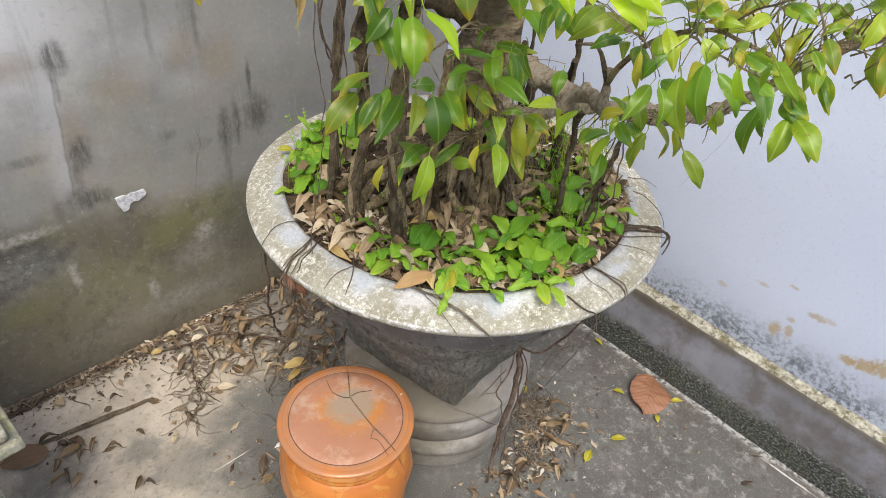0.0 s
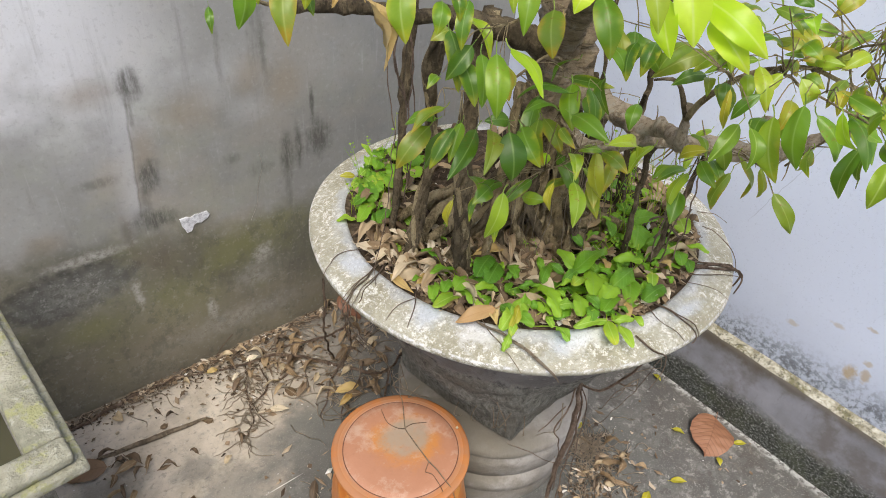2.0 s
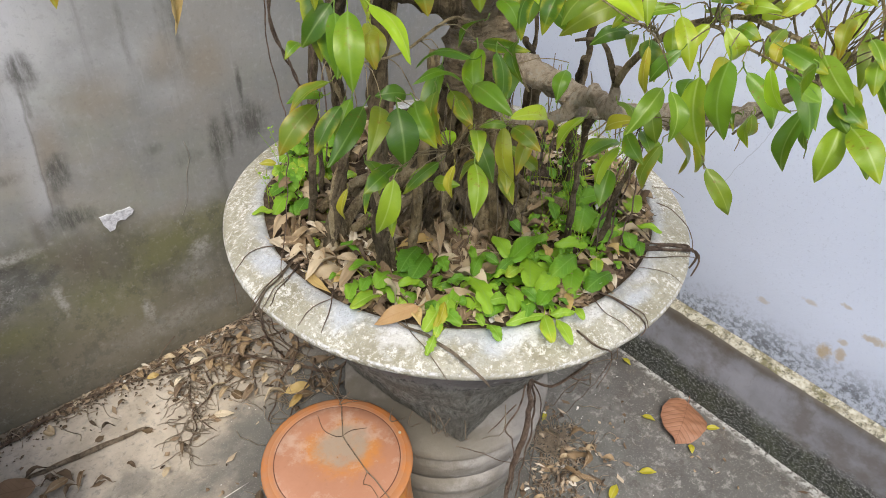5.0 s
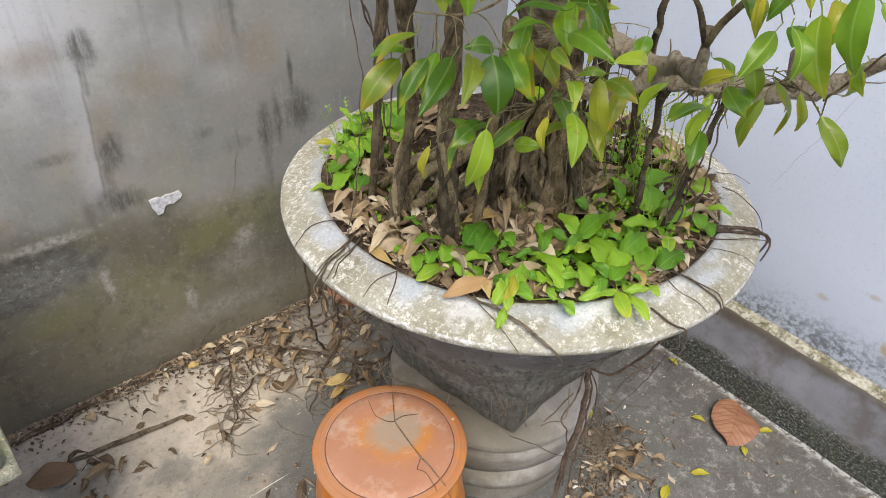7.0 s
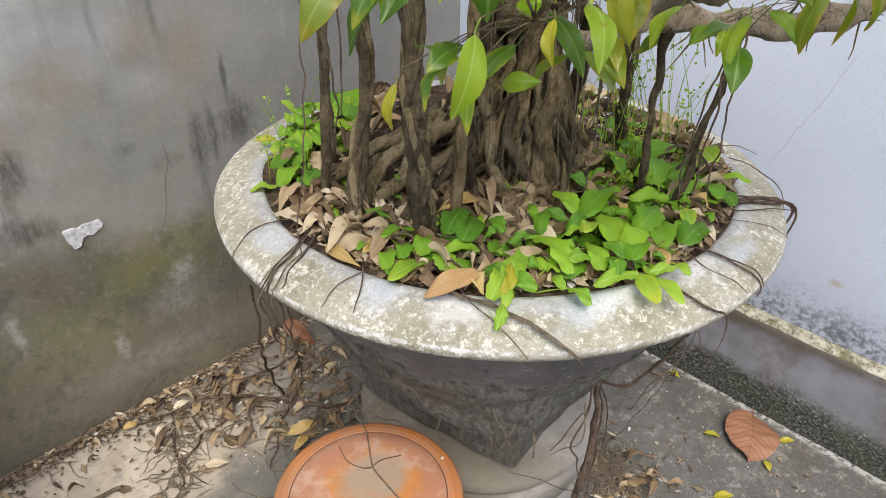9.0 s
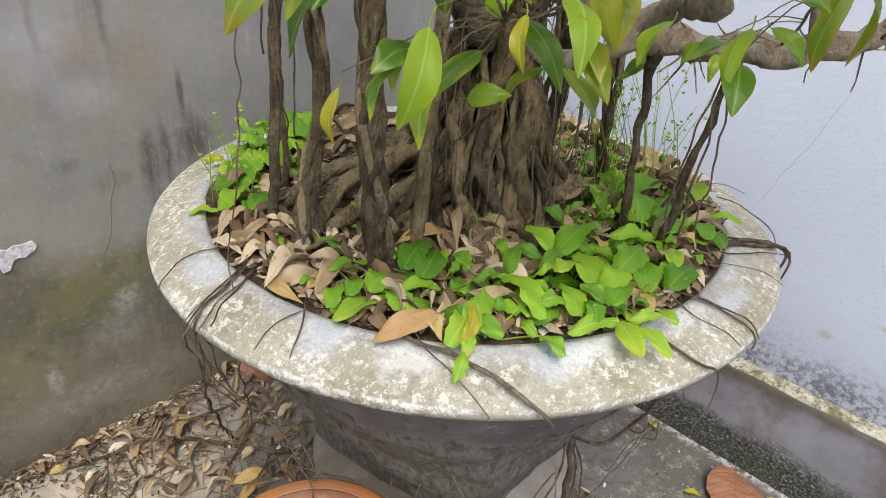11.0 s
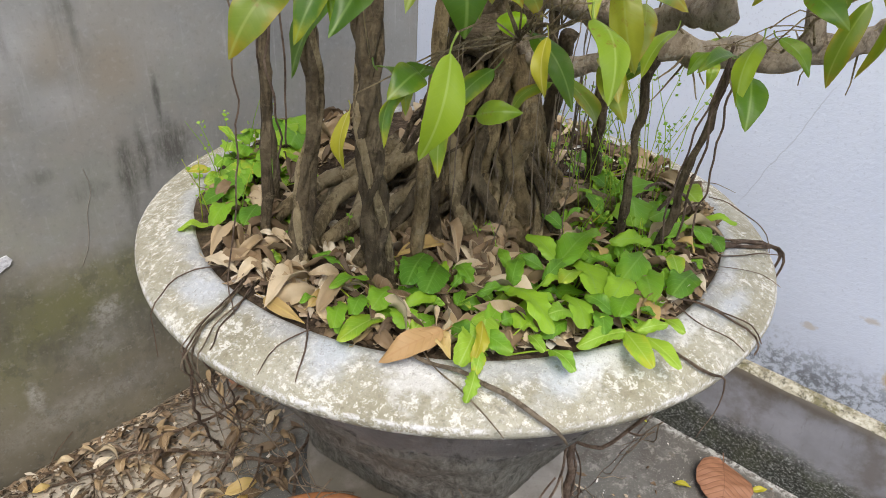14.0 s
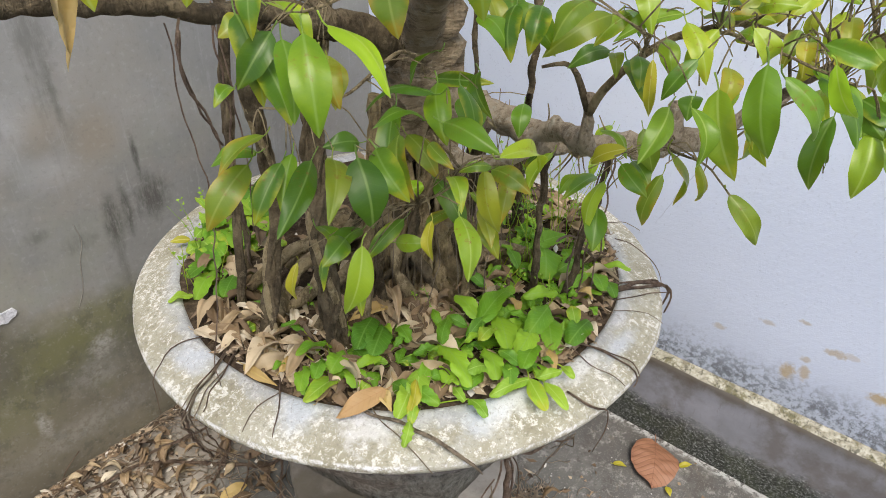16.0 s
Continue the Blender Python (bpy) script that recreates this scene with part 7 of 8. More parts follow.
for x, y, a, s in ((0.635, 0.985, 3.3, 0.8), (0.612, 0.96, 2.2, 0.7), (0.655, 0.945, 0.4, 0.75), (0.64, 0.915, 2.5, 0.8), (0.605, 1.0, 4.4, 0.6), (0.69, 0.985, 0.9, 0.9), (0.665, 0.90, 5.2, 0.6)):
    fallen(x, y, 0.836, "bleached pale dry leaf on the pot soil", "dry leaves in the pot", s, a, 0.9).data = rng.choice(PALE)
for i in range(34):
    a = rng.uniform(-1.6, 1.1)
    r = rng.uniform(0.31, 0.378)
    x, y = POT.x + r * math.cos(a), POT.y + r * math.sin(a)
    heap.add(fallen(x, y, soil_height(x - POT.x, y - POT.y) + rng.uniform(0.006, 0.02), POT_LEAF, "dry leaves in the pot", rng.uniform(0.6, 1.1), tilt=0.9))
for i in range(40):
    x, y = rng.gauss(0.87, 0.12), rng.gauss(1.25, 0.07)
    if math.hypot(x - POT.x, y - POT.y) < 0.38:
        heap.add(fallen(x, y, soil_height(x - POT.x, y - POT.y) + rng.uniform(0.006, 0.03), POT_LEAF, "dry leaves in the pot", rng.uniform(0.7, 1.2), tilt=0.9))
for i in range(80):
    a, r = radians(rng.uniform(170, 345)), rng.uniform(0.335, 0.388)
    x, y = POT.x + r * math.cos(a), POT.y + r * math.sin(a)
    heap.add(fallen(x, y, soil_height(x - POT.x, y - POT.y) + rng.uniform(0.004, 0.012), POT_LEAF, "dry leaves in the pot", rng.uniform(0.35, 0.75), tilt=0.6))
for i in range(110):
    a, r = radians(rng.uniform(195, 335)), rng.uniform(0.362, 0.398)
    x, y = POT.x + r * math.cos(a), POT.y + r * math.sin(a)
    heap.add(fallen(x, y, 0.829 + rng.uniform(0.0, 0.006), POT_LEAF, "dry leaves in the pot", rng.uniform(0.25, 0.6), tilt=0.7))
heap.done("dry_leaf_heap", "heap of curled dry tan leaves on the pot soil")
LITTER_A = [
    (0.631, 1.076, 0.846, 0.666, 1.026, 0.841, 1, 0.280),
    (0.570, 1.081, 0.842, 0.581, 1.019, 0.839, 1, 0.350),
    (0.605, 1.022, 0.842, 0.617, 0.987, 0.839, 1, 0.400),
    (0.626, 0.955, 0.842, 0.590, 0.971, 0.839, 2, 0.300),
    (0.824, 1.009, 0.874, 0.800, 0.955, 0.858, 1, 0.400),
    (0.734, 0.903, 0.854, 0.809, 0.875, 0.846, 2, 0.280),
    (0.824, 0.898, 0.864, 0.772, 0.832, 0.852, 0, 0.350),
    (0.807, 0.905, 0.854, 0.763, 0.842, 0.846, 0, 0.400),
    (0.822, 0.872, 0.854, 0.823, 0.825, 0.846, 0, 0.450),
    (0.853, 0.862, 0.864, 0.869, 0.820, 0.852, 0, 0.300),
    (0.867, 0.842, 0.854, 0.903, 0.793, 0.846, 0, 0.350),
    (0.829, 0.803, 0.849, 0.840, 0.764, 0.843, 0, 0.350),
]
LITTER_B = [
    (0.829, 0.809, 0.854, 0.802, 0.774, 0.846, 0, 0.450),
    (0.925, 0.865, 0.869, 0.903, 0.840, 0.855, 0, 0.500),
    (0.948, 0.743, 0.854, 0.934, 0.710, 0.846, 2, 0.500),
    (0.688, 0.988, 0.846, 0.699, 0.934, 0.841, 1, 0.300),
    (0.660, 0.772, 0.840, 0.647, 0.733, 0.838, 2, 0.450),
    (0.745, 0.727, 0.842, 0.752, 0.698, 0.839, 0, 0.400),
    (0.714, 1.256, 0.854, 0.724, 1.204, 0.846, 2, 0.350),
    (0.729, 1.122, 0.864, 0.714, 1.087, 0.852, 0, 0.500),
    (0.669, 1.092, 0.854, 0.722, 1.105, 0.846, 0, 0.400),
    (0.913, 0.615, 0.844, 0.995, 0.602, 0.840, 1, 0.300),
    (0.888, 0.632, 0.846, 0.859, 0.597, 0.841, 2, 0.300),
    (1.039, 0.664, 0.854, 1.044, 0.636, 0.846, 2, 0.500),
]
LITTER_C = [
    (0.994, 0.618, 0.842, 0.972, 0.587, 0.839, 1, 0.350),
    (0.575, 0.965, 0.836, 0.579, 0.897, 0.835, 2, 0.260),
    (0.643, 1.032, 0.846, 0.654, 0.988, 0.841, 0, 0.350),
    (0.795, 0.952, 0.854, 0.790, 0.915, 0.846, 0, 0.400),
    (0.723, 0.953, 0.854, 0.690, 0.946, 0.846, 0, 0.350),
    (0.787, 0.918, 0.854, 0.761, 0.921, 0.846, 0, 0.400),
    (0.812, 0.832, 0.849, 0.795, 0.790, 0.843, 0, 0.400),
    (0.724, 1.034, 0.854, 0.767, 1.029, 0.846, 1, 0.350),
    (0.814, 0.755, 0.844, 0.867, 0.767, 0.840, 0, 0.400),
    (0.994, 0.824, 0.864, 1.094, 0.848, 0.852, 0, 0.350),
    (1.023, 0.639, 0.844, 1.037, 0.599, 0.840, 0, 0.350),
    (0.595, 0.908, 0.842, 0.637, 0.923, 0.839, 2, 0.300),
]
for a, b, tone in (((0.482, 1.449), (0.535, 1.418), 1), ((0.512, 1.672), (0.562, 1.676), 1), ((0.683, 1.39), (0.772, 1.371), 2), ((0.664, 1.335), (0.724, 1.351), 2), ((0.70, 1.36), (0.752, 1.335), 0), ((0.44, 1.62), (0.478, 1.64), 1), ((0.39, 1.70), (0.43, 1.695), 2)):
    ob = set_leaf("fallen_leaf", rng.choice((DRY, PALE, GOLDEN)[tone]), None, Vector((*a, 0.014)), Vector((*b, 0.012)), Vector((-0.3, -0.4, 1)), 1.0, 0.07)
    tagged(ob, ("curled dry brown leaf lying on the concrete", "bleached pale dry leaf lying on the concrete", "golden tan dry leaf lying on the concrete")[tone], "leaf", "dry leaves on the floor")
for table in (LITTER_A, LITTER_B, LITTER_C):
    for bx, by, bz, tx, ty, tz, tone, ratio in table:
        ob = set_leaf("fallen_leaf", rng.choice((DRY, PALE, GOLDEN)[tone]), None, Vector((bx, by, bz)), Vector((tx, ty, tz)), Vector((rng.uniform(-0.7, 0.3), rng.uniform(-0.7, 0.3), 0.8)), ratio / 0.38, 0.07)
        tagged(ob, (POT_LEAF, "bleached pale dry leaf on the pot soil", "golden tan dry leaf on the pot soil")[tone], "leaf", "dry leaves in the pot")
M_ROT = leaf_mat("rotting_leaf", ((0.0, (0.06, 0.045, 0.03)), (0.5, (0.14, 0.095, 0.06)), (1.0, (0.25, 0.18, 0.11))), 0.7, (0.2, 0.14, 0.09), True, 0.1, (0.05, 0.03, 0.02), 0.2)
ROT = [mesh_of("fallen_leaf", leaf_bm(0.07, 0.07 * w, a, f, 1.0, 0.0, c, 0.012, 9, g), M_ROT) for w, a, f, c, g in ((0.36, 0.12, 0.9, 0.0, 0.14), (0.24, 0.25, 1.8, 0.2, 0.2), (0.40, -0.1, 0.7, 0.2, 0.16))]
FLOOR_LEAF = "curled dry brown leaf lying on the concrete"
for cx, cy, sx, sy, n in ((0.86, 1.60, 0.09, 0.09, 28), (0.74, 1.48, 0.09, 0.10, 20), (0.60, 1.62, 0.10, 0.07, 18), (0.50, 1.70, 0.16, 0.03, 14), (1.05, 0.64, 0.07, 0.06, 18), (1.17, 0.72, 0.06, 0.06, 10), (0.88, 1.36, 0.06, 0.08, 14), (0.03, 1.46, 0.06, 0.05, 5), (0.45, 1.46, 0.10, 0.09, 5), (0.42, 1.10, 0.03, 0.03, 2), (0.93, 0.64, 0.04, 0.04, 5)):
    for i in range(n):
        x, y = rng.gauss(cx, sx), rng.gauss(cy, sy)
        if y > 1.745 or (x < 0.0 and y > 1.04) or math.hypot(x - POT.x, y - POT.y) < 0.30:
            continue
        fallen(x, y, rng.uniform(0.008, 0.022), FLOOR_LEAF, "dry leaves on the floor", rng.uniform(0.5, 1.1), tilt=0.9, mesh=rng.choice(ROT) if rng.random() < 0.35 else None)


BARK_CURL = mesh_of("fallen_leaf", leaf_bm(0.07, 0.05, 0.25, 1.3, 0.2, 0.0, 0.5, 0.0, 12, 0.10), M_DRY)
for x, y, a, s, mesh in ((0.109, 1.692, 1.9, 0.9, BARK_CURL), (0.061, 1.523, 2.8, 0.9, ROT[1]), (0.098, 1.462, 0.6, 0.9, ROT[1]), (0.127, 1.479, 0.9, 1.0, DRY[4]), (0.163, 1.437, 2.6, 0.9, ROT[1]), (0.043, 1.575, 0.1, 1.1, ROT[1]), (0.022, 1.434, 0.2, 1.0, DRY[5]), (0.05, 1.40, 0.9, 0.9, DRY[4]), (0.212, 1.642, 1.8, 0.6, ROT[1]), (0.237, 1.60, 0.1, 0.7, ROT[1]), (0.209, 1.581, 0.4, 0.6, ROT[2]), (0.171, 1.294, 0.8, 0.9, DRY[5]), (0.19, 1.27, 2.3, 0.7, ROT[1]), (0.30, 1.66, 0.3, 0.6, ROT[1]), (0.37, 1.40, 1.0, 0.8, ROT[1]), (0.24, 1.44, 2.0, 0.6, ROT[0])):
    fallen(x, y, 0.010, FLOOR_LEAF, "dry leaves on the floor", 0.78 * s, a, 0.5, mesh)
M_FLAT = leaf_mat("flat_brown_leaf", ((0.0, (0.24, 0.15, 0.085)), (1.0, (0.30, 0.19, 0.11))), 0.7, (0.16, 0.09, 0.05), True, 0.1, (0.12, 0.07, 0.04), 0.3, 70.0)
flat = mesh_of("fallen_leaf", leaf_bm(0.12, 0.075, 0.05, 0.2, 0.3, 0.0, 0.05, 0.01, 14, 0.05), M_FLAT)
tagged(set_leaf("fallen_leaf", flat, None, Vector((0.030, 1.535, 0.010)), Vector((-0.085, 1.575, 0.012)), Vector((0.1, -0.2, 1)), 1.0, 0.12), "flat brown dry leaf under the tank edge", "leaf", "dry leaves on the floor")
pebble = bmesh.new()
bmesh.ops.create_icosphere(pebble, subdivisions=2, radius=0.006)
for v in pebble.verts:
    v.co = Vector((v.co.x, 0.8 * v.co.y, 0.6 * v.co.z)) * (1 + 0.3 * noise.noise(v.co * 300))
chip = tagged(part("pebble", pebble, M_BLEACH), "small white pebble on the sandy concrete", "pebble")
chip.location = (0.090, 1.639, 0.0034)


# crumbled leaves too small to count
def crumbs(name, label, spots, seed, inside=False, scale=1.0, mat=None):
    r = random.Random(seed)
    verts, faces = [], []
    for cx, cy, sx, sy, n in spots:
        for i in range(n):
            x, y = r.gauss(cx, sx), r.gauss(cy, sy)
            far = math.hypot(x - POT.x, y - POT.y)
            if y > 1.762 or (inside and far > 0.398) or (not inside and far < 0.285):
                continue
            z = (soil_height(x - POT.x, y - POT.y) + 0.004 if inside else 0.002) + 0.010 * r.random()
            a, l, w = r.uniform(0, 6.28), r.uniform(0.006, 0.026), r.uniform(0.002, 0.009)
            c, s = math.cos(a), math.sin(a)
            lift = r.uniform(-0.006, 0.010)
            k = len(verts)
            l *= scale * (0.35 + 0.65 * r.random() ** 2)
            w *= scale
            j = [r.uniform(-0.45, 0.45) for q in range(4)]
            for u, v, h in ((-1, j[0], 0.0), (-0.2 + j[1], -1, 0.4), (-0.1, 0.1, 0.9), (-0.2 + j[2], 1, 0.3), (1, 0.2 + j[3], 0.1)):
                verts.append((x + u * l * c - v * w * s, y + u * l * s + v * w * c, max(z + h * lift, 0.0015)))
            faces += [(k, k + 1, k + 2), (k, k + 2, k + 3), (k + 1, k + 4, k + 2), (k + 2, k + 4, k + 3)]
    me = bpy.data.meshes.new(name)
    me.from_pydata(verts, [], faces)
    me.materials.append(mat or M_CRUMB)
    tagged(new(name, me), label, "leaf litter", "", "stuff")


def crumb_mat(name, *stops):
    k = Mat(name, 0.85, 0.2)
    r = k.t.nodes.new("ShaderNodeNewGeometry").outputs["Random Per Island"]
    return k.done(k.ramp(r, *stops))


M_CRUMB = crumb_mat("leaf_crumbs", (0.0, (0.06, 0.042, 0.03)), (0.35, (0.20, 0.14, 0.09)), (0.7, (0.36, 0.27, 0.18)), (0.93, (0.50, 0.42, 0.32)), (1.0, (0.72, 0.70, 0.66)))
M_DIRT = crumb_mat("dirt_crumbs", (0.0, (0.05, 0.037, 0.027)), (0.5, (0.13, 0.095, 0.065)), (0.85, (0.24, 0.185, 0.13)), (0.96, (0.36, 0.31, 0.24)), (1.0, (0.70, 0.68, 0.64)))
crumbs("leaf_litter", "brown crumbled leaf litter lying along the foot of the grey wall", ((0.50, 1.745, 0.30, 0.012, 420), (0.80, 1.56, 0.15, 0.10, 130), (0.60, 1.65, 0.14, 0.07, 90), (0.44, 1.53, 0.04, 0.07, 20), (1.05, 0.66, 0.09, 0.07, 160), (1.18, 0.75, 0.08, 0.08, 120), (0.45, 1.12, 0.08, 0.10, 40), (0.3, 1.55, 0.25, 0.10, 30), (1.48, 0.4, 0.10, 0.25, 30), (0.9, 0.62, 0.08, 0.05, 60)), 5)
crumbs("dirt_litter", "dark crumbs and stalks swept along the damp wall foot", ((0.05, 1.735, 0.22, 0.014, 520), (-0.05, 1.70, 0.10, 0.025, 90), (0.42, 1.70, 0.12, 0.03, 200), (0.60, 1.60, 0.12, 0.08, 160), (1.06, 0.67, 0.07, 0.06, 160)), 8, scale=0.55, mat=M_DIRT)
crumbs("soil_litter", "grey-brown crumbled leaves covering the pot soil", ((0.82, 0.88, 0.10, 0.10, 170), (0.63, 1.02, 0.05, 0.09, 110), (0.97, 1.0, 0.2, 0.2, 170), (1.10, 0.72, 0.08, 0.07, 70), (0.66, 0.84, 0.05, 0.05, 50), (1.24, 0.82, 0.06, 0.09, 90), (1.10, 0.68, 0.08, 0.05, 70), (1.28, 1.0, 0.05, 0.12, 70), (0.80, 1.30, 0.1, 0.06, 70), (0.80, 0.69, 0.08, 0.05, 50)) + tuple((POT.x + 0.372 * math.cos(radians(a)), POT.y + 0.372 * math.sin(radians(a)), 0.018, 0.018, 26) for a in range(170, 350, 6)), 6, True)


# the broad red-brown leaf and the small yellow ones
def broad_leaf_mat():
    return leaf_mat("red_brown_leaf", ((0.0, (0.23, 0.105, 0.058)), (1.0, (0.31, 0.15, 0.085))), 0.6, (0.16, 0.06, 0.03), True, 0.08, (0.20, 0.075, 0.035), veins=0.7, pitch=62.0)


def broad_blade():
    """A wide rumpled blade whose side veins stand as furrows."""
    bm = bmesh.new()
    rows = []
    for i in range(41):
        t = i / 40
        w = 0.066 * max(0.03, math.sin(math.pi * t ** 0.85)) ** 0.5 * (1 - 0.75 * max(0.0, (t - 0.86) / 0.14))
        row = []
        for k in range(-8, 9):
            u = k / 8
            y = 0.165 * t
            x = u * w * (1 + 0.015 * math.sin(31 * t + 2 * u))
            ridge = 0.0010 * math.cos(2 * math.pi * 62 * (y - 0.8 * abs(x))) * min(1.0, 3 * abs(u)) * (1 - abs(u) ** 3)
            z = 0.016 * math.sin(math.pi * t) + 0.010 * abs(u) ** 1.5 * math.sin(6 * t + 1.5 * u) + 0.012 * abs(u) * (1 - abs(u)) + ridge + 0.004 * noise.noise((9 * t, 2 * u, 1))
            row.append(bm.verts.new((x, y, z)))
        rows.append(row)
    for a, b in zip(rows, rows[1:]):
        for k in range(16):
            bm.faces.new((a[k], a[k + 1], b[k + 1], b[k]))
    tube(bm, [(0, 0.004, 0.001, 0.0016), (0, -0.012, 0.003, 0.0014), (0.003, -0.026, 0.006, 0.0012)], 5, 0.01)
    return bm


M_BROAD = broad_leaf_mat()
broad = mesh_of("fallen_leaf", broad_blade(), M_BROAD)
tagged(set_leaf("fallen_leaf", broad, None, Vector((1.605, 0.585, 0.008)), Vector((1.452, 0.53, 0.006)), Vector((0.1, -0.1, 1)), 1.0, 0.165), "broad red-brown dry leaf lying on the concrete by the plinth", "leaf", "dry leaves on the floor")
corner_leaf = mesh_of("fallen_leaf", leaf_bm(0.13, 0.06, 0.12, 0.6, 0.6, 0.0, 0.1, 0.01, 14, 0.08), M_BROAD)
tagged(set_leaf("fallen_leaf", corner_leaf, None, Vector((0.90, 1.72, 0.07)), Vector((0.93, 1.62, 0.02)), Vector((-0.5, -0.6, 0.6)), 1.0, 0.13), "orange-brown dry leaf propped on the litter by the wall", "leaf", "dry leaves on the floor")
YEL = mesh_of("fallen_leaf", leaf_bm(0.05, 0.022, 0.08, 0.4, 0.8, 0.0, 0.0, 0.006, 8), M_YELLOW)
for x, y, a, s in ((1.468, 0.622, -1.1, 1.0), (1.465, 0.483, -2.4, 0.8), (1.318, 0.517, -0.8, 1.2), (1.198, 0.552, 0.3, 1.3), (1.59, 0.48, -0.8, 1.0), (1.597, 0.80, -1.8, 0.9), (1.235, 0.84, 0.5, 0.8)):
    tagged(fallen(x, y, 0.008, "small yellow fallen leaf on the concrete", "dry leaves on the floor", s * 0.8, a, 0.3, YEL))

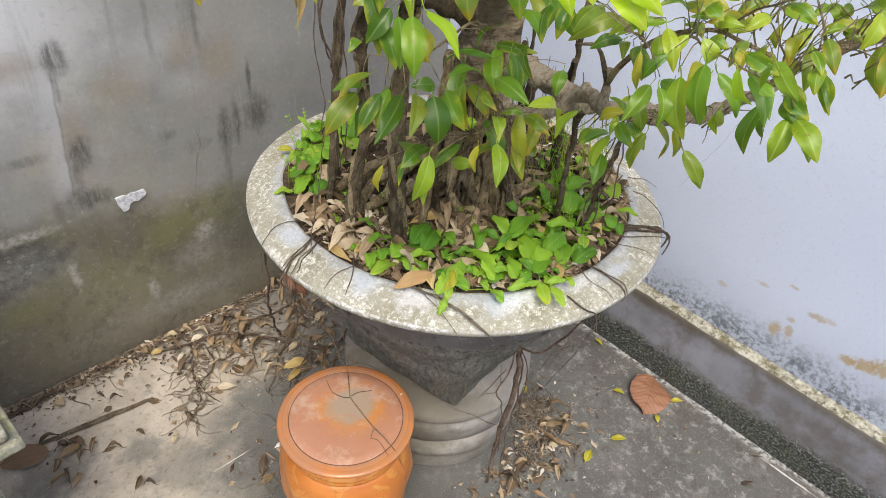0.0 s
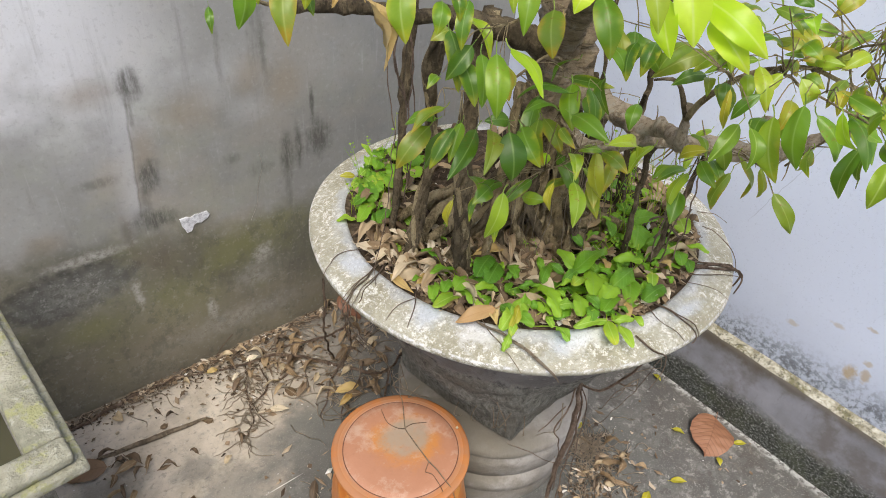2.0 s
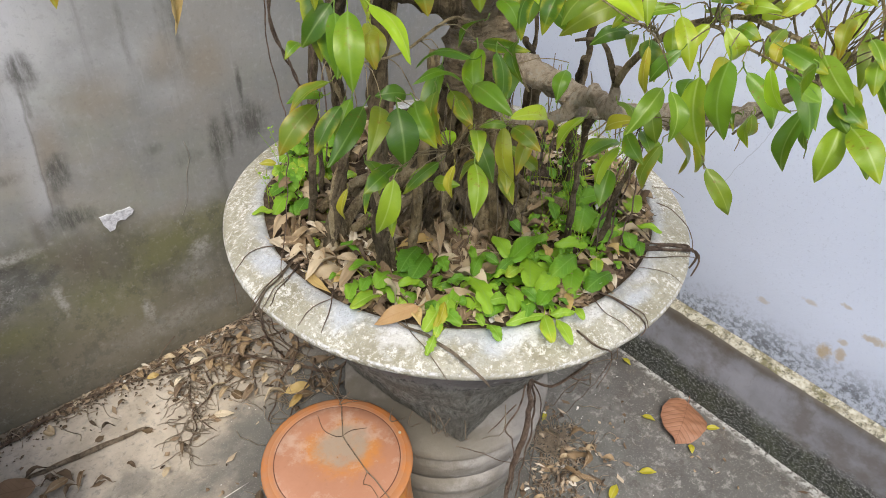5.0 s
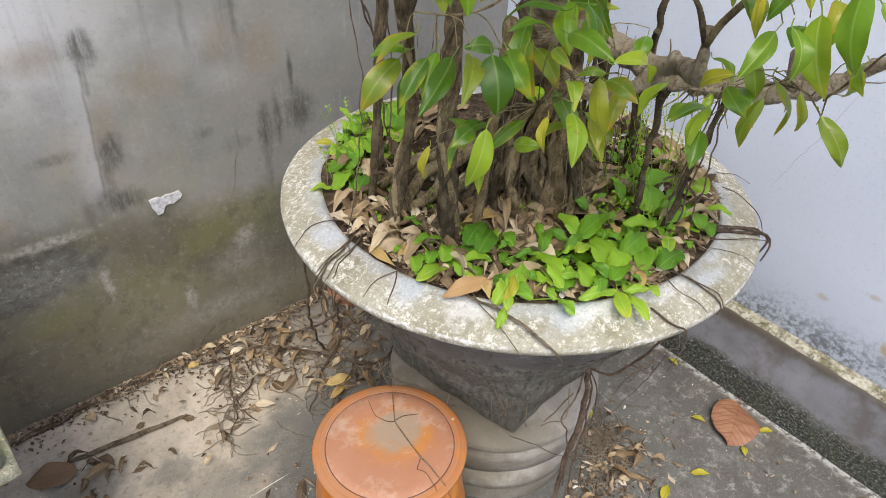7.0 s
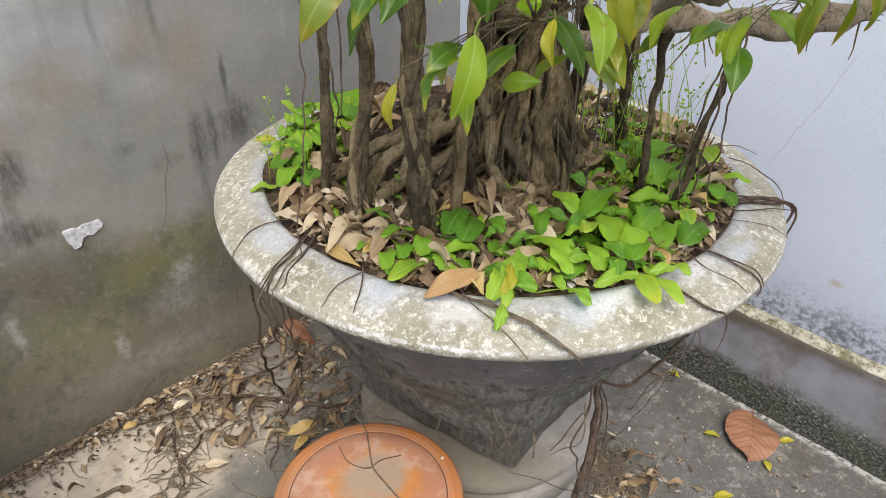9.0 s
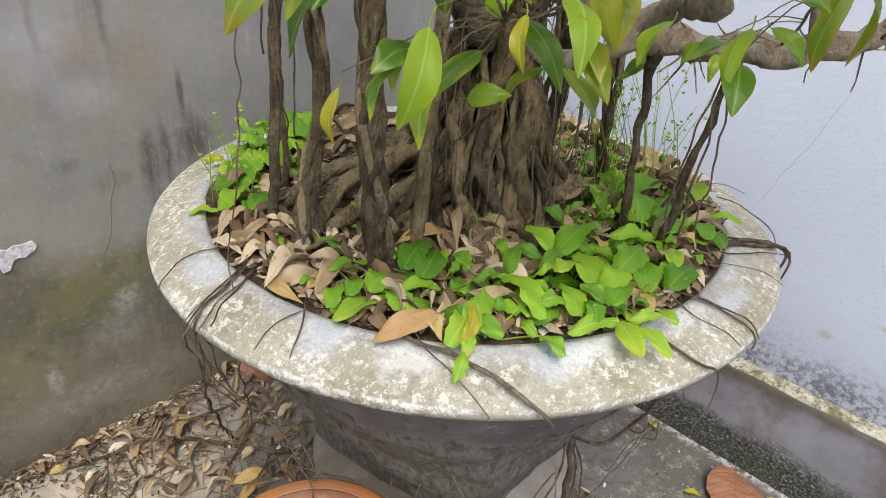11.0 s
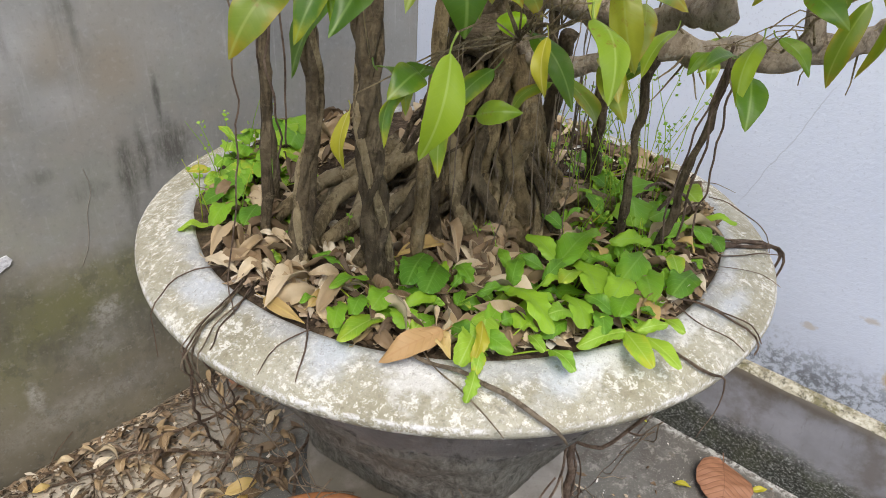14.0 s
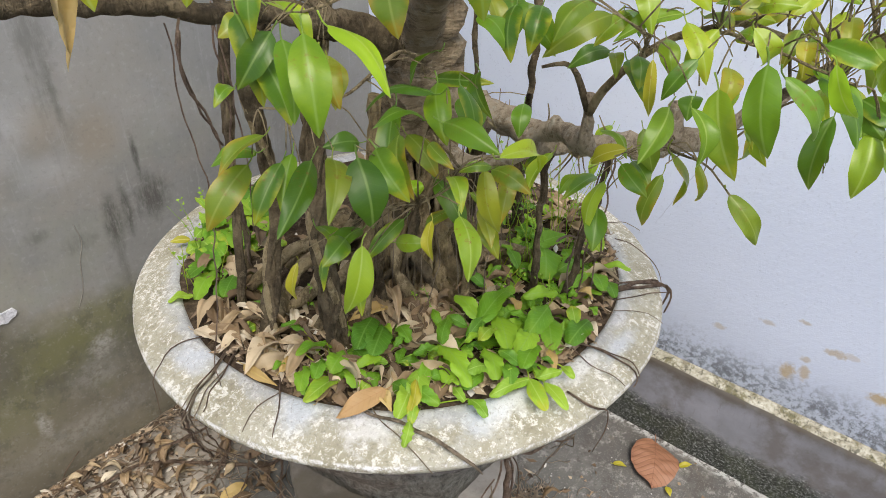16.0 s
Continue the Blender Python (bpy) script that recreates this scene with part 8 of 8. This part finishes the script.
# ---- roots over the rim ----
WIRES = (
    [(0.62, 1.03, 0.835, 0.0025), (0.597, 1.019, 0.834, 0.0029), (0.542, 0.991, 0.830, 0.0029), (0.513, 0.988, 0.820, 0.0025), (0.494, 0.976, 0.812, 0.0022), (0.482, 0.978, 0.79, 0.0022), (0.500, 1.00, 0.74, 0.0020), (0.523, 1.03, 0.66, 0.0019), (0.56, 1.02, 0.60, 0.0017), (0.60, 1.0, 0.53, 0.0017), (0.637, 1.02, 0.41, 0.0018), (0.636, 0.99, 0.3985, 0.0018), (0.614, 0.952, 0.3985, 0.0018), (0.593, 0.913, 0.399, 0.002), (0.586, 0.871, 0.399, 0.002), (0.579, 0.812, 0.399, 0.0021), (0.577, 0.768, 0.3985, 0.002), (0.576, 0.733, 0.395, 0.0018), (0.592, 0.715, 0.34, 0.0011), (0.60, 0.712, 0.26, 0.0009)],
    [(0.61, 1.01, 0.834, 0.0014), (0.55, 0.983, 0.830, 0.0016), (0.515, 0.977, 0.820, 0.0014), (0.49, 0.965, 0.812, 0.0014), (0.481, 0.963, 0.79, 0.0013), (0.50, 0.98, 0.68, 0.0011), (0.52, 0.99, 0.52, 0.0009)],
    [(0.605, 1.03, 0.834, 0.0013), (0.555, 1.002, 0.831, 0.0014), (0.52, 0.998, 0.821, 0.0014), (0.487, 0.99, 0.81, 0.0013), (0.482, 0.995, 0.78, 0.0011), (0.55, 1.05, 0.62, 0.0009)],
    [(0.609, 1.033, 0.834, 0.0012), (0.565, 1.072, 0.833, 0.0012), (0.532, 1.091, 0.823, 0.0012), (0.507, 1.08, 0.816, 0.0010), (0.486, 1.072, 0.80, 0.0009), (0.484, 1.07, 0.74, 0.0007)],
    [(0.596, 0.907, 0.834, 0.0012), (0.566, 0.87, 0.832, 0.0013), (0.536, 0.851, 0.819, 0.0010), (0.525, 0.842, 0.812, 0.0007)],
    [(0.577, 0.885, 0.834, 0.0009), (0.542, 0.893, 0.826, 0.0009), (0.519, 0.888, 0.816, 0.0007), (0.508, 0.886, 0.808, 0.0006)],
    [(0.66, 0.82, 0.828, 0.0022), (0.625, 0.767, 0.836, 0.0026), (0.645, 0.710, 0.833, 0.0030), (0.657, 0.654, 0.824, 0.0030), (0.668, 0.616, 0.812, 0.0030), (0.673, 0.606, 0.802, 0.0022), (0.678, 0.60, 0.79, 0.0011)],
    [(0.64, 0.775, 0.836, 0.0010), (0.629, 0.735, 0.835, 0.0011), (0.626, 0.684, 0.824, 0.0010), (0.625, 0.65, 0.812, 0.0009), (0.627, 0.645, 0.806, 0.0007)],
    [(0.938, 0.619, 0.835, 0.0016), (0.963, 0.568, 0.829, 0.0019), (0.972, 0.528, 0.817, 0.0017), (0.964, 0.512, 0.806, 0.0014), (0.95, 0.511, 0.80, 0.0012)],
    [(0.945, 0.612, 0.834, 0.0012), (0.966, 0.558, 0.827, 0.0013), (0.978, 0.527, 0.816, 0.0012), (0.968, 0.508, 0.806, 0.0009)],
    [(0.93, 0.612, 0.834, 0.0010), (0.922, 0.57, 0.829, 0.0010), (0.93, 0.532, 0.816, 0.0009), (0.932, 0.515, 0.808, 0.0007)],
    [(1.03, 0.672, 0.838, 0.0022), (1.113, 0.632, 0.835, 0.0026), (1.184, 0.602, 0.824, 0.0026), (1.213, 0.577, 0.816, 0.0022), (1.21, 0.562, 0.806, 0.0019), (1.19, 0.562, 0.785, 0.0014)],
    [(1.04, 0.662, 0.836, 0.0016), (1.11, 0.622, 0.834, 0.0020), (1.18, 0.592, 0.822, 0.0022), (1.21, 0.569, 0.814, 0.0019), (1.205, 0.555, 0.80, 0.0014), (1.20, 0.56, 0.76, 0.0010)],
    [(1.05, 0.67, 0.837, 0.0013), (1.12, 0.637, 0.835, 0.0014), (1.19, 0.606, 0.822, 0.0014), (1.222, 0.59, 0.812, 0.0014), (1.22, 0.58, 0.79, 0.0011)],
    [(1.044, 0.632, 0.834, 0.0010), (1.086, 0.613, 0.834, 0.0012), (1.184, 0.568, 0.816, 0.0010), (1.20, 0.562, 0.808, 0.0007)],
    [(0.854, 0.572, 0.825, 0.0020), (0.858, 0.544, 0.816, 0.0022), (0.866, 0.525, 0.810, 0.0019), (0.88, 0.515, 0.80, 0.0014), (0.885, 0.515, 0.76, 0.0009), (0.88, 0.525, 0.70, 0.0007)],
    [(1.058, 0.602, 0.834, 0.0007), (1.109, 0.559, 0.819, 0.0007), (1.112, 0.532, 0.81, 0.0007)],
    [(1.273, 0.706, 0.829, 0.0012), (1.281, 0.653, 0.820, 0.0013), (1.24, 0.597, 0.813, 0.0010), (1.235, 0.58, 0.79, 0.0007)],
    [(1.326, 0.751, 0.826, 0.0010), (1.365, 0.726, 0.815, 0.0010), (1.359, 0.69, 0.811, 0.0007)],
    [(0.933, 0.708, 0.513, 0.0030), (0.952, 0.676, 0.512, 0.0036), (0.971, 0.655, 0.517, 0.0036), (0.997, 0.628, 0.575, 0.0034), (1.05, 0.585, 0.68, 0.0028), (1.10, 0.545, 0.79, 0.0024)],
    [(0.985, 0.64, 0.545, 0.0022), (1.0, 0.625, 0.535, 0.0020), (1.02, 0.61, 0.54, 0.0012)],
    [(0.933, 0.708, 0.525, 0.0050), (0.946, 0.702, 0.42, 0.0078), (0.948, 0.700, 0.33, 0.0088), (0.93, 0.70, 0.24, 0.0085), (0.905, 0.69, 0.12, 0.0070), (0.885, 0.68, 0.02, 0.0045)],
    [(0.940, 0.706, 0.52, 0.0030), (0.965, 0.70, 0.40, 0.0030), (0.968, 0.698, 0.28, 0.0026), (0.945, 0.69, 0.15, 0.0022), (0.93, 0.67, 0.01, 0.0016)],
    [(0.928, 0.708, 0.51, 0.0026), (0.90, 0.70, 0.44, 0.0024), (0.875, 0.70, 0.40, 0.0022), (0.90, 0.70, 0.33, 0.0020), (0.915, 0.695, 0.24, 0.0020), (0.91, 0.685, 0.14, 0.0016)],
    [(0.945, 0.708, 0.51, 0.0020), (0.985, 0.70, 0.40, 0.0018), (0.99, 0.695, 0.24, 0.0016), (0.99, 0.69, 0.10, 0.0014), (1.01, 0.67, 0.01, 0.0012)],
    [(0.90, 0.705, 0.46, 0.0022), (0.865, 0.71, 0.43, 0.0018), (0.84, 0.72, 0.40, 0.0012)],
    [(0.795, 0.772, 0.33, 0.0011), (0.84, 0.735, 0.30, 0.0011), (0.905, 0.708, 0.235, 0.0011), (0.95, 0.695, 0.22, 0.0011)],
    [(0.90, 0.70, 0.27, 0.0009), (0.92, 0.69, 0.23, 0.0009), (0.96, 0.69, 0.24, 0.0009)],
    [(1.14, 0.61, 0.79, 0.0009), (1.17, 0.64, 0.55, 0.0009), (1.22, 0.70, 0.30, 0.0009), (1.23, 0.76, 0.12, 0.0009), (1.24, 0.80, 0.01, 0.0007)],
)
for i, line in enumerate(WIRES):
    line = [(*p[:3], (1.35 if 11 <= i <= 13 else 0.62 if i < 3 else 0.85) * p[3]) for p in line]
    tagged(stem("root", line, M_STRAW if i < 3 or i in (6, 7) else M_WIRE, None, "", sides=6, step=0.01, jitter=0.005, rough=0.2, seed=200 + i), "thin dark aerial root draped over the pot rim" if line[0][2] > 0.6 else "thin brown root hanging down beside the pedestal", "root", "loose roots round the pot")

for i, line in enumerate((
    [(0.592, 0.914, 0.3985, 0.0011), (0.578, 0.92, 0.3985, 0.0009), (0.568, 0.948, 0.398, 0.0007), (0.577, 0.994, 0.3965, 0.0005)],
    [(0.594, 0.912, 0.3985, 0.0012), (0.614, 0.911, 0.3985, 0.0009), (0.64, 0.898, 0.398, 0.0006)],
    [(0.578, 0.81, 0.3985, 0.0009), (0.556, 0.79, 0.3985, 0.0007), (0.566, 0.778, 0.398, 0.0006), (0.557, 0.735, 0.3965, 0.0006)],
)):
    tagged(stem("root", line, M_WIRE, None, "", sides=5, step=0.008, jitter=0.004, rough=0.2, seed=260 + i), "thin brown rootlet lying on the stool top", "root", "loose roots round the pot")

# fine strands that run along the bundle over the near edge
for i in range(3):
    shift = Vector((rng.uniform(-0.016, 0.012), rng.uniform(-0.016, 0.016), 0))
    line = [(p[0] + shift.x * min(1.0, 0.4 + 0.15 * k), p[1] + shift.y * min(1.0, 0.4 + 0.15 * k), p[2] + 0.001 * i, rng.uniform(0.0007, 0.0013)) for k, p in enumerate(WIRES[0][:8 if i % 2 else 9])]
    tagged(stem("root", line, M_STRAW if i % 2 else M_WIRE, None, "", sides=5, step=0.008, jitter=0.006, rough=0.2, seed=280 + i), "thin dark aerial root draped over the pot rim", "root", "loose roots round the pot")

# twig on the floor and the tangle of rootlets
tagged(stem("stick", [(-0.06, 1.588, 0.005, 0.003), (0.003, 1.577, 0.006, 0.004), (0.06, 1.569, 0.008, 0.006), (0.171, 1.553, 0.009, 0.007), (0.26, 1.541, 0.009, 0.006), (0.320, 1.533, 0.008, 0.003)], M_STRAW, None, "", sides=8, rough=0.3, jitter=0.004), "thin dry brown stick lying on the sandy concrete", "stick")
LONG = (
    [(-0.20, 1.728, 0.008, 0.003), (-0.02, 1.722, 0.008, 0.004), (0.08, 1.728, 0.012, 0.005), (0.18, 1.742, 0.010, 0.004), (0.27, 1.736, 0.012, 0.003), (0.36, 1.73, 0.008, 0.002)],
    [(0.29, 1.738, 0.008, 0.002), (0.42, 1.70, 0.010, 0.003), (0.506, 1.666, 0.012, 0.004), (0.623, 1.633, 0.014, 0.005), (0.72, 1.521, 0.014, 0.005), (0.775, 1.445, 0.014, 0.005), (0.83, 1.377, 0.014, 0.005), (0.90, 1.37, 0.02, 0.004)],
    [(0.566, 1.551, 0.006, 0.0025), (0.590, 1.553, 0.010, 0.0040), (0.612, 1.558, 0.012, 0.0036), (0.631, 1.573, 0.010, 0.0018)],
    [(0.662, 1.575, 0.012, 0.0016), (0.645, 1.51, 0.012, 0.0018), (0.621, 1.449, 0.008, 0.0012)],
    [(0.519, 1.764, 0.055, 0.0012), (0.485, 1.761, 0.041, 0.0014), (0.451, 1.752, 0.022, 0.0014), (0.43, 1.742, 0.004, 0.0010)],
    [(0.60, 1.67, 0.02, 0.003), (0.72, 1.63, 0.025, 0.004), (0.80, 1.60, 0.03, 0.004), (0.88, 1.62, 0.03, 0.004)],
    [(0.54, 1.63, 0.008, 0.002), (0.53, 1.56, 0.01, 0.003), (0.50, 1.52, 0.01, 0.003), (0.44, 1.50, 0.008, 0.0015)],
    [(0.509, 1.666, 0.006, 0.002), (0.47, 1.58, 0.008, 0.0025), (0.44, 1.50, 0.008, 0.0025), (0.428, 1.445, 0.008, 0.002), (0.38, 1.40, 0.006, 0.0015)],
    [(0.48, 1.62, 0.006, 0.0016), (0.455, 1.54, 0.008, 0.002), (0.45, 1.47, 0.008, 0.002), (0.47, 1.40, 0.006, 0.001)],
    [(0.80, 1.50, 0.02, 0.003), (0.72, 1.46, 0.015, 0.003), (0.66, 1.40, 0.01, 0.002), (0.60, 1.34, 0.006, 0.0014)],
    [(0.82, 1.44, 0.02, 0.003), (0.76, 1.38, 0.015, 0.0025), (0.68, 1.34, 0.008, 0.002), (0.63, 1.27, 0.006, 0.0012)],
    [(0.55, 1.10, 0.02, 0.002), (0.47, 1.06, 0.02, 0.0025), (0.44, 1.0, 0.03, 0.002), (0.46, 0.95, 0.01, 0.0015)],
    [(0.95, 1.40, 0.02, 0.004), (0.86, 1.34, 0.05, 0.004), (0.80, 1.28, 0.03, 0.0035), (0.74, 1.22, 0.01, 0.003)],
    [(0.638, 1.35, 0.53, 0.003), (0.645, 1.36, 0.43, 0.0035), (0.66, 1.40, 0.28, 0.0035), (0.72, 1.48, 0.10, 0.003), (0.76, 1.52, 0.012, 0.003)],
    [(0.70, 1.30, 0.55, 0.0018), (0.72, 1.36, 0.36, 0.002), (0.76, 1.42, 0.15, 0.002), (0.74, 1.46, 0.01, 0.0015)],
)
for i, line in enumerate(LONG):
    tagged(stem("root", line, M_WIRE, None, "", sides=7, rough=0.3, jitter=0.008, seed=300 + i), "brown root creeping through the leaf litter", "root", "loose roots round the pot")
bm = bmesh.new()
for i in range(430):
    if i < 60:
        u = rng.random()
        p, reach = Vector((0.51 - 0.12 * u + rng.gauss(0, 0.018), 1.66 - 0.25 * u + rng.gauss(0, 0.015), 0.004)), 0.075
        a = radians(rng.gauss(-115, 30))
    elif i < 160:
        p, reach = Vector((rng.gauss(0.75, 0.16), rng.gauss(1.50, 0.11), 0.004)), 0.12
        a = rng.uniform(0, 6.28)
    elif i < 215:
        p, reach = Vector((rng.uniform(-0.25, 0.9), rng.gauss(1.735, 0.014), 0.006)), 0.10
        a = rng.choice((0.1, 3.0)) + rng.uniform(-0.3, 0.3)
    elif i < 415:
        p, reach = Vector((rng.gauss(1.14, 0.07), rng.gauss(0.72, 0.07), 0.005)) if i % 2 else Vector((rng.gauss(1.185, 0.025), rng.gauss(0.765, 0.025), 0.01)), 0.06
        a = rng.uniform(0, 6.28)
    else:
        p, reach = Vector((rng.gauss(0.46, 0.04), rng.gauss(1.04, 0.05), 0.004)), 0.08
        a = rng.uniform(0, 6.28)
    if math.hypot(p.x - POT.x, p.y - POT.y) < 0.27:
        continue
    pts = [(*p, 0.0011)]
    for k in range(5):
        a += rng.uniform(-1.0, 1.0)
        p = p + Vector((math.cos(a), math.sin(a), 0)) * reach * 0.24
        pts.append((p.x, min(p.y, 1.76), 0.004 + 0.010 * rng.random(), 0.0013 - 0.0001 * k))
    tube(bm, pts, 4, 0.02, 0.0, 0.004, i)
tagged(part("root_tangle", bm, M_TANGLE), "tangled dry rootlets scattered over the concrete floor", "roots", "", "stuff")


# ---- the peeled paper scrap on the grey wall ----
def scrap_mat():
    k = Mat("white_peel", 0.6, 0.4)
    n = k.noise(90, 4, 0.7)
    k.bump(n, 0.6, 0.003)
    return k.done(k.ramp(n, (0.35, (0.40, 0.40, 0.43)), (0.6, (0.72, 0.72, 0.75))))


bm = bmesh.new()
outline = ((0.426, 0.562), (0.446, 0.564), (0.458, 0.558), (0.471, 0.564), (0.482, 0.561), (0.505, 0.563), (0.512, 0.551), (0.505, 0.540), (0.494, 0.537), (0.485, 0.531), (0.472, 0.535), (0.463, 0.532), (0.453, 0.513), (0.439, 0.512), (0.436, 0.523), (0.430, 0.534))
front = [bm.verts.new((x, 1.7665 - 0.0015 * rng.random(), z)) for x, z in outline]
back = [bm.verts.new((x, 1.7698, z)) for x, z in outline]
bm.faces.new(front)
for i in range(len(front)):
    bm.faces.new((front[i - 1], back[i - 1], back[i], front[i]))
tagged(part("paint_peel", bm, scrap_mat(), None, "", False), "ragged white paper scrap stuck to the grey wall", "scrap")
tagged(stem("root", [(0.684, 1.7695, 0.70, 0.0008), (0.690, 1.7695, 0.65, 0.0011), (0.672, 1.7695, 0.60, 0.0011), (0.660, 1.7695, 0.53, 0.001), (0.634, 1.7695, 0.478, 0.0008)], M_FADED, None, "", sides=8, jitter=0.0), "thin dry root clinging to the grey wall", "root")
# thin rootlets that cling to the side of the pot
bm = bmesh.new()
for i in range(16):
    a = CORNER + rng.uniform(-0.9, 0.95)
    h = rng.uniform(0.54, 0.63)
    pts = []
    for q in range(4):
        zz = h - 0.055 * q * rng.uniform(0.6, 1.1)
        a += rng.uniform(-0.05, 0.05)
        base_r = 0.256 + (zz - 0.292) * 0.62 if zz < 0.57 else 0.39 + (zz - 0.57) * 0.30
        rr = pot_shape(base_r, zz, a) + 0.006
        pts.append((POT.x + rr * math.cos(a), POT.y + rr * math.sin(a), zz, 0.0012 - 0.0002 * q))
    tube(bm, pts, 4, 0.015, 0.0, 0.004, i)
tagged(part("root_threads", bm, M_STRAW), "thin dry root threads clinging to the pot side", "roots", "", "stuff")
dot = bmesh.new()
bmesh.ops.create_icosphere(dot, subdivisions=2, radius=0.0035)
fleck = tagged(part("pebble", dot, M_BLEACH), "tiny white crumb on the stool top", "pebble")
fleck.location = (0.69, 0.844, 0.3965)
